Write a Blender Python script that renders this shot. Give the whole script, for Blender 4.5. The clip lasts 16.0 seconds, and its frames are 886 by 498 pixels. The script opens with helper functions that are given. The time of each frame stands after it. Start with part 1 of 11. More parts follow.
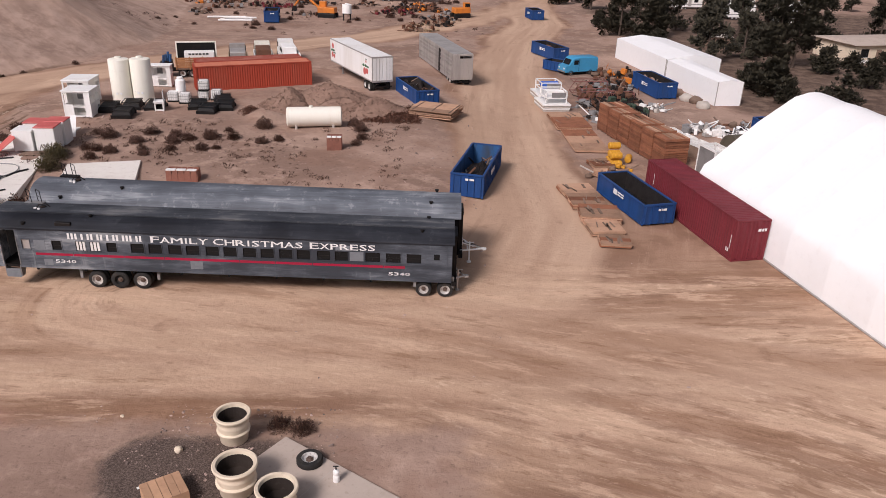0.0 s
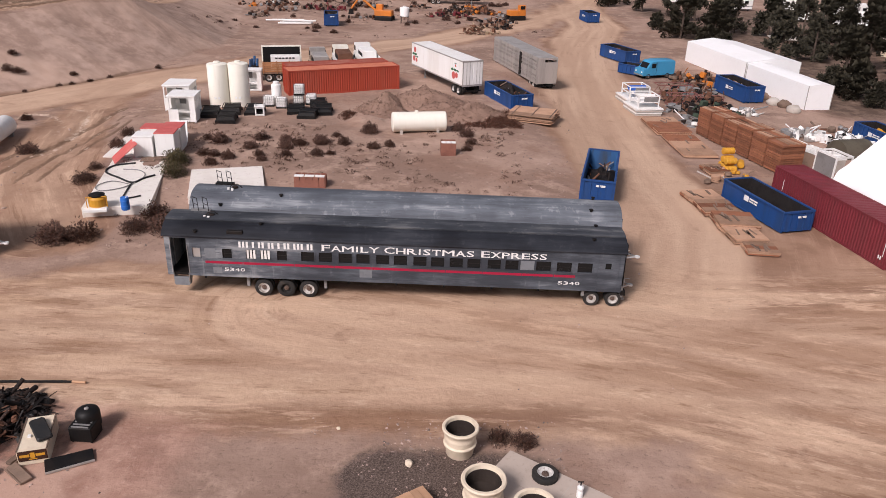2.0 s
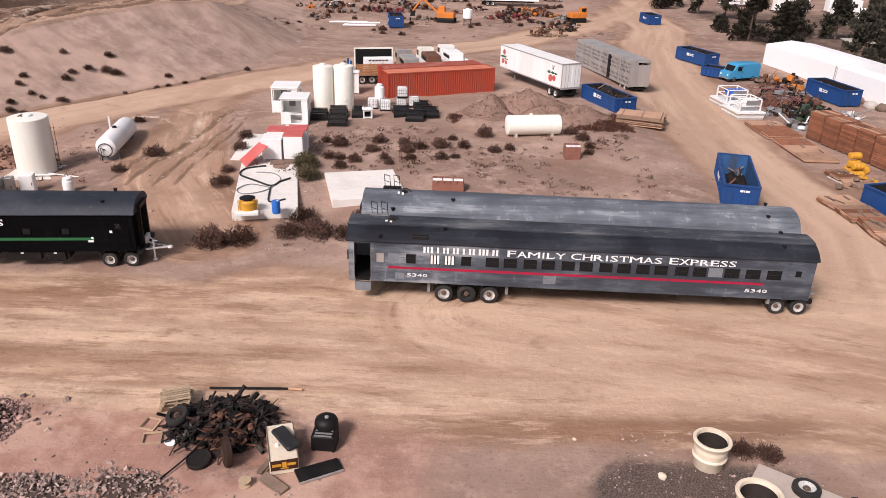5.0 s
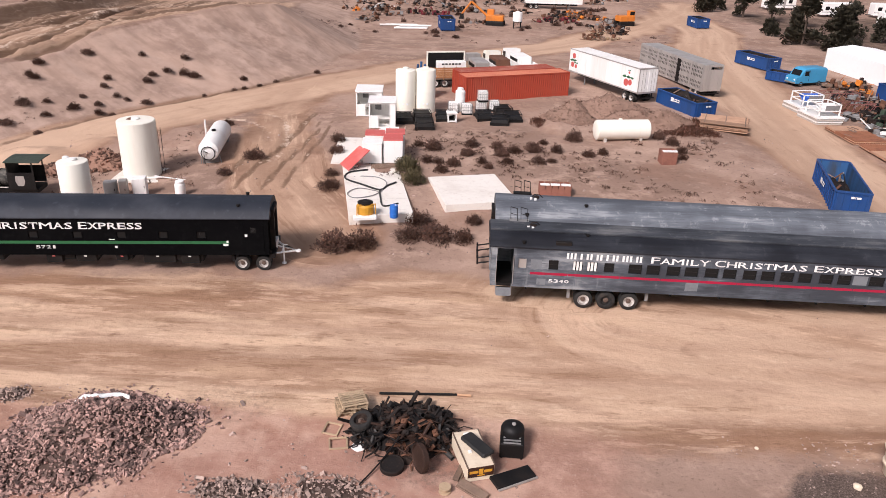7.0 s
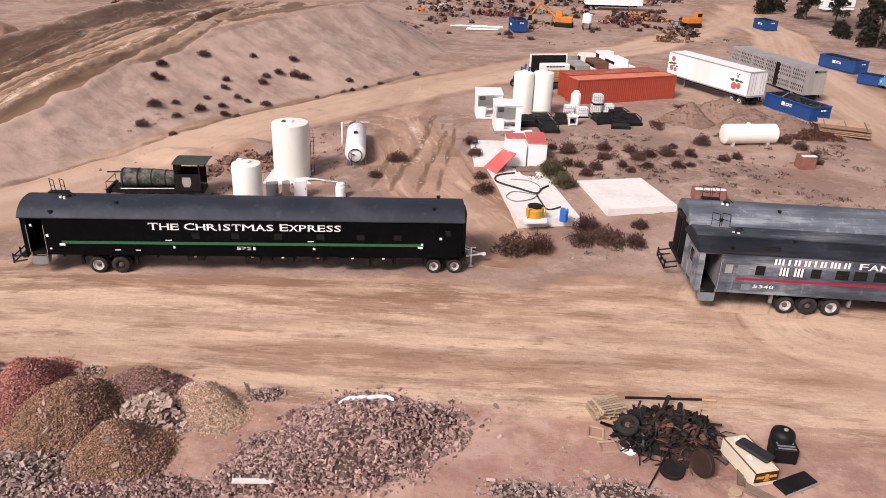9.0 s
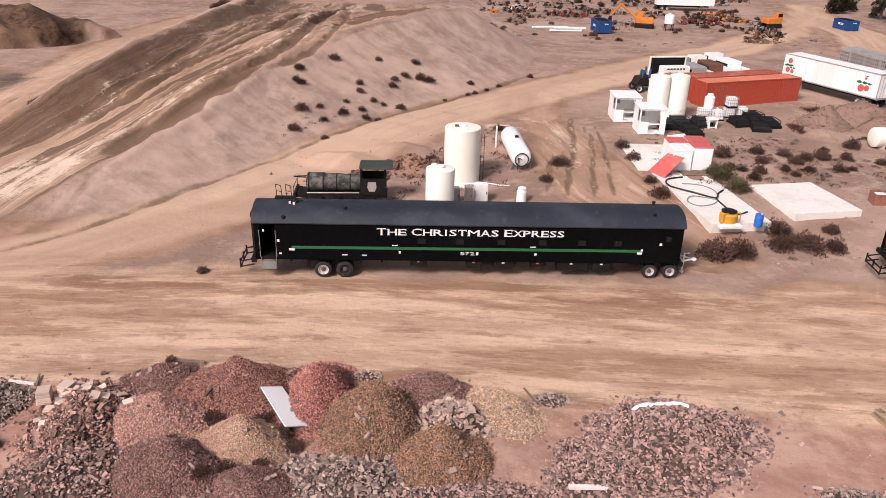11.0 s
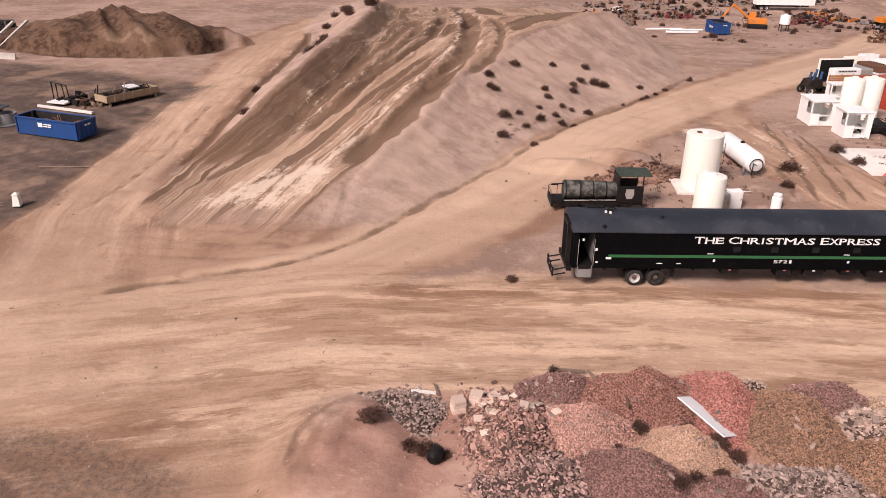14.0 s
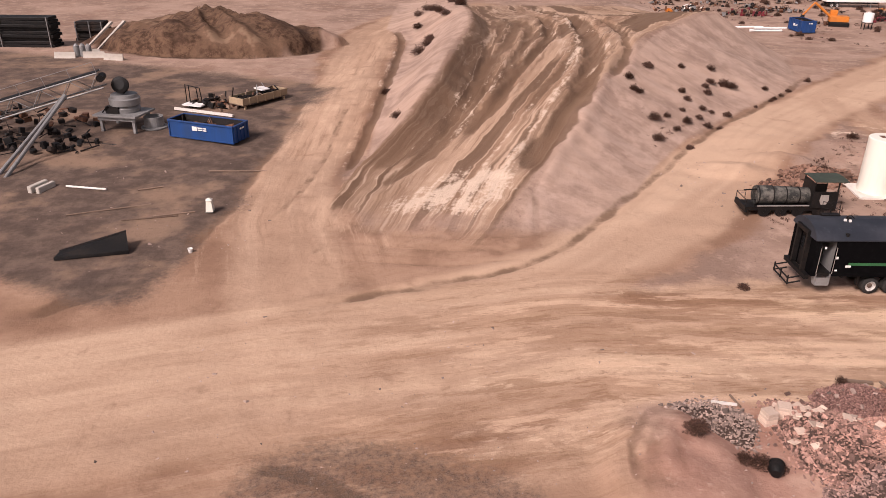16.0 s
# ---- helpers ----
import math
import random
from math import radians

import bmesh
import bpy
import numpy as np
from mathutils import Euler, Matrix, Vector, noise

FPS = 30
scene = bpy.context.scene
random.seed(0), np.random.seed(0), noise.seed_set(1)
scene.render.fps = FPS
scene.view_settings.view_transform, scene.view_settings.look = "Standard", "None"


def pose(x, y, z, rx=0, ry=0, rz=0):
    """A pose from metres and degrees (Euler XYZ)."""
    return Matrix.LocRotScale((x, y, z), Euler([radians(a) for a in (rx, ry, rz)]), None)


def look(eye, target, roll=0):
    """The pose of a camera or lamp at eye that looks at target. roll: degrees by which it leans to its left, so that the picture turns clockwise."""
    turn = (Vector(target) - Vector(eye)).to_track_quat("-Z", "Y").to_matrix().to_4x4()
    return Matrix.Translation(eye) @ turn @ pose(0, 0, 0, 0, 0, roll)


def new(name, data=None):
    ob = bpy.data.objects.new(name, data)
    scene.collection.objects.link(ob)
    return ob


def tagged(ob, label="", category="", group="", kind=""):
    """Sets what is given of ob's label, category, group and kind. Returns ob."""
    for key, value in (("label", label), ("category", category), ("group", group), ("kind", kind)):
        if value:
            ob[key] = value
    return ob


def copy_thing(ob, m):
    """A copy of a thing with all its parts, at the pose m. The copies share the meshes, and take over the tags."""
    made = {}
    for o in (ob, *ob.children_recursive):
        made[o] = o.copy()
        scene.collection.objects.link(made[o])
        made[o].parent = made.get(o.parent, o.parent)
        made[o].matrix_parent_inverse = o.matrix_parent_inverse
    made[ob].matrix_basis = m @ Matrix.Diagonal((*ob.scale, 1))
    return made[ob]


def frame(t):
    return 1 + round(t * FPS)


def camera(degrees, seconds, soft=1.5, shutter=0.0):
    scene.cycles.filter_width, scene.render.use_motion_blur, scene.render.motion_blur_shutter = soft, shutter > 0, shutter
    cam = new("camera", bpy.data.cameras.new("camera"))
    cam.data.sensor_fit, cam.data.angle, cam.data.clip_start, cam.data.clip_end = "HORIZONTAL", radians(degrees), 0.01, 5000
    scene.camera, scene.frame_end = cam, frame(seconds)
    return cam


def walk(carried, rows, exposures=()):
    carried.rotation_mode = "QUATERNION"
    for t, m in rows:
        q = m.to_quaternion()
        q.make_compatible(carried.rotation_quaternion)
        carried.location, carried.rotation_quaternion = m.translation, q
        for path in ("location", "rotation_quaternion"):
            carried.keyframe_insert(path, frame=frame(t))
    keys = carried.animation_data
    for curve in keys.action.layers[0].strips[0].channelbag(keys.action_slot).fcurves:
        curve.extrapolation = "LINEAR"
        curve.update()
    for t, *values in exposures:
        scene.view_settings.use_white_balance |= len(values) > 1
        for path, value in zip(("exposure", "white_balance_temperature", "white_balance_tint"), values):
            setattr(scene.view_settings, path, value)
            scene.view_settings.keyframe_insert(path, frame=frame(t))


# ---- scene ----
cam = camera(60.9, 16.0, 0.8)
PATH = [
    (0, (-1.659, -0.13, 21.036), (-1.598, 1.687, 20.201), 2.1),
    (0.5, (-4.012, 0.041, 21.037), (-3.959, 1.859, 20.204), 1.9),
    (1, (-6.385, 0.179, 21.072), (-6.34, 1.997, 20.239), 1.8),
    (1.5, (-8.734, 0.356, 21.049), (-8.694, 2.173, 20.216), 1.9),
    (2, (-10.836, 0.534, 20.974), (-10.799, 2.352, 20.141), 1.9),
    (2.5, (-12.83, 0.711, 20.912), (-12.799, 2.529, 20.079), 1.8),
    (3, (-14.642, 0.834, 20.871), (-14.616, 2.652, 20.039), 1.9),
    (3.5, (-16.3, 0.928, 20.812), (-16.279, 2.746, 19.98), 1.8),
    (4, (-17.826, 1.032, 20.715), (-17.809, 2.851, 19.883), 1.8),
    (6.5, (-25.712, 1.224, 20.634), (-25.719, 3.045, 19.807), 1.9),
    (7, (-28.043, 1.119, 20.67), (-28.058, 2.94, 19.843), 1.9),
    (7.5, (-30.583, 0.989, 20.68), (-30.605, 2.809, 19.852), 1.8),
    (8, (-33.206, 0.878, 20.686), (-33.234, 2.698, 19.857), 1.8),
    (8.5, (-36.026, 0.712, 20.741), (-36.06, 2.532, 19.911), 2.0),
    (9, (-39.094, 0.547, 20.748), (-39.135, 2.367, 19.918), 2.0),
    (9.5, (-42.217, 0.385, 20.749), (-42.27, 2.204, 19.921), 1.8),
    (10, (-45.291, 0.223, 20.713), (-45.355, 2.042, 19.885), 1.6),
    (10.2, (-46.69, 0.12, 20.791), (-46.752, 1.937, 19.958), 1.8),
    (12.3, (-58.555, -0.599, 20.905), (-58.67, 1.217, 20.074), 0.8),
    (12.5, (-59.816, -0.729, 20.919), (-59.932, 1.087, 20.089), 0.8),
    (13, (-62.963, -0.95, 20.961), (-63.081, 0.866, 20.131), 0.9),
    (13.5, (-66.03, -1.231, 21.057), (-66.156, 0.584, 20.226), 0.8),
    (14, (-69.161, -1.486, 21.158), (-69.296, 0.327, 20.325), 0.7),
    (14.5, (-72.492, -1.753, 21.303), (-72.632, 0.059, 20.468), 0.6),
    (15, (-75.876, -1.979, 21.396), (-76.021, -0.168, 20.56), 0.5),
    (15.5, (-79.432, -2.218, 21.543), (-79.581, -0.408, 20.705), 0.5),
    (16, (-83.116, -2.412, 21.816), (-83.267, -0.606, 20.97), 0.5),
]
walk(cam, [(t, look(eye, target, roll)) for t, eye, target, roll in PATH], exposures=[(0.0, -0.1, 6200, 21), (2.5, 0.08, 6200, 21), (7.0, 0.32, 6180, 20), (12.5, 0.3, 6400, 23), (16.0, 0.25, 6700, 26)])

# ---- world and light ----
world = bpy.data.worlds.new("overcast_sky")
scene.world = world
world.use_nodes = True
wn = world.node_tree
wn.nodes.clear()
sky = wn.nodes.new("ShaderNodeTexSky")
sky.sky_type, sky.sun_disc = "NISHITA", False
sky.sun_elevation, sky.sun_rotation = radians(42), radians(215)
sky.dust_density = 4.0
pale = wn.nodes.new("ShaderNodeHueSaturation")
pale.inputs["Saturation"].default_value = 0.35
back = wn.nodes.new("ShaderNodeBackground")
back.inputs["Strength"].default_value = 0.074
wout = wn.nodes.new("ShaderNodeOutputWorld")
wn.links.new(sky.outputs["Color"], pale.inputs["Color"])
wn.links.new(pale.outputs["Color"], back.inputs["Color"])
wn.links.new(back.outputs["Background"], wout.inputs["Surface"])

sun = new("sun", bpy.data.lights.new("sun", "SUN"))
sun.data.energy, sun.data.angle, sun.data.color = 3.0, radians(15), (1.0, 0.93, 0.84)
sun.matrix_world = look((0, 0, 60), (0 + 0.574 * 60, 0.819 * 60, 60 - 0.9 * 60))


# ---- materials ----
def nodes(name):
    m = bpy.data.materials.new(name)
    m.use_nodes = True
    nt = m.node_tree
    return m, nt, nt.nodes["Principled BSDF"]


def link(nt, a, b):
    nt.links.new(a, b)


def noise_node(nt, scale, detail=4.0, vec=None, rough=0.6):
    n = nt.nodes.new("ShaderNodeTexNoise")
    n.inputs["Scale"].default_value, n.inputs["Detail"].default_value = scale, detail
    n.inputs["Roughness"].default_value = rough
    if vec is not None:
        link(nt, vec, n.inputs["Vector"])
    return n.outputs["Fac"]


def mix_col(nt, fac, a, b, mode="MIX"):
    m = nt.nodes.new("ShaderNodeMix")
    m.data_type, m.blend_type = "RGBA", mode
    for k, v in ((0, fac), (6, a), (7, b)):
        if hasattr(v, "is_linked"):
            link(nt, v, m.inputs[k])
        else:
            m.inputs[k].default_value = (*v, 1) if k else v
    return m.outputs[2]


def ramp01(nt, v, lo, hi, out0=0.0, out1=1.0):
    r = nt.nodes.new("ShaderNodeMapRange")
    for k, x in (("From Min", lo), ("From Max", hi), ("To Min", out0), ("To Max", out1)):
        r.inputs[k].default_value = x
    r.interpolation_type = "SMOOTHSTEP"
    link(nt, v, r.inputs["Value"])
    return r.outputs["Result"]


def calc(nt, op, a, b=0.0):
    n = nt.nodes.new("ShaderNodeMath")
    n.operation = op
    for k, v in ((0, a), (1, b)):
        if hasattr(v, "is_linked"):
            link(nt, v, n.inputs[k])
        else:
            n.inputs[k].default_value = v
    return n.outputs[0]


def bump(nt, bsdf, height, strength, dist=0.02):
    b = nt.nodes.new("ShaderNodeBump")
    b.inputs["Strength"].default_value, b.inputs["Distance"].default_value = strength, dist
    link(nt, height, b.inputs["Height"])
    link(nt, b.outputs["Normal"], bsdf.inputs["Normal"])


def world_pos(nt):
    return nt.nodes.new("ShaderNodeNewGeometry").outputs["Position"]


def paint(name, col, worn=None, rough=0.5, metal=0.0, grain=6.0, stain=0.6, wear=0.35, relief=0.15, streak=False, rand=0.0, spec=0.3):
    """Weathered surface: base colour, a worn colour in patches, broad stains and fine grain."""
    m, nt, b = nodes(name)
    worn = worn or tuple(c * 0.6 for c in col)
    v = world_pos(nt)
    if streak:
        mp = nt.nodes.new("ShaderNodeMapping")
        mp.inputs["Scale"].default_value = (1.0, 1.0, 0.14)
        link(nt, v, mp.inputs["Vector"])
        v = mp.outputs["Vector"]
    fine, broad = noise_node(nt, grain, 6.0, v), noise_node(nt, stain, 5.0, v)
    c = mix_col(nt, ramp01(nt, broad, 0.45, 0.7, 0.0, wear), col, worn)
    c = mix_col(nt, ramp01(nt, fine, 0.55, 0.72, 0.0, wear), c, worn)
    c = mix_col(nt, ramp01(nt, fine, 0.2, 0.5, 0.18, 0.0), c, tuple(min(1, x * 1.25 + 0.02) for x in col))
    if rand:
        oi = nt.nodes.new("ShaderNodeObjectInfo").outputs["Random"]
        hs = nt.nodes.new("ShaderNodeHueSaturation")
        link(nt, c, hs.inputs["Color"])
        link(nt, ramp01(nt, oi, 0, 1, 1 - rand, 1 + rand), hs.inputs["Value"])
        c = hs.outputs["Color"]
    link(nt, c, b.inputs["Base Color"])
    link(nt, ramp01(nt, broad, 0.3, 0.7, rough * 0.85, min(1, rough * 1.15)), b.inputs["Roughness"])
    b.inputs["Metallic"].default_value = metal
    b.inputs["Specular IOR Level"].default_value = spec
    bump(nt, b, fine, relief, 0.02)
    return m


def island(name, col, spread=0.35, rough=0.9, tint=(1, 1, 1), grain=9.0):
    """Many loose pieces in one mesh or many small objects, each of its own shade."""
    m, nt, b = nodes(name)
    geo = nt.nodes.new("ShaderNodeNewGeometry").outputs["Random Per Island"]
    oi = nt.nodes.new("ShaderNodeObjectInfo").outputs["Random"]
    r = calc(nt, "FRACT", calc(nt, "ADD", geo, oi))
    lo, hi = tuple(c * (1 - spread) for c in col), tuple(min(1, c * (1 + spread) * t) for c, t in zip(col, tint))
    c = mix_col(nt, r, lo, hi)
    n = noise_node(nt, grain, 5.0, world_pos(nt))
    c = mix_col(nt, ramp01(nt, n, 0.35, 0.75, 0.0, 0.4), c, tuple(x * 0.6 for x in col))
    link(nt, c, b.inputs["Base Color"])
    b.inputs["Roughness"].default_value = rough
    bump(nt, b, n, 0.3, 0.03)
    return m


def faded(name, dark, mid, light, rough=0.6, along=0.22, fade=None, chalk=0.8, lines=0.5, spec=0.2):
    """Sun-bleached coach paint: smears along the coach, chalky patches, runs and fine scratches."""
    m, nt, b = nodes(name)
    pos = world_pos(nt)

    def spread(sx, sy, sz):
        mp = nt.nodes.new("ShaderNodeMapping")
        mp.inputs["Scale"].default_value = (sx, sy, sz)
        link(nt, pos, mp.inputs["Vector"])
        return mp.outputs["Vector"]

    long_, runs = spread(along, 1.0, 1.3), spread(1.6, 1.6, 0.22)
    broad, smear = noise_node(nt, 0.28, 3.0, pos), noise_node(nt, 1.1, 6.0, long_, 0.7)
    run, scratch = noise_node(nt, 1.5, 5.0, runs, 0.65), noise_node(nt, 7.0, 4.0, long_, 0.7)
    w = calc(nt, "ADD", calc(nt, "MULTIPLY", smear, 0.7), calc(nt, "MULTIPLY", broad, 0.5))
    if fade:
        sep = nt.nodes.new("ShaderNodeSeparateXYZ")
        link(nt, pos, sep.inputs[0])
        w = calc(nt, "ADD", w, ramp01(nt, sep.outputs[0], fade[0], fade[1], 0.05, -0.07))
    c = mix_col(nt, ramp01(nt, w, 0.48, 0.68), dark, mid)
    c = mix_col(nt, ramp01(nt, w, 0.62, 0.76, 0.0, chalk), c, light)
    c = mix_col(nt, calc(nt, "MULTIPLY", ramp01(nt, run, 0.56, 0.68, 0.0, lines), ramp01(nt, w, 0.5, 0.66)), c, light)
    c = mix_col(nt, ramp01(nt, scratch, 0.30, 0.42, lines, 0.0), c, tuple(x * 0.55 for x in dark))
    link(nt, c, b.inputs["Base Color"])
    link(nt, ramp01(nt, smear, 0.35, 0.65, rough * 0.85, rough * 1.15), b.inputs["Roughness"])
    b.inputs["Specular IOR Level"].default_value = spec
    bump(nt, b, calc(nt, "ADD", broad, calc(nt, "MULTIPLY", scratch, 0.15)), 0.25, 0.05)
    return m


M_GRAYCAR = faded("gray_car_paint", (0.047, 0.053, 0.064), (0.108, 0.122, 0.142), (0.33, 0.345, 0.355), 0.6, 0.22, (-24.0, -8.0), 0.8, 0.35)
M_DARKROOF = faded("dark_car_roof", (0.013, 0.014, 0.018), (0.026, 0.029, 0.036), (0.055, 0.058, 0.066), 0.65, 0.12, None, 0.7, 0.5, 0.15)
M_CROWN = faded("grey_roof_crown", (0.028, 0.031, 0.037), (0.062, 0.068, 0.078), (0.17, 0.17, 0.17), 0.7, 0.12)
M_PALEROOF = faded("pale_car_roof", (0.085, 0.093, 0.108), (0.15, 0.165, 0.187), (0.36, 0.375, 0.385), 0.65, 0.1)
M_PATCH = paint("primer_patch", (0.19, 0.205, 0.22), (0.10, 0.11, 0.125), 0.7, 0, 5.0, 0.9, 0.5, 0.1)
M_BLACKCAR = paint("black_car_paint", (0.003, 0.003, 0.0035), (0.007, 0.007, 0.007), 0.75, 0, 3.0, 0.4, 0.4, 0.04, spec=0.03)
M_BLACKROOF = paint("black_car_roof", (0.02, 0.024, 0.033), (0.055, 0.06, 0.073), 0.6, 0, 2.0, 0.4, 0.55, 0.1)
M_BLACK = paint("black_steel", (0.008, 0.0075, 0.0075), (0.035, 0.025, 0.02), 0.6, 0.2, 8, 1.2, 0.4, 0.2)
M_RUBBER = paint("tyre_rubber", (0.022, 0.021, 0.020), (0.07, 0.058, 0.048), 0.9, 0, 12, 2.0, 0.5, 0.3)
M_RIM = paint("rim_white", (0.62, 0.60, 0.57), (0.16, 0.12, 0.09), 0.5, 0.1, 9, 3.0, 0.7, 0.15)
M_RIMRUST = paint("rim_rusty", (0.13, 0.09, 0.07), (0.06, 0.045, 0.04), 0.8, 0.1, 8, 2.0, 0.4, 0.2)
M_WHITE = paint("white_paint", (0.85, 0.84, 0.81), (0.62, 0.56, 0.48), 0.5, 0, 4.0, 0.5, 0.3, 0.06, True)
M_LETTER = paint("white_lettering", (0.82, 0.82, 0.80), (0.5, 0.5, 0.5), 0.5, 0, 14, 2.0, 0.3, 0.0)
M_RED = paint("red_stripe", (0.36, 0.010, 0.045), (0.18, 0.02, 0.03), 0.5, 0, 8, 1.0, 0.4, 0.0)
M_GREEN = paint("green_stripe", (0.025, 0.13, 0.05), (0.03, 0.08, 0.04), 0.4, 0, 8, 1.0, 0.3, 0.0)
M_CREAM = paint("cream_tank", (0.84, 0.81, 0.71), (0.70, 0.64, 0.52), 0.55, 0, 3.0, 0.45, 0.3, 0.06, True)
M_MAROON = paint("maroon_container", (0.175, 0.026, 0.034), (0.10, 0.03, 0.03), 0.55, 0, 5.0, 0.5, 0.4, 0.08, True)
M_ORANGE = paint("orange_container", (0.37, 0.058, 0.03), (0.30, 0.09, 0.055), 0.6, 0, 5.0, 0.5, 0.45, 0.1, True)
M_ORANGETOP = paint("faded_orange_roof", (0.56, 0.19, 0.11), (0.36, 0.1, 0.055), 0.7, 0, 5.0, 0.6, 0.4, 0.1)
M_RUSTTOP = paint("rusty_roof", (0.3, 0.07, 0.045), (0.42, 0.2, 0.15), 0.75, 0, 2.0, 0.9, 0.6, 0.15)
M_BLUE = paint("blue_bin_paint", (0.014, 0.062, 0.21), (0.028, 0.05, 0.1), 0.5, 0, 6.0, 0.8, 0.4, 0.12, True)
M_BINSIDE = paint("bin_inside_dark", (0.022, 0.018, 0.017), (0.01, 0.008, 0.008), 0.8, 0, 5.0, 0.8, 0.6, 0.3)
M_SKYBLUE = paint("sky_blue_van", (0.055, 0.30, 0.52), (0.06, 0.2, 0.33), 0.35, 0, 4.0, 0.7, 0.3, 0.05)
M_FABRIC = paint("white_fabric", (0.90, 0.90, 0.89), (0.80, 0.79, 0.77), 0.75, 0, 2.0, 0.15, 0.3, 0.12)
M_ALU = paint("dull_aluminium", (0.48, 0.45, 0.42), (0.29, 0.265, 0.245), 0.5, 0.45, 8.0, 0.8, 0.45, 0.1, True)
M_GRAY = paint("gray_metal", (0.27, 0.265, 0.26), (0.15, 0.14, 0.13), 0.6, 0.25, 6.0, 0.8, 0.4, 0.15)
M_CONCRETE = paint("concrete", (0.50, 0.455, 0.40), (0.34, 0.29, 0.25), 0.9, 0, 3.0, 0.35, 0.5, 0.25)
M_PALESLAB = paint("pale_concrete", (0.78, 0.735, 0.67), (0.56, 0.485, 0.42), 0.9, 0, 3.0, 0.3, 0.45, 0.2)
M_WOOD = paint("weathered_plywood", (0.42, 0.255, 0.165), (0.27, 0.165, 0.11), 0.85, 0, 5.0, 0.7, 0.55, 0.25, rand=0.3)
M_OLDWOOD = paint("grey_brown_timber", (0.22, 0.15, 0.11), (0.12, 0.085, 0.065), 0.9, 0, 6.0, 0.9, 0.5, 0.3, rand=0.3)
M_REDWOOD = paint("red_brown_lumber", (0.26, 0.105, 0.055), (0.13, 0.06, 0.04), 0.85, 0, 7.0, 1.0, 0.5, 0.3, rand=0.25)
M_RUST = paint("rusty_steel", (0.16, 0.075, 0.045), (0.07, 0.04, 0.03), 0.85, 0.15, 7.0, 1.0, 0.55, 0.35)
M_SCRAP = paint("oily_scrap", (0.016, 0.013, 0.012), (0.06, 0.036, 0.026), 0.75, 0.25, 6.0, 0.9, 0.6, 0.35)
M_POT = paint("cream_planter", (0.74, 0.63, 0.48), (0.50, 0.39, 0.28), 0.75, 0, 4.0, 0.8, 0.4, 0.15)
M_POTIN = paint("pot_inside", (0.03, 0.022, 0.018), (0.06, 0.045, 0.036), 0.95, 0, 5, 1.0, 0.5, 0.3)
M_YELLOW = paint("yellow_plastic", (0.62, 0.31, 0.03), (0.40, 0.18, 0.03), 0.5, 0, 6, 1.0, 0.3, 0.1)
M_DIGGER = paint("orange_machine", (0.62, 0.20, 0.03), (0.35, 0.12, 0.04), 0.5, 0, 4, 0.8, 0.4, 0.1)
M_GLASS, _nt, _b = nodes("dark_window_glass")
_b.inputs["Base Color"].default_value = (0.012, 0.013, 0.014, 1)
_b.inputs["Roughness"].default_value = 0.12
_b.inputs["Specular IOR Level"].default_value = 0.2
link(_nt, ramp01(_nt, noise_node(_nt, 1.5, 3.0, world_pos(_nt)), 0.4, 0.7, 0.08, 0.3), _b.inputs["Roughness"])
M_GREENTARP = paint("green_tarp", (0.05, 0.075, 0.05), (0.03, 0.04, 0.03), 0.8, 0, 3, 0.8, 0.5, 0.3)
M_HOSE = paint("black_hose", (0.02, 0.02, 0.02), (0.05, 0.045, 0.04), 0.6, 0, 8, 2, 0.3, 0.1)
M_PLASTICRED = paint("red_plastic", (0.56, 0.11, 0.095), (0.66, 0.34, 0.30), 0.5, 0, 4, 0.8, 0.3, 0.1)
M_BROWNMESH = paint("brown_crate", (0.28, 0.12, 0.085), (0.16, 0.08, 0.06), 0.85, 0, 7, 1.0, 0.5, 0.3)


# ---- mesh helpers ----
def thing(name, m, label, category, group="", kind=""):
    e = new(name)
    e.matrix_world = m
    e.empty_display_size = 0.3
    return tagged(e, label, category, group, kind)


def part(name, bm, material, parent, label=""):
    me = bpy.data.meshes.new(name)
    bm.normal_update()
    bm.to_mesh(me)
    bm.free()
    me.materials.append(material)
    ob = new(name, me)
    ob.parent = parent
    if label:
        tagged(ob, label)
    return ob


def hull(bm, verts, faces, m=None):
    vs = [bm.verts.new(m @ Vector(v) if m else v) for v in verts]
    for f in faces:
        try:
            bm.faces.new([vs[i] for i in f])
        except ValueError:
            pass
    return vs


BOXF = ((0, 3, 2, 1), (4, 5, 6, 7), (0, 1, 5, 4), (1, 2, 6, 5), (2, 3, 7, 6), (3, 0, 4, 7))


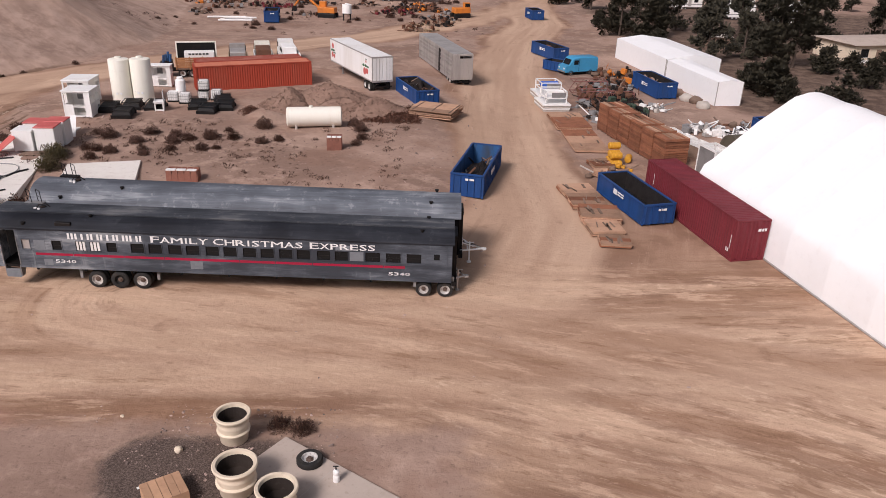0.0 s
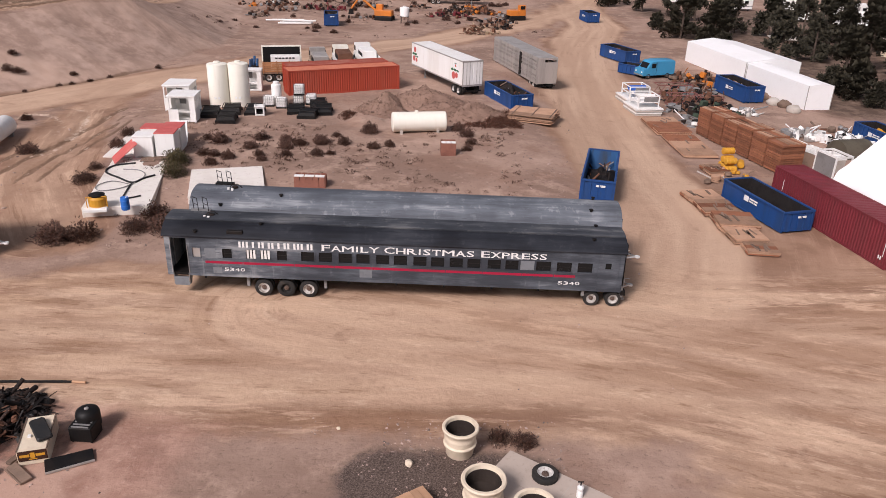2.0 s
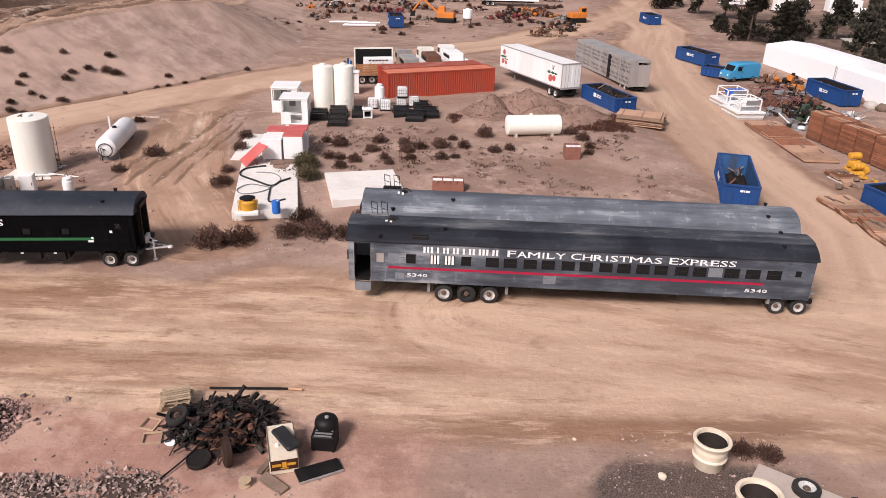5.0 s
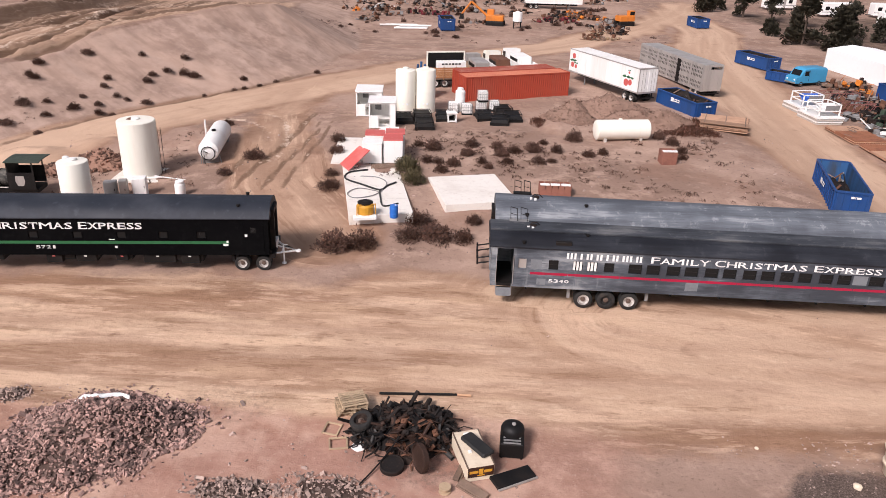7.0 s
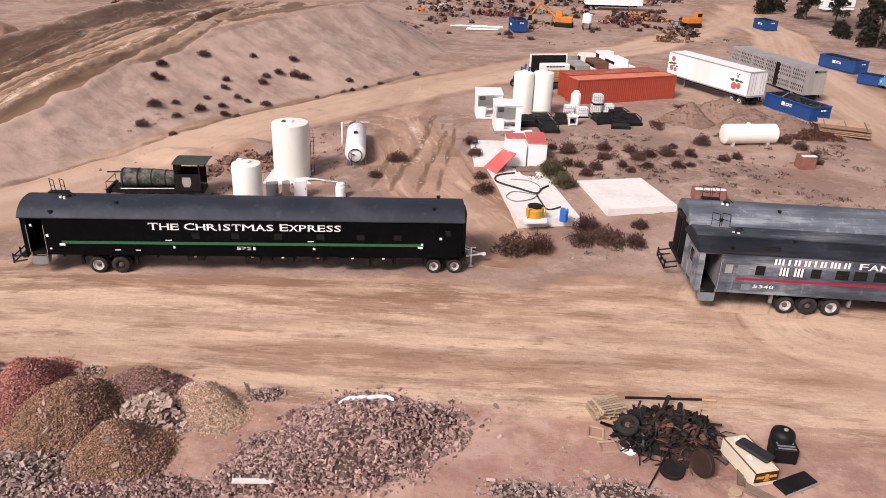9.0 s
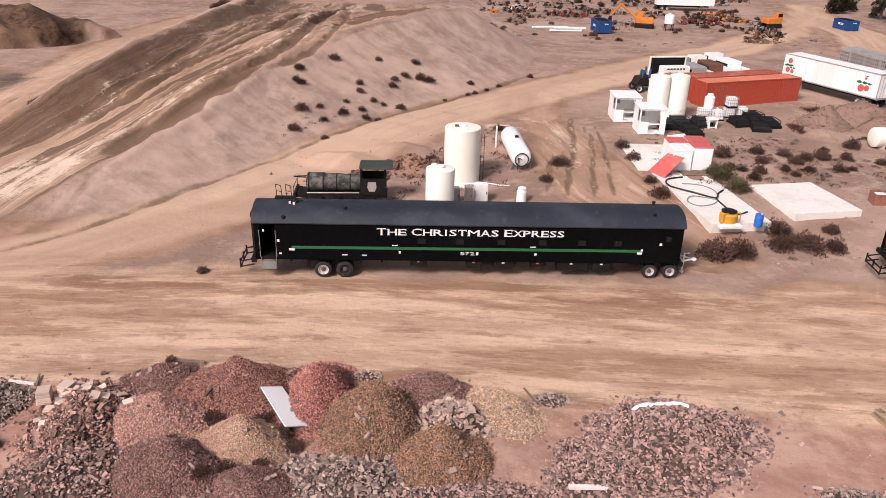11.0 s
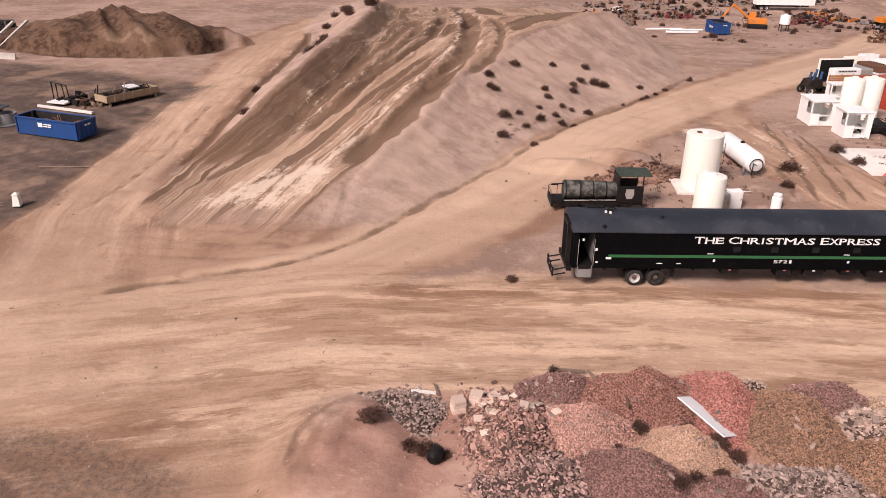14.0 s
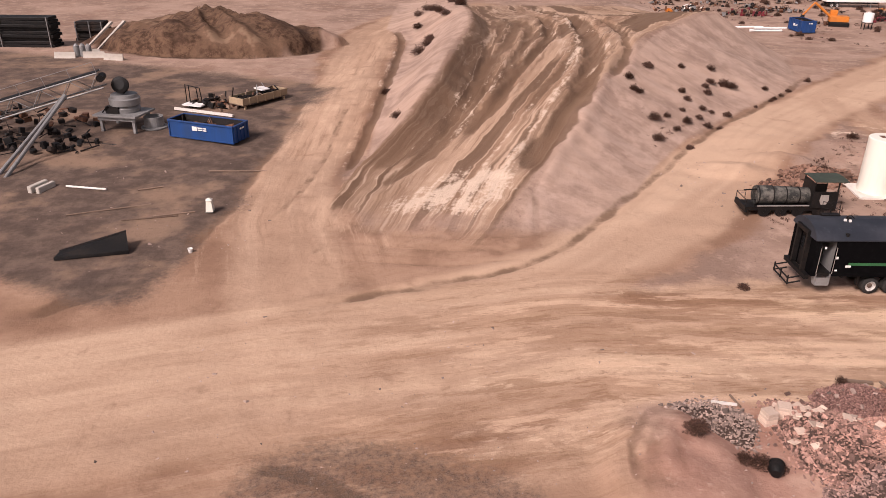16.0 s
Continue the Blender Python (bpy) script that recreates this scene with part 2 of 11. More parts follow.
def bx(bm, x0, y0, z0, x1, y1, z1, m=None, c=0.0):
    """A box between two corners; c: chamfer of the upright edges."""
    if c <= 0:
        return hull(bm, ((x0, y0, z0), (x1, y0, z0), (x1, y1, z0), (x0, y1, z0), (x0, y0, z1), (x1, y0, z1), (x1, y1, z1), (x0, y1, z1)), BOXF, m)
    ring = ((x0 + c, y0), (x1 - c, y0), (x1, y0 + c), (x1, y1 - c), (x1 - c, y1), (x0 + c, y1), (x0, y1 - c), (x0, y0 + c))
    inner = [(x + (c * 0.7 if x < (x0 + x1) / 2 else -c * 0.7), y + (c * 0.7 if y < (y0 + y1) / 2 else -c * 0.7)) for x, y in ring]
    v = [(x, y, z0) for x, y in ring] + [(x, y, z1 - c) for x, y in ring] + [(x, y, z1) for x, y in inner]
    f = [tuple(range(7, -1, -1)), tuple(range(16, 24))]
    for k in (0, 8):
        f += [(k + i, k + (i + 1) % 8, k + 8 + (i + 1) % 8, k + 8 + i) for i in range(8)]
    return hull(bm, v, f, m)


def tube(bm, p, q, r, n=8, r2=None, caps=True):
    p, q = Vector(p), Vector(q)
    r2 = r if r2 is None else r2
    m = Matrix.Translation(p) @ (q - p).to_track_quat("Z", "Y").to_matrix().to_4x4()
    h = (q - p).length
    ring = [(math.cos(2 * math.pi * i / n), math.sin(2 * math.pi * i / n)) for i in range(n)]
    v = [(r * c, r * s, 0) for c, s in ring] + [(r2 * c, r2 * s, h) for c, s in ring]
    f = [(i, (i + 1) % n, n + (i + 1) % n, n + i) for i in range(n)]
    if caps:
        f += [tuple(range(n - 1, -1, -1)), tuple(range(n, 2 * n))]
    hull(bm, v, f, m)


def lathe(bm, prof, n=24, m=None, close=False, ends=True):
    """Turns a profile of (radius, height) round z."""
    v, f = [], []
    for r, z in prof:
        v += [(r * math.cos(2 * math.pi * i / n), r * math.sin(2 * math.pi * i / n), z) for i in range(n)]
    k = len(prof)
    for j in range(k if close else k - 1):
        a, b = j * n, ((j + 1) % k) * n
        f += [(a + i, a + (i + 1) % n, b + (i + 1) % n, b + i) for i in range(n)]
    if not close and ends:
        f += [tuple(range(n - 1, -1, -1)), tuple(range((k - 1) * n, k * n))]
    hull(bm, v, f, m)


def sweep(bm, prof, x0, x1, caps=True, m=None, steps=1):
    """Extrudes a closed (y, z) profile along x."""
    n = len(prof)
    v = [(x0 + (x1 - x0) * j / steps, y, z) for j in range(steps + 1) for y, z in prof]
    f = [(j * n + i, (j + 1) * n + i, (j + 1) * n + (i + 1) % n, j * n + (i + 1) % n) for j in range(steps) for i in range(n)]
    if caps:
        f += [tuple(range(n)), tuple(range(steps * n + n - 1, steps * n - 1, -1))]
    hull(bm, v, f, m)


def ribbed(bm, p, q, z0, z1, pitch=0.28, depth=0.036):
    """A corrugated upright sheet between two plan points, pressed outwards to its right."""
    p, q = Vector((*p, 0)), Vector((*q, 0))
    d = (q - p).normalized()
    out = Vector((d.y, -d.x, 0))
    length, u, row = (q - p).length, 0.0, []
    while u < length - 1e-6:
        for a, o in ((0, 0), (0.3, 0), (0.5, -depth), (0.8, -depth)):
            if u + a * pitch < length:
                row.append(p + d * (u + a * pitch) + out * o)
        u += pitch
    row.append(q)
    n = len(row)
    hull(bm, [(v.x, v.y, z0) for v in row] + [(v.x, v.y, z1) for v in row], [(i, i + 1, n + i + 1, n + i) for i in range(n - 1)])


def polyline(bm, pts, r, n=6):
    """One bent tube through all the points."""
    pts = [Vector(p) for p in pts]
    shut = (pts[0] - pts[-1]).length < 1e-4 and len(pts) > 3
    if shut:
        pts = pts[:-1]
    k = len(pts)
    v, f, ref = [], [], None
    for i, p in enumerate(pts):
        a = pts[i - 1] if i or shut else p
        b = pts[(i + 1) % k] if i < k - 1 or shut else p
        u, w = (p - a), (b - p)
        d = (u.normalized() if u.length else Vector()) + (w.normalized() if w.length else Vector())
        d = d.normalized() if d.length > 1e-4 else w.normalized()
        ref = Vector((0, 0, 1)) if ref is None and abs(d.z) < 0.9 else (ref or Vector((1, 0, 0)))
        s = d.cross(ref)
        s = s.normalized() if s.length > 1e-3 else d.orthogonal().normalized()
        q = s.cross(d).normalized()
        ref = q
        half = max(0.35, math.sqrt(max(0.0, (1 + u.normalized().dot(w.normalized())) / 2))) if u.length and w.length else 1.0
        for j in range(n):
            t = 2 * math.pi * j / n
            v.append(p + s * (r / (half if abs(math.cos(t)) > abs(math.sin(t)) else 1.0) * math.cos(t)) + q * (r * math.sin(t)))
    for i in range(k if shut else k - 1):
        a, b = i * n, ((i + 1) % k) * n
        f += [(a + j, a + (j + 1) % n, b + (j + 1) % n, b + j) for j in range(n)]
    if not shut:
        f += [tuple(range(n - 1, -1, -1)), tuple(range((k - 1) * n, k * n))]
    hull(bm, v, f)


def smooth(ob, angle=40):
    """Smooth shading with the sharp edges kept."""
    me = ob.data
    me.polygons.foreach_set("use_smooth", [True] * len(me.polygons))
    me.set_sharp_from_angle(angle=radians(angle))
    return ob


def letters(text, width, height, material, parent, m, name="lettering", depth=0.012, bold=0.0):
    """Words in the built-in font, fitted to a width and height, lying in the local xy plane of m."""
    cu = bpy.data.curves.new("words", "FONT")
    cu.body, cu.extrude, cu.resolution_u = text, depth, 2
    tmp = new("words", cu)
    bpy.context.view_layer.update()
    me = bpy.data.meshes.new_from_object(tmp.evaluated_get(bpy.context.evaluated_depsgraph_get()))
    bpy.data.objects.remove(tmp)
    co = np.array([v.co[:] for v in me.vertices])
    lo, hi = co.min(0), co.max(0)
    co[:, 0] = (co[:, 0] - lo[0]) / (hi[0] - lo[0]) * width
    co[:, 1] = (co[:, 1] - lo[1]) / (hi[1] - lo[1]) * height
    me.vertices.foreach_set("co", co.ravel())
    if bold:
        # a second stroke laid beside the first
        bm = bmesh.new()
        bm.from_mesh(me)
        twin = bmesh.ops.duplicate(bm, geom=bm.verts[:] + bm.edges[:] + bm.faces[:])["geom"]
        bmesh.ops.translate(bm, vec=(bold * height, 0.4 * bold * height, 0.003), verts=[g for g in twin if isinstance(g, bmesh.types.BMVert)])
        bm.to_mesh(me)
        bm.free()
    me.materials.clear()
    me.materials.append(material)
    ob = new(name, me)
    ob.parent = parent
    ob.matrix_local = m
    return ob


# where the built-in letters take serifs: feet and heads of stems, ticks at the ends of arms
STEMS = {"A": ((0.03, 0), (0.97, 0)), "E": ((0.1, 0), (0.1, 1)), "F": ((0.1, 0), (0.1, 1)), "H": ((0.08, 0), (0.92, 0), (0.08, 1), (0.92, 1)),
         "I": ((0.5, 0), (0.5, 1)), "L": ((0.1, 0), (0.1, 1)), "M": ((0.06, 0), (0.94, 0), (0.1, 1), (0.9, 1)), "P": ((0.1, 0), (0.1, 1)),
         "R": ((0.1, 0), (0.1, 1), (0.95, 0)), "T": ((0.5, 0),), "X": ((0.06, 0), (0.94, 0), (0.06, 1), (0.94, 1)), "Y": ((0.5, 0), (0.06, 1), (0.94, 1))}
TICKS = {"E": ((0.97, 0), (0.95, 1)), "F": ((0.97, 1),), "L": ((0.97, 0),), "T": ((0.03, 1), (0.97, 1)), "C": ((0.95, 1),), "S": ((0.9, 1), (0.08, 0))}
CELL = {"I": 0.45, "M": 1.35, "E": 0.92, "F": 0.88, "P": 0.9, "S": 0.82, "T": 0.98, "L": 0.88}


def serif_word(text, width, height, material, parent, m, name="lettering", depth=0.01):
    """One word in capitals with serifs, its first letter taller."""
    cells = [CELL.get(c, 1.05) * (1.1 if k == 0 else 1.0) for k, c in enumerate(text)]
    unit = width / (sum(cells) + 0.16 * (len(text) - 1))
    bm, x = bmesh.new(), 0.0
    for k, ch in enumerate(text):
        w, h = cells[k] * unit, height * (1.1 if k == 0 else 1.0)
        cu = bpy.data.curves.new("words", "FONT")
        cu.body, cu.extrude, cu.resolution_u = ch, depth, 2
        tmp = new("words", cu)
        bpy.context.view_layer.update()
        me = bpy.data.meshes.new_from_object(tmp.evaluated_get(bpy.context.evaluated_depsgraph_get()))
        bpy.data.objects.remove(tmp)
        co = np.array([v.co[:] for v in me.vertices])
        lo, hi = co.min(0), co.max(0)
        x0, wg = (x + 0.26 * w, 0.44 * w) if ch == "I" else (x, w)
        for dx in (0.0, 0.05 * height):
            q = (co - lo) / (hi - lo)
            q = np.stack([x0 + dx + q[:, 0] * (wg - 0.05 * height), q[:, 1] * h, co[:, 2] + 0.02 * dx], -1)
            vs = [bm.verts.new(p) for p in q]
            for f in me.polygons:
                bm.faces.new([vs[i] for i in f.vertices])
        bpy.data.meshes.remove(me)
        t, half = 0.085 * height, 0.15 * min(w, height * 1.1)
        for fx, end in STEMS.get(ch, ()):
            cx = x + fx * w
            y0 = h - t if end else 0.0
            bx(bm, cx - half, y0, -depth, cx + half, y0 + t, depth + 0.001)
        for fx, end in TICKS.get(ch, ()):
            cx = x + fx * w
            y0 = h - 0.3 * height if end else 0.0
            bx(bm, cx - t * 0.45, y0, -depth, cx + t * 0.45, y0 + 0.3 * height, depth + 0.0015)
        x += w + 0.16 * unit
    ob = part(name, bm, material, parent)
    ob.matrix_local = m
    return ob


def bars(widths, height, gap, material, parent, m, name="lettering_bar"):
    x, first = 0.0, None
    for w in widths:
        if w > 0:
            bm = bmesh.new()
            bx(bm, x, 0, 0, x + w, height, 0.012)
            ob = part(name, bm, material, parent)
            ob.matrix_local = m
        x += abs(w) + gap


# ---- ground ----
def sstep(a, b, x):
    t = np.clip((x - a) / (b - a), 0, 1)
    return t * t * (3 - 2 * t)


def fbm(x, y, scale, octaves=4, seed=0.0):
    """Cheap vectorised value noise."""
    out, amp, tot = 0.0, 1.0, 0.0
    for k in range(octaves):
        u, v = x * scale + 17.3 * k + seed, y * scale - 9.1 * k + seed
        iu, iv = np.floor(u), np.floor(v)
        fu, fv = u - iu, v - iv
        fu, fv = fu * fu * (3 - 2 * fu), fv * fv * (3 - 2 * fv)

        def lattice(a, b):
            h = np.sin(a * 127.1 + b * 311.7 + k * 13.7) * 43758.5453
            return h - np.floor(h)
        n = (lattice(iu, iv) * (1 - fu) + lattice(iu + 1, iv) * fu) * (1 - fv) + (lattice(iu, iv + 1) * (1 - fu) + lattice(iu + 1, iv + 1) * fu) * fv
        out, tot = out + amp * (n * 2 - 1), tot + amp
        amp, scale = amp * 0.5, scale * 2.03
    return out / tot


# the haul ramp: crest and foot of its flank, the ridge on its far side
Y_C = (40, 47, 54, 60.5, 66.7, 73.7, 83.8, 93.4, 106, 112, 118, 130, 160, 220)
X_C = (-86, -83, -80.7, -78.7, -77.1, -74, -70, -66.2, -57.5, -54, -54, -56, -60, -62)
Z_C = (0, 0.4, 1.7, 2.4, 3.3, 4.2, 5.2, 6.2, 6.8, 6.6, 5.8, 4.6, 2.0, 0)
Y_F = (40, 47.7, 54, 65.4, 78.7, 93.6, 114, 130, 160, 220)
X_F = (-80, -76.9, -73.3, -68.3, -58.9, -47.5, -42.4, -44, -50, -55)
Y_R = (53, 58, 65, 72, 85, 100, 115, 130, 146, 180)
X_R = (-96.5, -95.6, -92.0, -90.0, -89.1, -88.0, -89.0, -90.8, -93, -96)
Z_R = (0, 0.6, 3.0, 4.7, 5.5, 6.1, 5.9, 5.0, 3.8, 1.2)
Y_L = (55, 62, 77, 100, 115, 136, 180)
X_L = (-96, -96, -97.5, -98.3, -99.2, -106, -110)


def base_level(x, y):
    lot = sstep(43, 60, y) * (1 - sstep(105, 140, y)) * (1 - sstep(-3, 9, x))
    lot = lot * (1.0 - 0.7 * sstep(-44, -54, x) * (1 - sstep(60, 72, y)))
    west = 0.9 * sstep(62, 85, y) * (1 - sstep(125, 165, y)) * sstep(-88, -95, x) * (1 - sstep(-101, -107, x))
    return lot * (1.0 - 0.4 * sstep(-82, -98, x)) + west


def ramp_u(x, y):
    xr, xc = np.interp(y, Y_R, X_R), np.interp(y, Y_C, X_C)
    return (x - xr) / (xc - xr)


def smooth_line(pts):
    for _ in range(2):
        mids = []
        for (ax, ay), (qx, qy) in zip(pts, pts[1:]):
            mids += [(0.75 * ax + 0.25 * qx, 0.75 * ay + 0.25 * qy), (0.25 * ax + 0.75 * qx, 0.25 * ay + 0.75 * qy)]
        pts = [pts[0]] + mids + [pts[-1]]
    return pts


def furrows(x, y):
    """Depth, painted groove shade with darker soil, and pale scrapings with lit rims, of the haulers' furrows on the
    ramp and along its foot.
    """
    z, shade_soil, pale = np.zeros(x.shape), np.zeros(x.shape), np.zeros(x.shape)
    if x.max() < -112 or x.min() > -38 or y.max() < 16 or y.min() > 165:
        return z, shade_soil, pale
    wob, rag = 0.35 * fbm(x, y, 0.3, 3, 6.0), 1 + 0.25 * fbm(x, y, 0.55, 3, 12.0)
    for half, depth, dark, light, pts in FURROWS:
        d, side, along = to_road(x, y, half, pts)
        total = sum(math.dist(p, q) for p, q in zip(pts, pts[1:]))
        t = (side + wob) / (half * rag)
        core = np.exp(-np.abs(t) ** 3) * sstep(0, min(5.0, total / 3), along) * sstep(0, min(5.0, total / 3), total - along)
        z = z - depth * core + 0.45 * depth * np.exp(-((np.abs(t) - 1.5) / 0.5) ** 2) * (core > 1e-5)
        shade_soil = np.maximum(shade_soil, dark * core)
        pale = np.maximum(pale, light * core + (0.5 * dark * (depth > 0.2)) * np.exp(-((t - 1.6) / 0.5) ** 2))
    # wheel ruts that fan down the ramp
    u = ramp_u(x, y)
    wide = np.interp(y, Y_C, X_C) - np.interp(y, Y_R, X_R)
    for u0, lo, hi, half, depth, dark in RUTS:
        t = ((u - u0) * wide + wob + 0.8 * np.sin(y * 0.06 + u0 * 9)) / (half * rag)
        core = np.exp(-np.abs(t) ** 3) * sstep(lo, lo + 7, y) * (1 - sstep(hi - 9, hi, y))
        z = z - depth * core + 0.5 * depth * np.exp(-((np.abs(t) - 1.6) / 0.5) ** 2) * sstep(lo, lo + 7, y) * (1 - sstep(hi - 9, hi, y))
        shade_soil = np.maximum(shade_soil, 0.45 * dark * core)
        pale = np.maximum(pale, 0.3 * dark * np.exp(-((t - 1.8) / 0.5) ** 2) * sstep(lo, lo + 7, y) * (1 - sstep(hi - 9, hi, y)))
    return z, shade_soil, pale


# place across the ramp, from and to, half width, depth, painted groove shade
RUTS = [(0.16, 60, 112, 0.5, 0.3, 0.9), (0.24, 55, 92, 0.35, 0.2, 0.8), (0.31, 66, 124, 0.45, 0.3, 0.95), (0.38, 58, 84, 0.3, 0.18, 0.7), (0.45, 72, 120, 0.4, 0.25, 0.9),
        (0.52, 54, 80, 0.3, 0.15, 0.6), (0.58, 64, 118, 0.35, 0.22, 0.8), (0.66, 56, 90, 0.3, 0.16, 0.7), (0.71, 76, 126, 0.4, 0.28, 0.9), (0.79, 60, 100, 0.3, 0.2, 0.75), (0.95, 66, 122, 0.35, 0.25, 0.85)]


def height(x, y):
    """The lie of the land."""
    x, y = np.asarray(x, float), np.asarray(y, float)
    z = base_level(x, y)
    xc, zc, xf = np.interp(y, Y_C, X_C), np.interp(y, Y_C, Z_C), np.interp(y, Y_F, X_F)
    xr, zr, xl = np.interp(y, Y_R, X_R), np.interp(y, Y_R, Z_R), np.interp(y, Y_L, X_L)
    gate = sstep(40, 48, y) * (1 - sstep(190, 225, y))
    valley = np.minimum(np.maximum(zr - np.minimum(2.0, 0.55 * zr), 0.1), zc)
    hill = np.where(x < xr, zr * sstep(xl, xr, x) ** 1.2,
           np.where(x < xr + 2.5, zr + (valley - zr) * (x - xr) / 2.5,
           np.where(x < xc, valley + (zc - valley) * np.clip((x - xr - 2.5) / np.maximum(xc - xr - 2.5, 1), 0, 1) ** 0.8,
                    zc * np.clip((xf - x) / np.maximum(xf - xc, 1), 0, 1) ** 1.08)))
    hill = np.where(x < xl, 0, hill)
    z = z + hill * gate
    # rutted tracks on the ramp
    u = ramp_u(x, y)
    on = sstep(-0.02, 0.1, u) * (1 - sstep(0.9, 1.02, u)) * sstep(46, 60, y) * (1 - sstep(125, 150, y))
    rut = fbm(u * 4.6, y * 0.028, 1.0, 3, 4.0)
    z = z + on * 0.35 * rut + furrows(x, y)[0]
    flank = sstep(0.0, 1.5, hill * gate) * (1 - on)
    z = z + flank * 0.28 * fbm(x, y, 0.22, 4, 2.0)
    # a spoil heap beyond the yard
    d = ((x + 131 + 0.25 * (y - 115)) / 19) ** 2 + ((y - 117) / 13.0) ** 2
    spur = (x + 131) * 0.8 + (y - 117) * 0.6
    gully = np.abs(fbm(spur, (y - x) * 0.12, 0.16, 3, 8.0))
    body = np.clip(1 - d * (1 + 0.5 * fbm(x, y, 0.1, 3, 9.0)), 0, 1) ** 0.38
    z = z + body * (5.4 - 4.0 * gully + 0.9 * fbm(x, y, 0.35, 4, 2.0))
    # rough mounds in the lot
    for cx, cy, rx, ry, h in MOUNDS:
        d = ((x - cx) / rx) ** 2 + ((y - cy) / ry) ** 2
        z = z + h * np.clip(1 - d, 0, 1) ** 0.9 * (1 + 0.5 * fbm(x, y, 0.8, 3, cx))
    rough = 0.03 + 0.07 * sstep(44, 50, y) * (1 - sstep(-1, 8, x)) + 0.05 * sstep(27, 24, y)
    return z + rough * fbm(x, y, 0.5, 4, 1.0) + 0.12 * fbm(x, y, 0.05, 2, 3.0) * sstep(20, 60, np.abs(y - 40))


MOUNDS = ((-17.5, 74.0, 2.0, 2.0, 0.5), (-50.5, 68, 4.5, 3.0, 0.35), (-63, 62, 4.0, 2.2, 0.6),
          (-58.5, 64.5, 3.2, 2.2, 0.7), (-75.4, 23.0, 3.4, 4.8, 0.9), (-11.5, 25.0, 3.5, 2.4, 0.1))


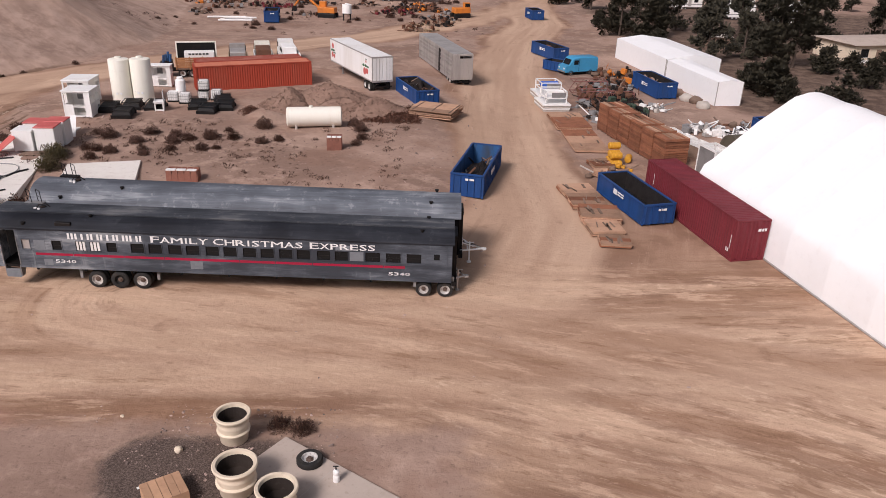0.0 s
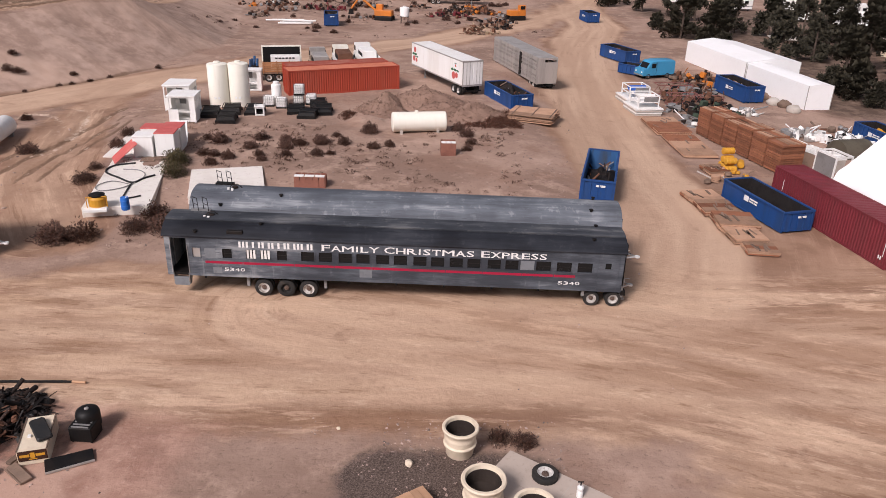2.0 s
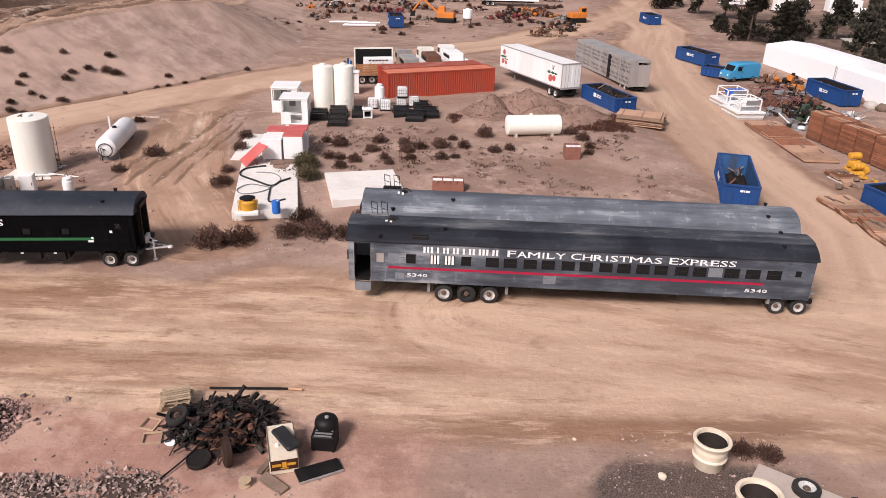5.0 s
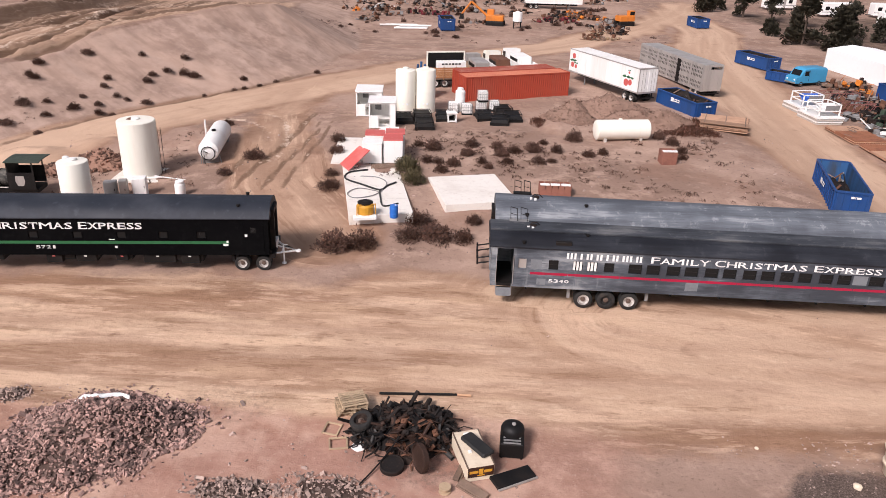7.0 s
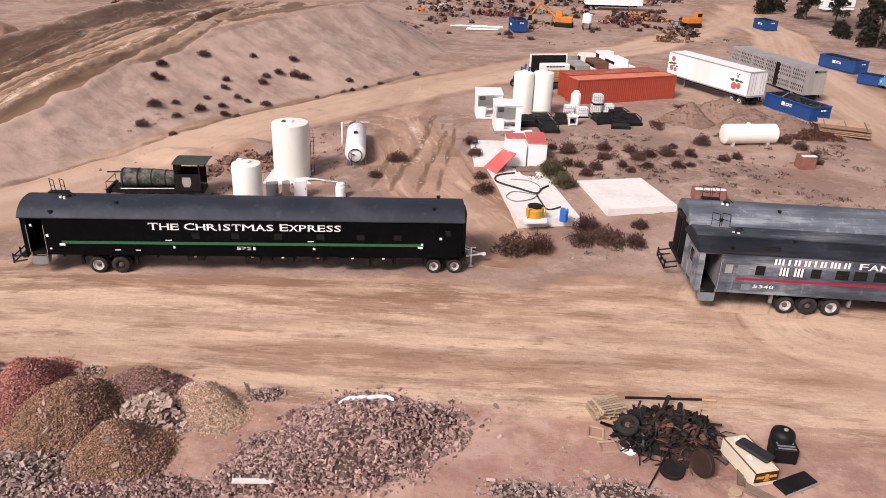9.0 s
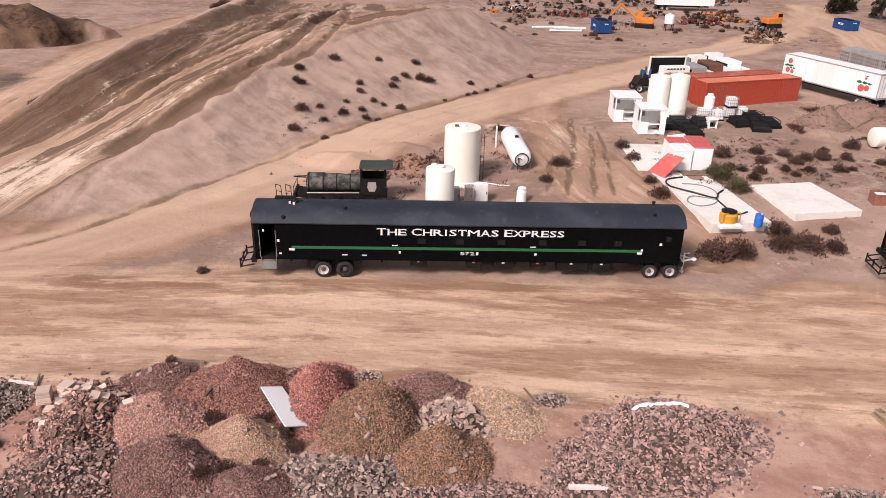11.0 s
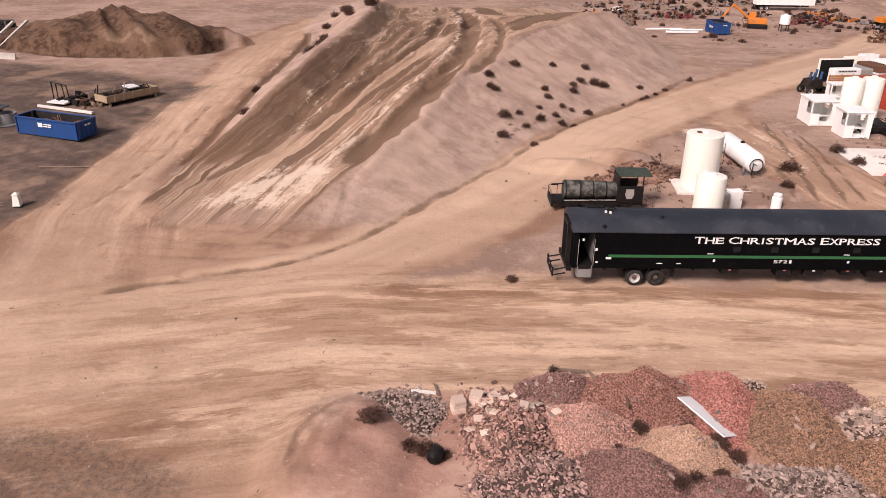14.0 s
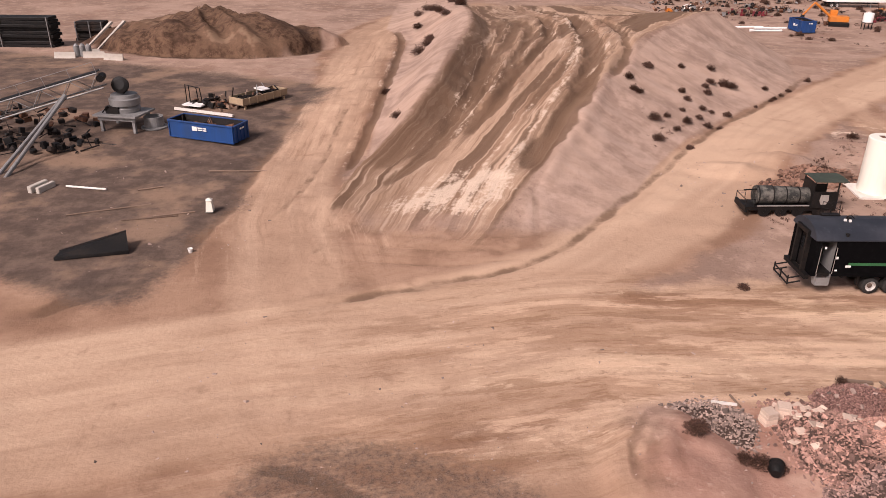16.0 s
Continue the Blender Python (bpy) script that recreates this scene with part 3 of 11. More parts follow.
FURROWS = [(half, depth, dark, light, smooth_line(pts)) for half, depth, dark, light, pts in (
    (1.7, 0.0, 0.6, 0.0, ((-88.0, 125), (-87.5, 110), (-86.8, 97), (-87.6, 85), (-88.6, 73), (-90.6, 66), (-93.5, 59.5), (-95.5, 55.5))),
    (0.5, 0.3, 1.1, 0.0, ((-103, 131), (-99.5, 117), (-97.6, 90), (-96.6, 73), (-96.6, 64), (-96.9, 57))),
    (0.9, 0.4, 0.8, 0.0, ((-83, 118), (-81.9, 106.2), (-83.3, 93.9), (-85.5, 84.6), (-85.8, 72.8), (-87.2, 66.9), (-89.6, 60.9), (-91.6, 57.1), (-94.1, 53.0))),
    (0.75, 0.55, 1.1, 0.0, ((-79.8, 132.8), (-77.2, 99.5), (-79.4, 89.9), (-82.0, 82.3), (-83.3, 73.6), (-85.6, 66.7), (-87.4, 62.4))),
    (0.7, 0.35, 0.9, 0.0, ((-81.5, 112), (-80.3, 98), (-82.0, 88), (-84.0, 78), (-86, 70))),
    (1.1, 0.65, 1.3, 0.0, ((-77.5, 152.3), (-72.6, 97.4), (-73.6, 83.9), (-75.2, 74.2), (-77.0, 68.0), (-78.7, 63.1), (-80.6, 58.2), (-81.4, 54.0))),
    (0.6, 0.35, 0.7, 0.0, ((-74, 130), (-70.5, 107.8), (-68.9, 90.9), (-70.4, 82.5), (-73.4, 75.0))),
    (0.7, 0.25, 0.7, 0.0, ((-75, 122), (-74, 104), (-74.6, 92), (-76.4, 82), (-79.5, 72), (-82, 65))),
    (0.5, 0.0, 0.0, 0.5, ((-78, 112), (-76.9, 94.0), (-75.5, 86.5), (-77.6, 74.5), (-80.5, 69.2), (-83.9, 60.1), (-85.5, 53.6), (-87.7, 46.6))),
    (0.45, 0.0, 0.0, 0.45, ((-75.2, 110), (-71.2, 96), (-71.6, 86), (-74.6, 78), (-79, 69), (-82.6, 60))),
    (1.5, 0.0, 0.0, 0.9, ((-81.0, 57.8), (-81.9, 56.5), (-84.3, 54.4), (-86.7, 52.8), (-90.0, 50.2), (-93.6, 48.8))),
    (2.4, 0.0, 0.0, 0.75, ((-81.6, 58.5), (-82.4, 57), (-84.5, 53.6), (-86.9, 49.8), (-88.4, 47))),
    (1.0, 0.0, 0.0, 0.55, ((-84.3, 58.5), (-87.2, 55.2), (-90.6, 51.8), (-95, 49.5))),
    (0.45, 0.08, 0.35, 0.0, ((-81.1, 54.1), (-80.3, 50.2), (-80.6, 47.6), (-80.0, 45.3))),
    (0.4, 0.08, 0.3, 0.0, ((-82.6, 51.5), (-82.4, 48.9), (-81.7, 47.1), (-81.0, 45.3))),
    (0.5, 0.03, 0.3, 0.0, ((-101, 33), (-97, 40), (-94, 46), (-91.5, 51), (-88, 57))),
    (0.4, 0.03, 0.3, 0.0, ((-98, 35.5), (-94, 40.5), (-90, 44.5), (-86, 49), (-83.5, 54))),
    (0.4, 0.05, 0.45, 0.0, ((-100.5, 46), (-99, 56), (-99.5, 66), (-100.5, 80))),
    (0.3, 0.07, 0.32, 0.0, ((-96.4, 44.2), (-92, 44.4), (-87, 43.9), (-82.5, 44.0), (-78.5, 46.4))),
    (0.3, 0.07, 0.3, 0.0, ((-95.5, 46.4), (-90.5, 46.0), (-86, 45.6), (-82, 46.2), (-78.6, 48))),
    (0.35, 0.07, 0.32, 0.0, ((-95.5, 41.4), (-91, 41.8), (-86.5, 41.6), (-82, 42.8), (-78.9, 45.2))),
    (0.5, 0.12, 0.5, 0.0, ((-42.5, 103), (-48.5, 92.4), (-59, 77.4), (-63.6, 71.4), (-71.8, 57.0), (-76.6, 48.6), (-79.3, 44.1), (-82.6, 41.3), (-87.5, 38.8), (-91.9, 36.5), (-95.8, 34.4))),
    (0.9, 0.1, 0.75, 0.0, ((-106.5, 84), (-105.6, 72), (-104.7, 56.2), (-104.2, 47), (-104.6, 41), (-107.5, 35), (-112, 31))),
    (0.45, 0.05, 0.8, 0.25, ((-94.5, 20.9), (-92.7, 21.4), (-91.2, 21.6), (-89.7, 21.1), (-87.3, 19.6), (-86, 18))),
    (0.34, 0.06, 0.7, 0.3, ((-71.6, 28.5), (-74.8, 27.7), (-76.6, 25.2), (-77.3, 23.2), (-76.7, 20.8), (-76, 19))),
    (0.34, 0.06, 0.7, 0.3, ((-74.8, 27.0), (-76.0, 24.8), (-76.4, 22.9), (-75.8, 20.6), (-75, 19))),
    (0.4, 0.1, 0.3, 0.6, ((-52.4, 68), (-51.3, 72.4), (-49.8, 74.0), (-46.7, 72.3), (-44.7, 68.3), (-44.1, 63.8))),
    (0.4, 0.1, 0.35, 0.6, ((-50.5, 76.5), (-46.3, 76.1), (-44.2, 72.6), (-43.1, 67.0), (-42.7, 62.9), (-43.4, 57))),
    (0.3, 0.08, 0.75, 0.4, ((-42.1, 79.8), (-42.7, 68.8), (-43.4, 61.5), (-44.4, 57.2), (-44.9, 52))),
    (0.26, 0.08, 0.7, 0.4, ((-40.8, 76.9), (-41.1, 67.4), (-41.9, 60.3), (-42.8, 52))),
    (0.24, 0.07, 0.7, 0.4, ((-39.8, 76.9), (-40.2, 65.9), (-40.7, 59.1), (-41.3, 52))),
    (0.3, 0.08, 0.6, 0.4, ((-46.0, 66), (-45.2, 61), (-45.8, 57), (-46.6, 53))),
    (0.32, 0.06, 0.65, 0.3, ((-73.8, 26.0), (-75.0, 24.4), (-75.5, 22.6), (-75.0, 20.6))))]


def ground_z(x, y):
    return float(height(np.array([x]), np.array([y]))[0])


ROADS = {
    "main": (5.2, ((75, 36), (20, 34.5), (-20, 33.2), (-60, 34), (-78, 32.5), (-95, 27), (-120, 16))),
    "branch": (4.6, ((30, 205), (22, 180), (6, 152), (-12, 128), (-26, 110), (-40, 94), (-54, 77.5), (-62, 66), (-70, 54), (-74.3, 47.4), (-77.5, 43), (-81, 39.5), (-85.5, 36.2), (-91, 33), (-97, 30.3), (-110, 25.5), (-130, 18))),
    "west": (4.6, ((-90, 27), (-96, 38), (-99.5, 48), (-101.5, 62), (-102.5, 80), (-104.5, 105), (-107, 130), (-104, 150), (-90, 165))),
    "east": (5.5, ((-30, 37), (-8, 35), (3, 40), (7, 52), (6.5, 65), (7.5, 85), (9.5, 105), (14, 130), (20, 150), (22, 180))),
    "turn": (5.5, ((60, 2), (32, 19), (16, 28), (0, 34), (-18, 38))),
    "loop": (2.6, ((-36, 47), (-41.5, 56), (-44, 66), (-46, 76), (-45, 86))),
}


# how rutted and how bright each road is
ROAD_LOOK = {"main": (0.6, 0.7), "branch": (0.12, 1.0), "west": (0.55, 0.6), "east": (0.35, 0.95), "turn": (1.0, 0.45), "loop": (0.8, 0.5)}


def to_road(x, y, half, pts):
    """Distance beyond a road's edge, and the place across and along it."""
    best, across, along, run = np.full(x.shape, 1e9), np.zeros(x.shape), np.zeros(x.shape), 0.0
    for (ax, ay), (qx, qy) in zip(pts, pts[1:]):
        dx, dy = qx - ax, qy - ay
        length = math.hypot(dx, dy)
        t = ((x - ax) * dx + (y - ay) * dy) / length ** 2
        tc = np.clip(t, 0, 1)
        d = np.hypot(x - ax - tc * dx, y - ay - tc * dy)
        side = np.where((x - ax) * dy - (y - ay) * dx > 0, d, -d)
        near = d < best
        best, across, along = np.where(near, d, best), np.where(near, side, across), np.where(near, run + tc * length, along)
        run += length
    return best - half, across, along


def to_roads(x, y):
    return np.min([to_road(x, y, *r)[0] for r in ROADS.values()], axis=0)


def spaced(lo, hi, step, far, growth=1.22):
    fine = list(np.arange(lo, hi + 1e-6, step))
    a, b, s = [lo], [hi], step
    while b[-1] < far:
        s *= growth
        b.append(b[-1] + s)
        a.append(a[-1] - s)
    return np.array(a[:0:-1] + fine + b[1:])


def ground_mesh():
    xs, ys = spaced(-142, 50, 0.4, 2600), spaced(16, 126, 0.36, 2600)
    gx, gy = np.meshgrid(xs, ys)
    gz = height(gx, gy)
    nx, ny = len(xs), len(ys)
    idx = np.arange(nx * ny).reshape(ny, nx)
    faces = np.stack([idx[:-1, :-1], idx[:-1, 1:], idx[1:, 1:], idx[1:, :-1]], -1).reshape(-1, 4)
    me = bpy.data.meshes.new("ground")
    me.vertices.add(nx * ny)
    me.vertices.foreach_set("co", np.stack([gx, gy, gz], -1).ravel())
    me.loops.add(faces.size)
    me.loops.foreach_set("vertex_index", faces.ravel())
    me.polygons.add(len(faces))
    me.polygons.foreach_set("loop_start", np.arange(0, faces.size, 4))
    me.update(calc_edges=True)
    me.polygons.foreach_set("use_smooth", [True] * len(faces))
    x, y = gx.ravel(), gy.ravel()
    best = to_roads(x, y)
    n1 = fbm(x, y, 0.12, 4, 5.0)
    packed = 1 - sstep(-1.5, 3.5, best + 2.5 * n1)
    packed = np.maximum(packed, (1 - sstep(38, 44, y + 2 * n1)) * sstep(24, 29, y + 0.0 * x) * 0.95)
    packed = np.maximum(packed, sstep(-4, 4, x) * (1 - sstep(50, 80, y)) * sstep(8, 22, y) * 0.8)
    packed = np.maximum(packed, sstep(-70, -80, x) * (1 - sstep(44, 50, y)) * 0.9)
    u = ramp_u(x, y)
    ramp = sstep(-0.03, 0.03, u + 0.03 * n1) * (1 - sstep(0.92, 1.05, u)) * sstep(40, 57, y + 7 * n1) * (1 - sstep(150, 175, y))
    yard = sstep(-100, -108, x + 4.5 * n1 + 0.0 * y) * sstep(30, 37, y + 0.35 * (x + 105)) * (1 - sstep(88, 100, y + 0.3 * (x + 120)))
    gravel = np.maximum(1 - sstep(3.0, 6.0, np.hypot((x + 10) * 0.9, (y - 23.5) * 1.5) + 2.5 * n1), 0.55 * (1 - sstep(2.0, 5.0, np.hypot((x + 87) * 0.5, (y - 20.0)) + 2.0 * n1)))
    gravel = np.maximum(gravel, 0.4 * (1 - sstep(1.5, 4.0, np.hypot((x + 37.5), (y - 29.0) * 1.6) + 1.5 * n1)))
    # oil-soaked soil round the scrap
    gravel = np.maximum(gravel, 0.5 * (1 - sstep(1.8, 4.0, np.hypot((x + 28.6) * 0.75, (y - 26.2)) + 1.2 * n1)))
    pink = (1 - sstep(27.0, 30.0, y + 1.5 * n1)) * sstep(-12, -28, x + 5 * n1) * (1 - 0.75 * sstep(-72, -80, x))
    spoil = 1 - sstep(0.9, 1.25, ((x + 131 + 0.25 * (y - 115)) / 19) ** 2 + ((y - 117) / 13.0) ** 2 + 0.3 * n1)
    wood = sstep(30, 40, x + 4 * n1) * sstep(78, 90, y) * (1 - sstep(170, 200, y))
    xc, xf, xr, xl = np.interp(y, Y_C, X_C), np.interp(y, Y_F, X_F), np.interp(y, Y_R, X_R), np.interp(y, Y_L, X_L)
    flank = sstep(0, 1.2, x - xc - 0.6 * n1) * (1 - sstep(-1.0, 0.8, x - xf + n1)) * sstep(44, 52, y) + sstep(0, 1.5, x - xl) * (1 - sstep(-1.2, 0.0, x - xr)) * sstep(57, 64, y)
    flank = flank * (1 - sstep(150, 200, y))
    vals = {"flank": flank, "packed": packed, "ramp": ramp, "ramp_u": np.clip(u, -1, 2), "yard": yard, "gravel": gravel, "pink": pink, "spoil": spoil, "wood": wood}
    _, vals["shade_soil"], vals["pale"] = furrows(x, y)
    scar, bright, total = 0.0, 0.0, 1e-6
    for name, r in ROADS.items():
        d, across, along = to_road(x, y, *r)
        near = np.exp(-(np.maximum(d + 1.0, 0) / 3.0) ** 2) + 1e-5
        scar, bright, total = scar + near * ROAD_LOOK[name][0], bright + near * ROAD_LOOK[name][1], total + near
        vals["lane"] = np.maximum(vals.get("lane", 0.0), ROAD_LOOK[name][1] * (1 - sstep(-1.6, 0.9, d + 1.2 * n1)))
        vals[name + "_a"], vals[name + "_l"] = across, along
        vals[name + "_w"] = np.exp(-(np.maximum(d + 1.5, 0) / 4.5) ** 2) + 1e-4
    vals["scar"] = scar / total
    for name, val in vals.items():
        a = me.attributes.new(name, "FLOAT", "POINT")
        a.data.foreach_set("value", val)
    return me


def ground_material():
    m, nt, b = nodes("dry_dirt")

    def att(n):
        a = nt.nodes.new("ShaderNodeAttribute")
        a.attribute_name = n
        return a.outputs["Fac"]

    pos = world_pos(nt)
    sep = nt.nodes.new("ShaderNodeSeparateXYZ")
    link(nt, pos, sep.inputs[0])

    def stretched(a, l, k):
        c = nt.nodes.new("ShaderNodeCombineXYZ")
        link(nt, a, c.inputs[0])
        link(nt, l, c.inputs[1])
        c.inputs[2].default_value = k
        return c.outputs[0]

    # tyre tracks of every road, laid over one another by nearness
    num, num2, den = None, None, None
    for k, name in enumerate(ROADS):
        v = stretched(att(name + "_a"), calc(nt, "MULTIPLY", att(name + "_l"), 0.075), k * 7.3)
        w = att(name + "_w")
        f, g = calc(nt, "MULTIPLY", noise_node(nt, 1.5, 5.0, v, 0.7), w), calc(nt, "MULTIPLY", noise_node(nt, 0.34, 2.0, v), w)
        num, num2, den = (f, g, w) if num is None else (calc(nt, "ADD", num, f), calc(nt, "ADD", num2, g), calc(nt, "ADD", den, w))
    scrape = stretched(att("main_a"), calc(nt, "MULTIPLY", att("main_l"), 0.22), 31.0)
    tracks, tracks2 = calc(nt, "DIVIDE", num, den), calc(nt, "DIVIDE", num2, den)
    rtracks = noise_node(nt, 1.0, 6.0, stretched(calc(nt, "MULTIPLY", att("ramp_u"), 7.0), calc(nt, "MULTIPLY", sep.outputs[1], 0.045), 3.0), 0.65)
    blot, mid, fine, grit = noise_node(nt, 0.075, 5.0, pos), noise_node(nt, 0.5, 6.0, pos, 0.68), noise_node(nt, 3.2, 6.0, pos, 0.72), noise_node(nt, 15.0, 4.0, pos, 0.7)
    patch = noise_node(nt, 0.16, 4.0, pos, 0.6)
    # loose lot soil
    lot = mix_col(nt, ramp01(nt, blot, 0.38, 0.62), (0.27, 0.178, 0.135), (0.41, 0.28, 0.215))
    lot = mix_col(nt, ramp01(nt, mid, 0.48, 0.66, 0, 0.8), lot, (0.48, 0.335, 0.258))
    lot = mix_col(nt, ramp01(nt, patch, 0.52, 0.62, 0, 0.45), lot, (0.27, 0.158, 0.112))
    lot = mix_col(nt, ramp01(nt, fine, 0.25, 0.47, 0.6, 0.0), lot, (0.09, 0.056, 0.044))
    # worn roads
    road = mix_col(nt, ramp01(nt, patch, 0.42, 0.58), (0.26, 0.162, 0.116), (0.41, 0.272, 0.197))
    soft = calc(nt, "ADD", att("lane"), calc(nt, "MULTIPLY", calc(nt, "SUBTRACT", mid, 0.5), 0.5))
    road = mix_col(nt, ramp01(nt, soft, 0.1, 0.95, 0.0, 0.9), road, (0.59, 0.425, 0.315))
    scar, show = att("scar"), ramp01(nt, mid, 0.36, 0.58)
    smear = noise_node(nt, 0.62, 4.0, scrape, 0.62)
    swept = calc(nt, "MULTIPLY", ramp01(nt, att("main_w"), 0.02, 0.5), calc(nt, "MULTIPLY", ramp01(nt, sep.outputs[0], -90.0, -62.0), ramp01(nt, sep.outputs[0], -34.0, -8.0, 1.0, 0.22)))
    road = mix_col(nt, calc(nt, "MULTIPLY", ramp01(nt, smear, 0.36, 0.48, 0.3, 0.0), swept), road, (0.30, 0.18, 0.115))
    road = mix_col(nt, calc(nt, "MULTIPLY", ramp01(nt, smear, 0.47, 0.62, 0.0, 0.8), swept), road, (0.80, 0.595, 0.43))
    road = mix_col(nt, calc(nt, "MULTIPLY", calc(nt, "MULTIPLY", ramp01(nt, tracks, 0.52, 0.62, 0.0, 0.7), show), scar), road, (0.66, 0.48, 0.355))
    road = mix_col(nt, calc(nt, "MULTIPLY", calc(nt, "MULTIPLY", ramp01(nt, tracks, 0.38, 0.48, 0.75, 0.0), ramp01(nt, patch, 0.42, 0.6)), scar), road, (0.22, 0.135, 0.092))
    # crusted flakes and damp, darker earth, drawn out along the wheels' way: the road, or the turn before the hall
    way = ramp01(nt, calc(nt, "SUBTRACT", att("turn_w"), att("main_w")), -0.5, 0.3)

    def drawn(scale, pull, k, rough):
        pair = [noise_node(nt, scale, 6.0, stretched(att(n + "_a"), calc(nt, "MULTIPLY", att(n + "_l"), pull), k), rough) for n in ("main", "turn")]
        return calc(nt, "ADD", calc(nt, "MULTIPLY", pair[0], calc(nt, "SUBTRACT", 1.0, way)), calc(nt, "MULTIPLY", pair[1], way))

    worn = calc(nt, "MULTIPLY", ramp01(nt, calc(nt, "ADD", att("main_w"), att("turn_w")), 0.02, 0.5), ramp01(nt, sep.outputs[0], -104.0, -76.0, 0.25, 1.0))
    bed, crust, fleck = drawn(0.34, 0.15, 71.0, 0.55), drawn(0.95, 0.17, 47.0, 0.72), drawn(2.8, 0.28, 53.0, 0.7)
    road = mix_col(nt, calc(nt, "MULTIPLY", ramp01(nt, bed, 0.40, 0.54, 0.45, 0.0), worn), road, (0.29, 0.165, 0.1))
    road = mix_col(nt, calc(nt, "MULTIPLY", ramp01(nt, bed, 0.48, 0.62, 0.0, 0.65), worn), road, (0.60, 0.43, 0.31))
    road = mix_col(nt, calc(nt, "MULTIPLY", ramp01(nt, crust, 0.52, 0.60, 0.0, 0.7), worn), road, (0.68, 0.49, 0.36))
    road = mix_col(nt, calc(nt, "MULTIPLY", ramp01(nt, crust, 0.38, 0.47, 0.55, 0.0), worn), road, (0.23, 0.132, 0.082))
    road = mix_col(nt, calc(nt, "MULTIPLY", calc(nt, "MULTIPLY", ramp01(nt, fleck, 0.55, 0.63, 0.0, 0.6), ramp01(nt, bed, 0.42, 0.58)), worn), road, (0.74, 0.56, 0.42))
    road = mix_col(nt, calc(nt, "MULTIPLY", ramp01(nt, fleck, 0.33, 0.42, 0.5, 0.0), worn), road, (0.2, 0.116, 0.075))
    road = mix_col(nt, ramp01(nt, tracks2, 0.40, 0.60, 0.32, 0.0), road, (0.29, 0.18, 0.124))
    road = mix_col(nt, ramp01(nt, mid, 0.30, 0.42, 0.4, 0.0), road, (0.25, 0.155, 0.108))
    road = mix_col(nt, ramp01(nt, fine, 0.28, 0.40, 0.15, 0.0), road, (0.23, 0.143, 0.10))
    warm = nt.nodes.new("ShaderNodeHueSaturation")
    warm.inputs["Saturation"].default_value = 1.1
    link(nt, road, warm.inputs["Color"])
    road = warm.outputs["Color"]
    edge = calc(nt, "ADD", att("packed"), calc(nt, "MULTIPLY", calc(nt, "SUBTRACT", mid, 0.5), 0.9))
    c = mix_col(nt, ramp01(nt, edge, 0.3, 0.75), lot, road)
    # the haul ramp, its furrows and pale scrapings
    bent = calc(nt, "ADD", att("ramp_u"), calc(nt, "ADD", calc(nt, "MULTIPLY", calc(nt, "SUBTRACT", patch, 0.5), 0.1), calc(nt, "MULTIPLY", calc(nt, "SUBTRACT", fine, 0.5), 0.008)))
    rlines = noise_node(nt, 1.0, 4.0, stretched(calc(nt, "MULTIPLY", bent, 30.0), calc(nt, "MULTIPLY", sep.outputs[1], 0.05), 13.0), 0.6)
    rwide = noise_node(nt, 1.0, 2.0, stretched(calc(nt, "MULTIPLY", bent, 10.0), calc(nt, "MULTIPLY", sep.outputs[1], 0.022), 23.0), 0.5)
    rc = mix_col(nt, ramp01(nt, rtracks, 0.40, 0.60), (0.32, 0.198, 0.13), (0.46, 0.31, 0.215))
    rc = mix_col(nt, calc(nt, "MULTIPLY", ramp01(nt, bent, 0.12, 0.5, 0.75, 0.0), ramp01(nt, rtracks, 0.36, 0.62, 1.0, 0.55)), rc, (0.17, 0.104, 0.067))
    rc = mix_col(nt, ramp01(nt, rlines, 0.40, 0.45, 0.55, 0.0), rc, (0.19, 0.113, 0.072))
    rc = mix_col(nt, calc(nt, "MULTIPLY", ramp01(nt, rlines, 0.55, 0.6, 0.0, 0.6), show), rc, (0.56, 0.405, 0.295))
    # wide ruts: shade coloured into the grooves, then a pale line as lit edge
    rc = mix_col(nt, ramp01(nt, rwide, 0.42, 0.46, 0.85, 0.0), rc, (0.14, 0.083, 0.052))
    rc = mix_col(nt, calc(nt, "MULTIPLY", ramp01(nt, rwide, 0.46, 0.475), ramp01(nt, rwide, 0.475, 0.50, 0.6, 0.0)), rc, (0.60, 0.44, 0.33))
    c = mix_col(nt, ramp01(nt, calc(nt, "ADD", att("ramp"), calc(nt, "MULTIPLY", calc(nt, "SUBTRACT", mid, 0.5), 0.6)), 0.3, 0.7, 0, 0.95), c, rc)
    fl = mix_col(nt, ramp01(nt, mid, 0.40, 0.60), (0.34, 0.233, 0.182), (0.47, 0.332, 0.262))
    fl = mix_col(nt, ramp01(nt, blot, 0.44, 0.58, 0, 0.7), fl, (0.53, 0.37, 0.285))
    crest = calc(nt, "ADD", calc(nt, "MULTIPLY", sep.outputs[0], 0.45), calc(nt, "MULTIPLY", sep.outputs[1], 0.9))
    fall = calc(nt, "SUBTRACT", calc(nt, "MULTIPLY", sep.outputs[0], 0.9), calc(nt, "MULTIPLY", sep.outputs[1], 0.45))
    rill = noise_node(nt, 0.4, 5.0, stretched(crest, calc(nt, "MULTIPLY", fall, 0.2), 17.0), 0.66)
    fl = mix_col(nt, ramp01(nt, rill, 0.38, 0.49, 0.35, 0.0), fl, (0.24, 0.16, 0.125))
    fl = mix_col(nt, ramp01(nt, rill, 0.52, 0.6, 0.0, 0.4), fl, (0.52, 0.38, 0.305))
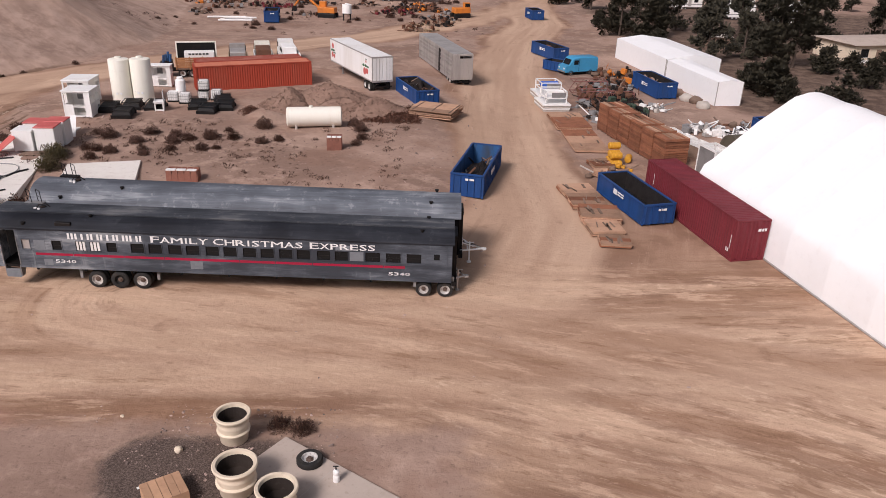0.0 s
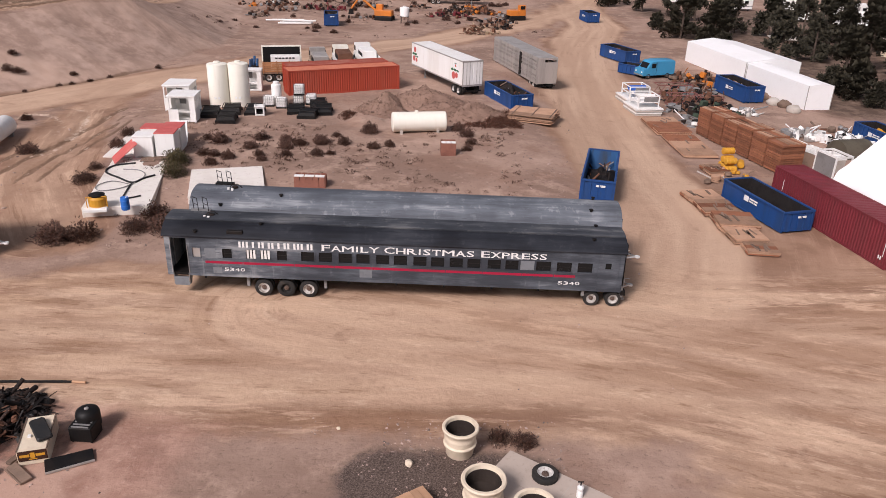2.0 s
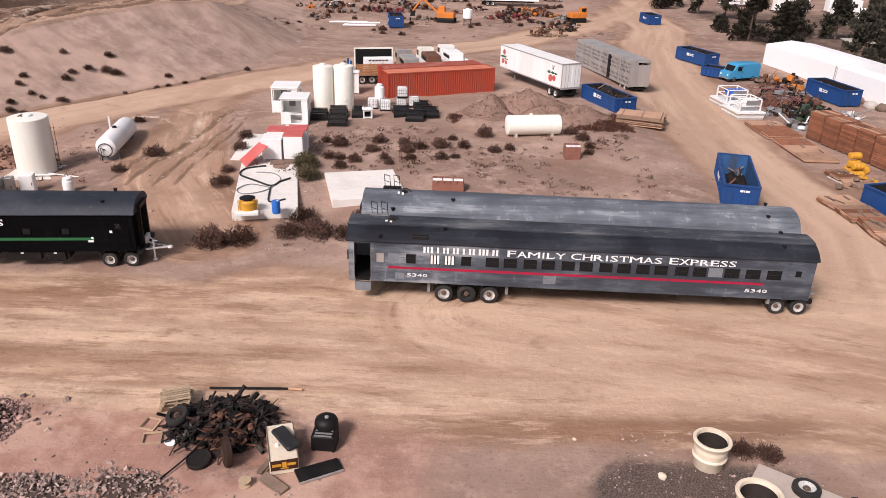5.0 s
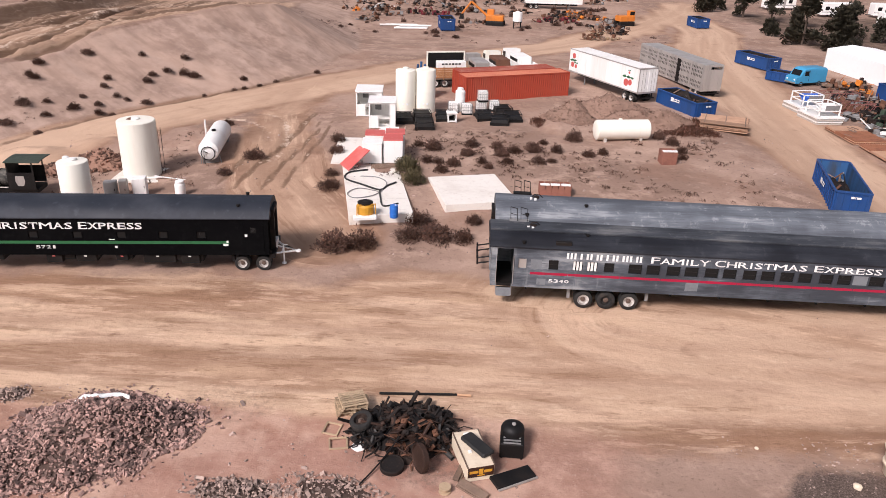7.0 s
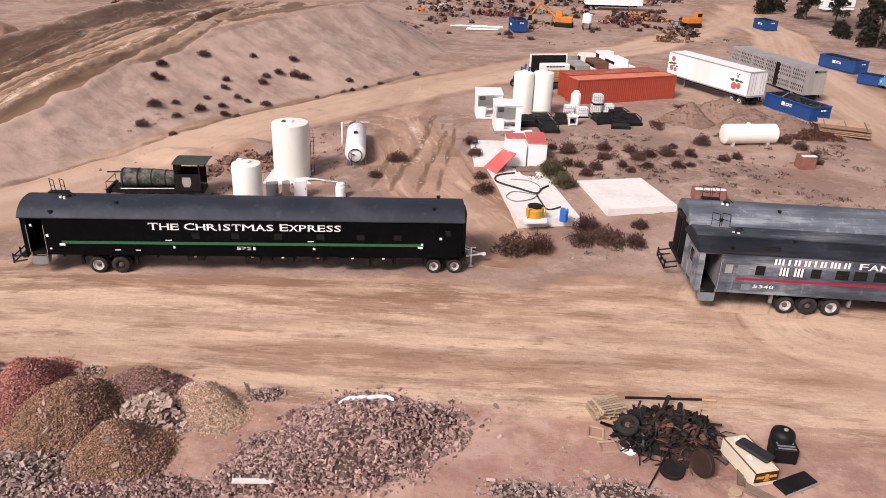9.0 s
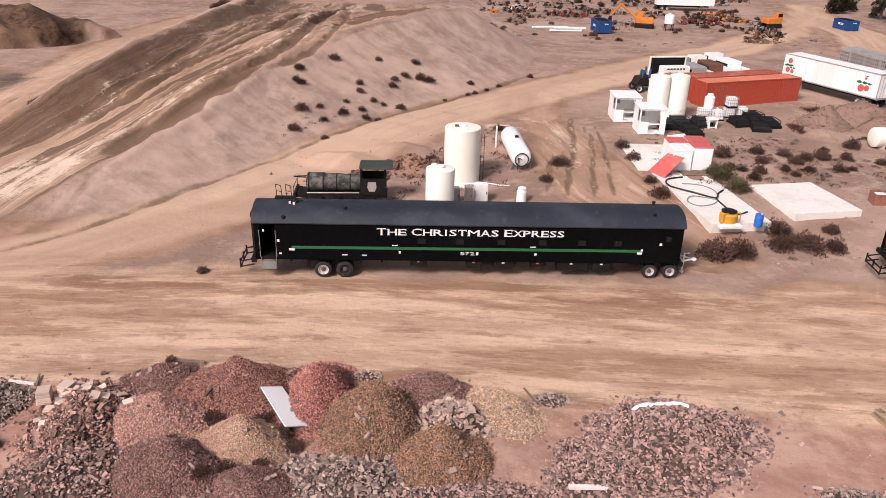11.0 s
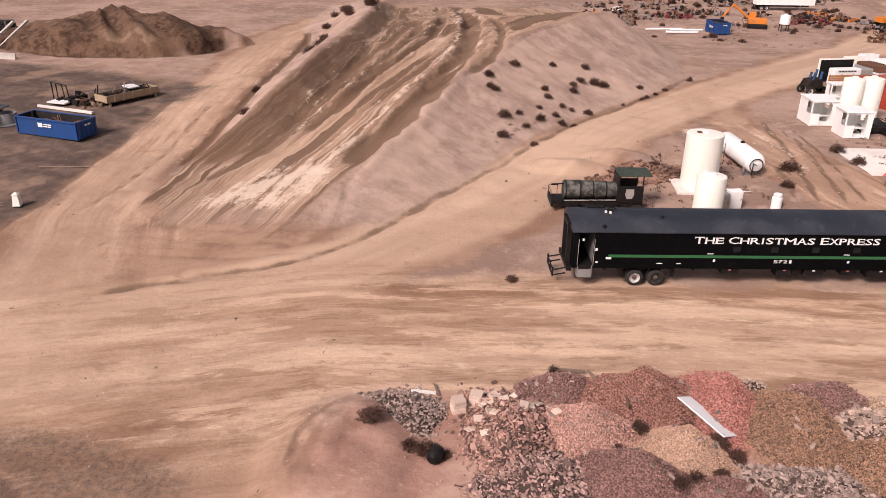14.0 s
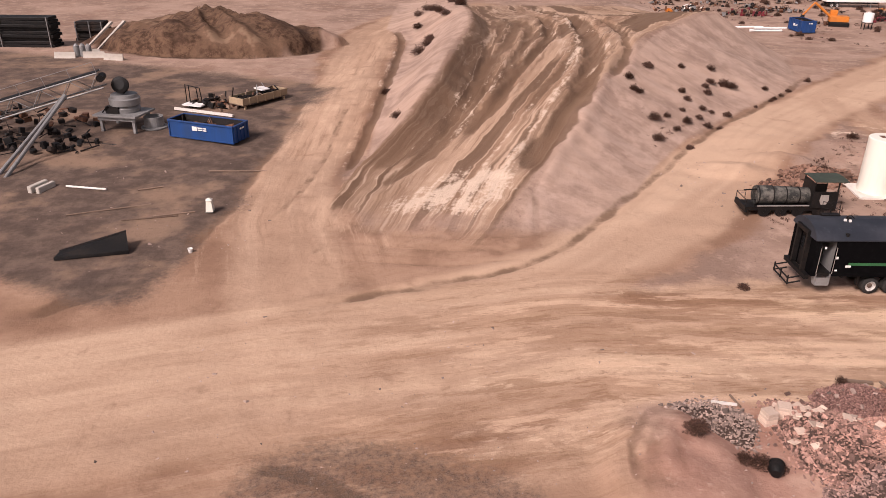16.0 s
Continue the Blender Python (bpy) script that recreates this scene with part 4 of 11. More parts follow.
    c = mix_col(nt, ramp01(nt, calc(nt, "ADD", att("flank"), calc(nt, "MULTIPLY", calc(nt, "SUBTRACT", fine, 0.5), 0.4)), 0.2, 0.7, 0, 0.9), c, fl)
    # groove shade and darker soil put into the colour, then scrapings and lit rims
    shade_soil = calc(nt, "ADD", att("shade_soil"), calc(nt, "ADD", calc(nt, "MULTIPLY", calc(nt, "SUBTRACT", mid, 0.5), 1.0), calc(nt, "MULTIPLY", calc(nt, "MULTIPLY", calc(nt, "SUBTRACT", rlines, 0.5), 0.9), att("ramp"))))
    c = mix_col(nt, calc(nt, "MULTIPLY", ramp01(nt, shade_soil, 0.22, 0.6, 0.0, 0.8), ramp01(nt, att("shade_soil"), 0.1, 0.4)), c, (0.155, 0.092, 0.058))
    chalk = calc(nt, "ADD", att("pale"), calc(nt, "ADD", calc(nt, "MULTIPLY", calc(nt, "SUBTRACT", mid, 0.5), 1.6), calc(nt, "ADD", calc(nt, "MULTIPLY", calc(nt, "SUBTRACT", fine, 0.5), 1.6), calc(nt, "MULTIPLY", calc(nt, "SUBTRACT", rlines, 0.5), 1.8))))
    chalk = calc(nt, "MULTIPLY", ramp01(nt, chalk, 0.45, 0.9, 0.0, 0.9), ramp01(nt, att("pale"), 0.05, 0.4))
    c = mix_col(nt, chalk, c, (0.66, 0.51, 0.395))
    lumps, scree = noise_node(nt, 0.13, 4.0, pos, 0.6), noise_node(nt, 0.9, 6.0, pos, 0.75)
    sp = mix_col(nt, ramp01(nt, scree, 0.38, 0.62), (0.055, 0.03, 0.019), (0.15, 0.088, 0.056))
    sp = mix_col(nt, ramp01(nt, lumps, 0.5, 0.6, 0.0, 0.6), sp, (0.17, 0.102, 0.066))
    sp = mix_col(nt, ramp01(nt, lumps, 0.62, 0.68, 0.0, 0.4), sp, (0.36, 0.24, 0.16))
    sp = mix_col(nt, ramp01(nt, lumps, 0.4, 0.46, 0.6, 0.0), sp, (0.06, 0.033, 0.022))
    c = mix_col(nt, ramp01(nt, att("spoil"), 0.2, 0.8), c, sp)
    yc = mix_col(nt, ramp01(nt, mid, 0.38, 0.66), (0.095, 0.067, 0.054), (0.175, 0.122, 0.094))
    yc = mix_col(nt, ramp01(nt, patch, 0.48, 0.66, 0, 0.75), yc, (0.32, 0.21, 0.145))
    yc = mix_col(nt, ramp01(nt, fine, 0.3, 0.44, 0.5, 0), yc, (0.06, 0.042, 0.034))
    c = mix_col(nt, ramp01(nt, calc(nt, "ADD", att("yard"), calc(nt, "MULTIPLY", calc(nt, "SUBTRACT", fine, 0.5), 0.6)), 0.3, 0.7), c, yc)
    pk = mix_col(nt, ramp01(nt, mid, 0.38, 0.65), (0.33, 0.18, 0.132), (0.50, 0.305, 0.23))
    pk = mix_col(nt, ramp01(nt, blot, 0.45, 0.6, 0, 0.5), pk, (0.36, 0.17, 0.125))
    pk = mix_col(nt, ramp01(nt, patch, 0.49, 0.58, 0, 0.7), pk, (0.60, 0.40, 0.305))
    pk = mix_col(nt, ramp01(nt, fine, 0.56, 0.66, 0, 0.35), pk, (0.66, 0.47, 0.375))
    c = mix_col(nt, ramp01(nt, calc(nt, "ADD", att("pink"), calc(nt, "MULTIPLY", calc(nt, "SUBTRACT", mid, 0.5), 0.7)), 0.3, 0.8, 0, 0.8), c, pk)
    gv = mix_col(nt, ramp01(nt, grit, 0.4, 0.65), (0.045, 0.034, 0.03), (0.17, 0.13, 0.108))
    c = mix_col(nt, ramp01(nt, calc(nt, "ADD", att("gravel"), calc(nt, "MULTIPLY", calc(nt, "SUBTRACT", fine, 0.5), 0.8)), 0.3, 0.8, 0, 0.9), c, gv)
    wd = mix_col(nt, ramp01(nt, mid, 0.4, 0.65), (0.09, 0.06, 0.045), (0.2, 0.14, 0.105))
    c = mix_col(nt, ramp01(nt, att("wood"), 0.2, 0.8, 0, 0.9), c, wd)
    c = mix_col(nt, ramp01(nt, grit, 0.5, 0.75, 0.0, 0.2), c, (0.15, 0.095, 0.07))
    c = mix_col(nt, ramp01(nt, fine, 0.6, 0.8, 0.0, 0.2), c, (0.55, 0.40, 0.31))
    link(nt, c, b.inputs["Base Color"])
    b.inputs["Roughness"].default_value = 0.95
    b.inputs["Specular IOR Level"].default_value = 0.15
    h = calc(nt, "ADD", calc(nt, "MULTIPLY", mid, 1.2), calc(nt, "ADD", calc(nt, "MULTIPLY", fine, 0.7), calc(nt, "ADD", calc(nt, "MULTIPLY", calc(nt, "MULTIPLY", tracks, scar), 0.6), calc(nt, "MULTIPLY", calc(nt, "MULTIPLY", rlines, att("ramp")), 2.2))))
    bump(nt, b, h, 0.5, 0.12)
    return m


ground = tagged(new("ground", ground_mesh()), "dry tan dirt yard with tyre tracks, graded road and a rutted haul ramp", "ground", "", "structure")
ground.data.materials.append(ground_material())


def on_ground(x, y, yaw=0.0, dz=0.0):
    return pose(x, y, ground_z(x, y) + dz, 0, 0, yaw)


# ---- wheels ----
def wheel(parent, x, y, r, w, rim_mat, side=-1, z=None):
    """A road wheel whose axle runs along y, its dish towards side."""
    bm = bmesh.new()
    a, b = 0.62 * r, r
    prof = [(a, -w / 2), (b * 0.93, -w / 2), (b, -w * 0.34), (b, w * 0.34), (b * 0.93, w / 2), (a, w / 2)]
    lathe(bm, prof, 22, None, True)
    t = part("tyre", bm, M_RUBBER, parent)
    smooth(t, 50)
    t.matrix_local = pose(x, y, r if z is None else z, 90, 0, 0)
    bm = bmesh.new()
    lathe(bm, [(a * 1.02, w * 0.45), (a * 0.92, w * 0.45), (a * 0.8, w * 0.05), (a * 0.4, w * 0.02)], 20, None, False, False)
    for i in range(6):
        c, s = math.cos(i * 1.047), math.sin(i * 1.047)
        tube(bm, (a * 0.6 * c, a * 0.6 * s, w * 0.1), (a * 0.6 * c, a * 0.6 * s, w * 0.2), a * 0.07, 6)
    rim = part("rim", bm, rim_mat, t)
    rim.matrix_local = pose(0, 0, 0) if side < 0 else pose(0, 0, 0, 180)
    bm = bmesh.new()
    lathe(bm, [(a * 0.46, w * 0.02), (a * 0.42, w * 0.22), (a * 0.3, w * 0.26), (a * 0.26, w * 0.42), (a * 0.06, w * 0.44)], 14, None, False, False)
    hub = part("hub", bm, M_RIMRUST, t)
    hub.matrix_local = rim.matrix_local
    return t


# ---- passenger cars on road bogies ----
def car_end_frame(parent, x, d, shear):
    """Vestibule end: posts, diaphragm plates and a buffer beam."""
    bm = bmesh.new()
    for y in (0.85, 2.12):
        bx(bm, min(x, x + d * 0.28), y - 0.09, 1.35, max(x, x + d * 0.28), y + 0.09, 3.75)
    bx(bm, min(x, x + d * 0.3), 0.76, 3.7, max(x, x + d * 0.3), 2.21, 3.95)
    bx(bm, min(x, x + d * 0.3), 0.1, 1.05, max(x, x + d * 0.3), 2.95, 1.32)
    for v in bm.verts:
        v.co.z += shear(v.co.x)
    return part("end_frame", bm, M_BLACK, parent, "black steel vestibule end frame")


def rail_car(m, label, length, roof, body_mat, roof_mat, kind, drop, wheels, group):
    """kind: 'gray' with windows, 'plain' dark sided, 'black' with blind windows."""
    car = thing("railway_coach", m, label, "train car", group)
    sh = lambda x: -drop * x

    def fin(name, bm, mat, lab="", par=None):
        for v in bm.verts:
            v.co.z += sh(v.co.x)
        return part(name, bm, mat, par or car, lab)

    W, z0, z1 = 3.05, 1.40, (3.68 if kind == "black" else 3.76)
    door0, door1 = 0.32, 1.22
    # floor and underframe
    bm = bmesh.new()
    bx(bm, 0.05, 0.06, z0 - 0.12, length - 0.05, W - 0.06, z0 + 0.06)
    bx(bm, 1.2, 1.0, z0 - 0.42, length - 1.0, 1.25, z0 - 0.12)
    bx(bm, 1.2, 1.8, z0 - 0.42, length - 1.0, 2.05, z0 - 0.12)
    for k in range(9):
        xx = 2 + k * (length - 4) / 8
        bx(bm, xx, 0.15, z0 - 0.3, xx + 0.1, W - 0.15, z0 - 0.12)
    fin("underframe", bm, M_BLACK)
    # near side wall with window openings
    bm = bmesh.new()
    wins = []
    if kind == "gray":
        wins = [(1.52, 0.44, 2), (3.2, 0.54, 0), (4.54, 0.55, 1), (5.33, 0.57, 1), (6.27, 0.56, 0)]
        for p in (7.63, 9.74, 11.85, 13.95, 16.0, 18.15):
            wins += [(p, 0.74, 0), (p + 1.0, 0.74, 0)]
        wins += [(20.89, 0.84, 0), (22.06, 0.84, 0), (23.24, 0.84, 0)]
    elif kind == "black":
        wins = [(k, 0.5, 0) for k in (9.6, 11.9, 14.4, 16.9, 19.3, 21.5)]
    wz0, wz1 = (2.47, 3.06) if kind == "gray" else (2.38, 2.80)
    bx(bm, door1, 0, z0 - 0.1, length, 0.08, wz0)
    bx(bm, door1, 0, wz1, length, 0.08, z1)
    bx(bm, 0, 0, z0 - 0.1, door0, 0.08, z1)
    bx(bm, door0, 0, z1 - 0.14, door1, 0.08, z1)
    xx = door1
    for wx, ww, _ in wins:
        bx(bm, xx, 0, wz0, wx, 0.08, wz1)
        xx = wx + ww
    bx(bm, xx, 0, wz0, length, 0.08, wz1)
    fin("side_wall", bm, body_mat)
    bm = bmesh.new()
    bx(bm, 0, W - 0.08, z0 - 0.1, length, W, z1)
    fin("side_wall", bm, body_mat)
    for k, (wx, ww, blind) in enumerate(wins):
        bm = bmesh.new()
        e = 0.045
        for a in ((wx - e, wz0 - e, wx + ww + e, wz0), (wx - e, wz1, wx + ww + e, wz1 + e), (wx - e, wz0, wx, wz1), (wx + ww, wz0, wx + ww + e, wz1)):
            bx(bm, a[0], -0.022, a[1], a[2], 0.03, a[3])
        fr = fin("window_frame", bm, body_mat)
        bm = bmesh.new()
        bx(bm, wx, 0.045, wz0, wx + ww, 0.06, wz1)
        fin("pane", bm, M_ALU if blind == 2 else M_GLASS, "", fr)
        if blind == 1:
            for q in range(3):
                bm = bmesh.new()
                x_ = wx + 0.02 + q * ww / 3
                bx(bm, x_, 0.03, wz0 + 0.02, x_ + ww / 3 - 0.06, 0.042, wz1 - 0.02)
                fin("blind", bm, M_WHITE, "pale slatted blind", fr)
        elif kind == "gray" and blind == 0:
            bm = bmesh.new()
            bx(bm, wx + ww * 0.08, 0.036, wz0 + 0.27, wx + ww * 0.92, 0.043, wz0 + 0.30)
            fin("sash_bar", bm, M_BLACK, "", fr)
    # ends
    for x_, d in ((0.0, 1), (length, -1)):
        bm = bmesh.new()
        xa, xb = min(x_, x_ + d * 0.08), max(x_, x_ + d * 0.08)
        bx(bm, xa, 0.08, z0 - 0.1, xb, 1.1, z1)
        bx(bm, xa, 1.95, z0 - 0.1, xb, W - 0.08, z1)
        bx(bm, xa, 1.1, 3.45, xb, 1.95, z1)
        fin("end_wall", bm, body_mat if kind == "gray" else M_BLACKCAR)
        bm = bmesh.new()
        bx(bm, xa + d * 0.05, 1.1, z0 - 0.1, xb + d * 0.05, 1.95, 3.45)
        dr = fin("end_door", bm, M_GRAY if kind == "gray" else M_BLACK)
        bm = bmesh.new()
        bx(bm, x_ - 0.0 + (d * 0.03 if d > 0 else -0.035), 1.25, 2.5, x_ + (0.035 if d > 0 else -0.03), 1.8, 3.25)
        fin("pane", bm, M_GLASS, "", dr)
        if kind != "gray" or d < 0:
            car_end_frame(car, x_, -d, sh)
    # vestibule: inner walls and steps
    bm = bmesh.new()
    bx(bm, 1.3, 0.1, z0, 1.38, W - 0.1, z1)
    fin("vestibule_wall", bm, M_GRAY)
    bm = bmesh.new()
    for k in range(3):
        bx(bm, door0 + 0.02, -0.04 + 0.2 * k, 0.80 + 0.22 * k, door1 - 0.02, 0.22 + 0.2 * k, 0.84 + 0.22 * k)
    for xx in (door0, door1 - 0.04):
        hull(bm, [(xx + a, y, z) for a in (0, 0.04) for y, z in ((-0.05, 0.74), (0.25, 0.74), (0.7, 1.45), (-0.05, 1.45))], ((0, 1, 2, 3), (7, 6, 5, 4), (0, 4, 5, 1), (1, 5, 6, 2), (2, 6, 7, 3), (3, 7, 4, 0)))
    fin("steps", bm, M_GRAY, "worn grey metal boarding steps")
    bm = bmesh.new()
    bx(bm, door0 + 0.05, -0.07, 0.70, door1 - 0.05, -0.055, 1.24)
    fin("step_skirt", bm, M_PATCH if kind == "gray" else M_GRAY, "pale sheet-metal step skirt")
    for xx in (door0 - 0.02, door1 + 0.03):
        bm = bmesh.new()
        tube(bm, (xx, -0.05, 1.5), (xx, -0.05, 3.2), 0.018, 6)
        fin("grab_rail", bm, M_ALU)
    # right-hand door leaf
    bm = bmesh.new()
    bx(bm, length - 1.42, -0.018, z0 - 0.02, length - 0.32, 0.0, 3.58)
    lf = fin("side_door", bm, body_mat)
    bm = bmesh.new()
    bx(bm, length - 1.05, -0.026, 2.75, length - 0.72, -0.016, 3.1)
    fin("pane", bm, M_GLASS, "", lf)
    bm = bmesh.new()
    for a in ((length - 1.46, z0 - 0.05, length - 1.42, 3.62), (length - 0.32, z0 - 0.05, length - 0.28, 3.62), (length - 1.46, 3.58, length - 0.28, 3.62)):
        bx(bm, a[0], -0.03, a[1], a[2], 0.01, a[3])
    fin("door_frame", bm, body_mat, "", lf)
    # roof
    bm = bmesh.new()
    half = [(0.0 - 0.06, z1 - 0.06), (-0.07, z1), (-0.02, z1 + 0.09)] + roof
    prof = half + [(W - y, z) for y, z in reversed(half)]
    sweep(bm, prof, -0.12, length + 0.12, True, None, 12)
    rf = fin("roof", bm, roof_mat)
    smooth(rf, 24)
    if kind == "gray":
        # the raised flat crown, its ledge, and the mouldings along the side
        bm = bmesh.new()
        crown = [(0.84, 4.34), (0.82, 4.43), (0.86, 4.45), (1.2, 4.475), (1.525, 4.485)]
        sweep(bm, crown + [(W - y, z) for y, z in reversed(crown)], -0.1, length + 0.1, True, None, 12)
        fin("roof_crown", bm, M_CROWN, "worn grey flat crown of the roof", rf)
        for a in ((z1 - 0.07, z1 - 0.02, -0.05), (3.55, 3.58, -0.012), (2.40, 2.44, -0.014), (1.46, 1.49, -0.012)):
            bm = bmesh.new()
            bx(bm, door1 + 0.06, a[2], a[0], length - 1.5, 0.0, a[1])
            fin("belt_rail", bm, body_mat)
        for xx in (2.1, 4.3, 7.2, 9.45, 11.55, 13.7, 15.75, 17.85, 20.1, 21.9):
            bm = bmesh.new()
            bx(bm, xx, -0.009, 1.5, xx + 0.03, 0.0, 2.4)
            fin("panel_seam", bm, body_mat)
        for xx, zz, w_, h_ in ((20.0, 2.5, 0.78, 0.56), (2.2, 2.5, 0.62, 0.55), (19.2, 3.12, 0.9, 0.3), (10.9, 1.6, 0.7, 0.5), (2.6, 1.5, 0.5, 0.38)):
            bm = bmesh.new()
            bx(bm, xx, -0.011, zz, xx + w_, 0.0, zz + h_)
            fin("patch_panel", bm, M_PATCH, "pale primer patch on the side")
        bm = bmesh.new()
        bx(bm, 3.5, 0.08, 3.92, 4.4, 0.36, 4.12, None, 0.03)
        fin("roof_box", bm, M_BLACK, "black vent box on the roof side", rf)
    # roof seams
    top = max(z for _, z in roof)
    for k in range(1, 9):
        bm = bmesh.new()
        xx = k * length / 9
        pr = [(y, z + 0.008) for y, z in half[2:]] + [(W - y, z + 0.008) for y, z in reversed(half[2:])]
        n = len(pr)
        hull(bm, [(xx + a, y, z) for a in (0, 0.05) for y, z in pr], [(i, i + 1, n + i + 1, n + i) for i in range(n - 1)])
        fin("seam", bm, roof_mat, "", rf)
    # roof vents and boarding rails
    for xx, yy in ((5.3, 0.72), (length - 1.75, 0.55), (length - 1.4, 2.1), (1.75, 0.12)):
        zz = np.interp(yy, [p[0] for p in half[2:]] + [W / 2], [p[1] for p in half[2:]] + [top])
        bm = bmesh.new()
        lathe(bm, [(0.09, -0.05), (0.09, 0.06), (0.13, 0.07), (0.12, 0.12), (0.04, 0.14)], 10, pose(xx, yy, float(zz)))
        fin("roof_vent", bm, M_BLACK, "", rf)
    for xx in (1.1, 1.68):
        bm = bmesh.new()
        polyline(bm, [(xx, 2.3, top - 0.2), (xx - 0.06, 2.3, top + 0.78), (xx + 0.3, 2.0, top + 0.8), (xx + 0.36, 2.0, top - 0.1)], 0.022)
        polyline(bm, [(xx - 0.02, 2.3, top + 0.38), (xx + 0.33, 2.0, top + 0.4)], 0.018)
        fin("roof_rail", bm, M_BLACK, "thin dark boarding rail on the roof")
    bm = bmesh.new()
    bx(bm, 1.0, 1.95, top - 0.12, 2.1, 2.35, top + 0.05)
    fin("roof_step", bm, M_GRAY if kind == "gray" else M_BLACK, "narrow roof step board")
    bm = bmesh.new()
    lathe(bm, [(0.18, -0.04), (0.18, 0.06), (0.13, 0.09), (0.05, 0.1)], 14, pose(2.35, 1.45, top + 0.03))
    polyline(bm, [(2.0, 1.3, top), (2.2, 1.35, top + 0.24), (2.5, 1.5, top + 0.22), (2.75, 1.55, top)], 0.03)
    fin("roof_fitting", bm, M_SCRAP, "dark roof ventilator fitting")
    for xx, yy in ((1.95, 1.15), (2.2, 1.05)):
        bm = bmesh.new()
        bx(bm, xx, yy, top - 0.04, xx + 0.13, yy + 0.1, top + 0.1)
        fin("roof_lamp", bm, M_WHITE, "small white roof lamp")
    # running gear
    for xx, rim_mat, r in wheels:
        for yy in (0.28, 0.60, 2.45, 2.77):
            wheel(car, xx, yy, r, 0.27, rim_mat if yy == 0.28 else M_RIMRUST, -1 if yy < 1.5 else 1)
        bm = bmesh.new()
        tube(bm, (xx, 0.3, r), (xx, 2.75, r), 0.08, 8)
        part("axle", bm, M_BLACK, car)
    lo, hi = wheels[0][0], [w for w in wheels if w[0] < length / 2][-1][0]
    for a, b in ((lo - 0.95, hi + 1.05), (wheels[-2][0] - 0.6, wheels[-1][0] + 0.5)):
        bm = bmesh.new()
        for yy in (0.9, 1.95):
            bx(bm, a, yy, 0.78, b, yy + 0.16, 1.12)
        for xx in (a, b - 0.16):
            bx(bm, xx, 0.16, 0.62, xx + 0.16, 0.34, 1.32)
            bx(bm, xx, 0.16, 0.95, xx + 0.16, W - 0.16, 1.1)
        part("bogie_frame", bm, M_BLACK if kind != "gray" else M_GRAY, car)
    return car, fin


ROOF_FLAT = [(0.10, 3.94), (0.26, 4.10), (0.5, 4.24), (0.76, 4.32), (0.92, 4.345), (0.93, 4.37), (1.2, 4.41), (1.525, 4.43)]
ROOF_LOW = [(0.08, 3.88), (0.22, 4.05), (0.45, 4.21), (0.75, 4.33), (1.1, 4.41), (1.525, 4.44)]
ROOF_ARCH = [(0.10, 4.02), (0.24, 4.24), (0.45, 4.43), (0.72, 4.57), (1.08, 4.67), (1.525, 4.70)]
GW = [(5.36, M_RIM, 0.53), (6.65, M_RUBBER, 0.53), (7.94, M_RIM, 0.53), (24.25, M_RIM, 0.47), (25.5, M_RIM, 0.47)]
GREY_POSE = pose(-25.65, 39.08, 0.0, 0, 0, -0.8)
grey, fin = rail_car(GREY_POSE, "weathered grey passenger coach with red stripe and white lettering", 25.85, ROOF_FLAT, M_GRAYCAR, M_DARKROOF, "gray", 0.0112, GW, "coaches")
bm = bmesh.new()
bx(bm, 2.2, -0.006, 2.12, 23.15, 0.0, 2.27)
fin("stripe", bm, M_RED, "faded red stripe")


def side_words(car, drop, x, z, w, h, text, name="lettering"):
    m = Matrix.Translation((x, -0.012, z - drop * x)) @ pose(0, 0, 0, 90, math.degrees(math.atan(drop)), 0)
    if name == "lettering":
        return serif_word(text, w, h, M_LETTER, car, m)
    for k, ch in enumerate(text):
        cell = w / len(text)
        letters(ch, cell * (0.45 if ch == "1" else 0.82), h, M_LETTER, car, m @ Matrix.Translation((k * cell + (0.2 * cell if ch == "1" else 0), 0, 0)), "digit", 0.012)


def side_bars(car, drop, x, z, widths, h, gap):
    bars(widths, h, gap, M_LETTER, car, Matrix.Translation((x, -0.004, z - drop * x)) @ pose(0, 0, 0, 90, math.degrees(math.atan(drop)), 0))


NAME_BARS = [w for n in (3, 1, 2, 2, 1, 2, 3, 2) for w in [0.12] * n + [-0.05]]
side_bars(grey, 0.0112, 4.15, 3.18, NAME_BARS, 0.36, 0.085)
side_words(grey, 0.0112, 8.8, 3.17, 3.2, 0.35, "FAMILY")
side_words(grey, 0.0112, 12.3, 3.17, 5.05, 0.35, "CHRISTMAS")
side_words(grey, 0.0112, 17.75, 3.17, 3.7, 0.35, "EXPRESS")
side_words(grey, 0.0112, 3.25, 1.68, 1.2, 0.2, "5340", "coach_number")
side_words(grey, 0.0112, 22.2, 1.67, 1.3, 0.2, "5340", "coach_number")

HW = [(4.6, M_RIMRUST, 0.53), (5.9, M_RIMRUST, 0.53), (24.0, M_RIMRUST, 0.47), (25.2, M_RIMRUST, 0.47)]
rear_coach, _ = rail_car(pose(-25.2, 42.85, 0.05, 0, 0, -0.8), "dark passenger coach with pale arched roof behind the grey coach", 25.9, ROOF_ARCH, M_BLACKCAR, M_PALEROOF, "plain", 0.0112, HW, "coaches")

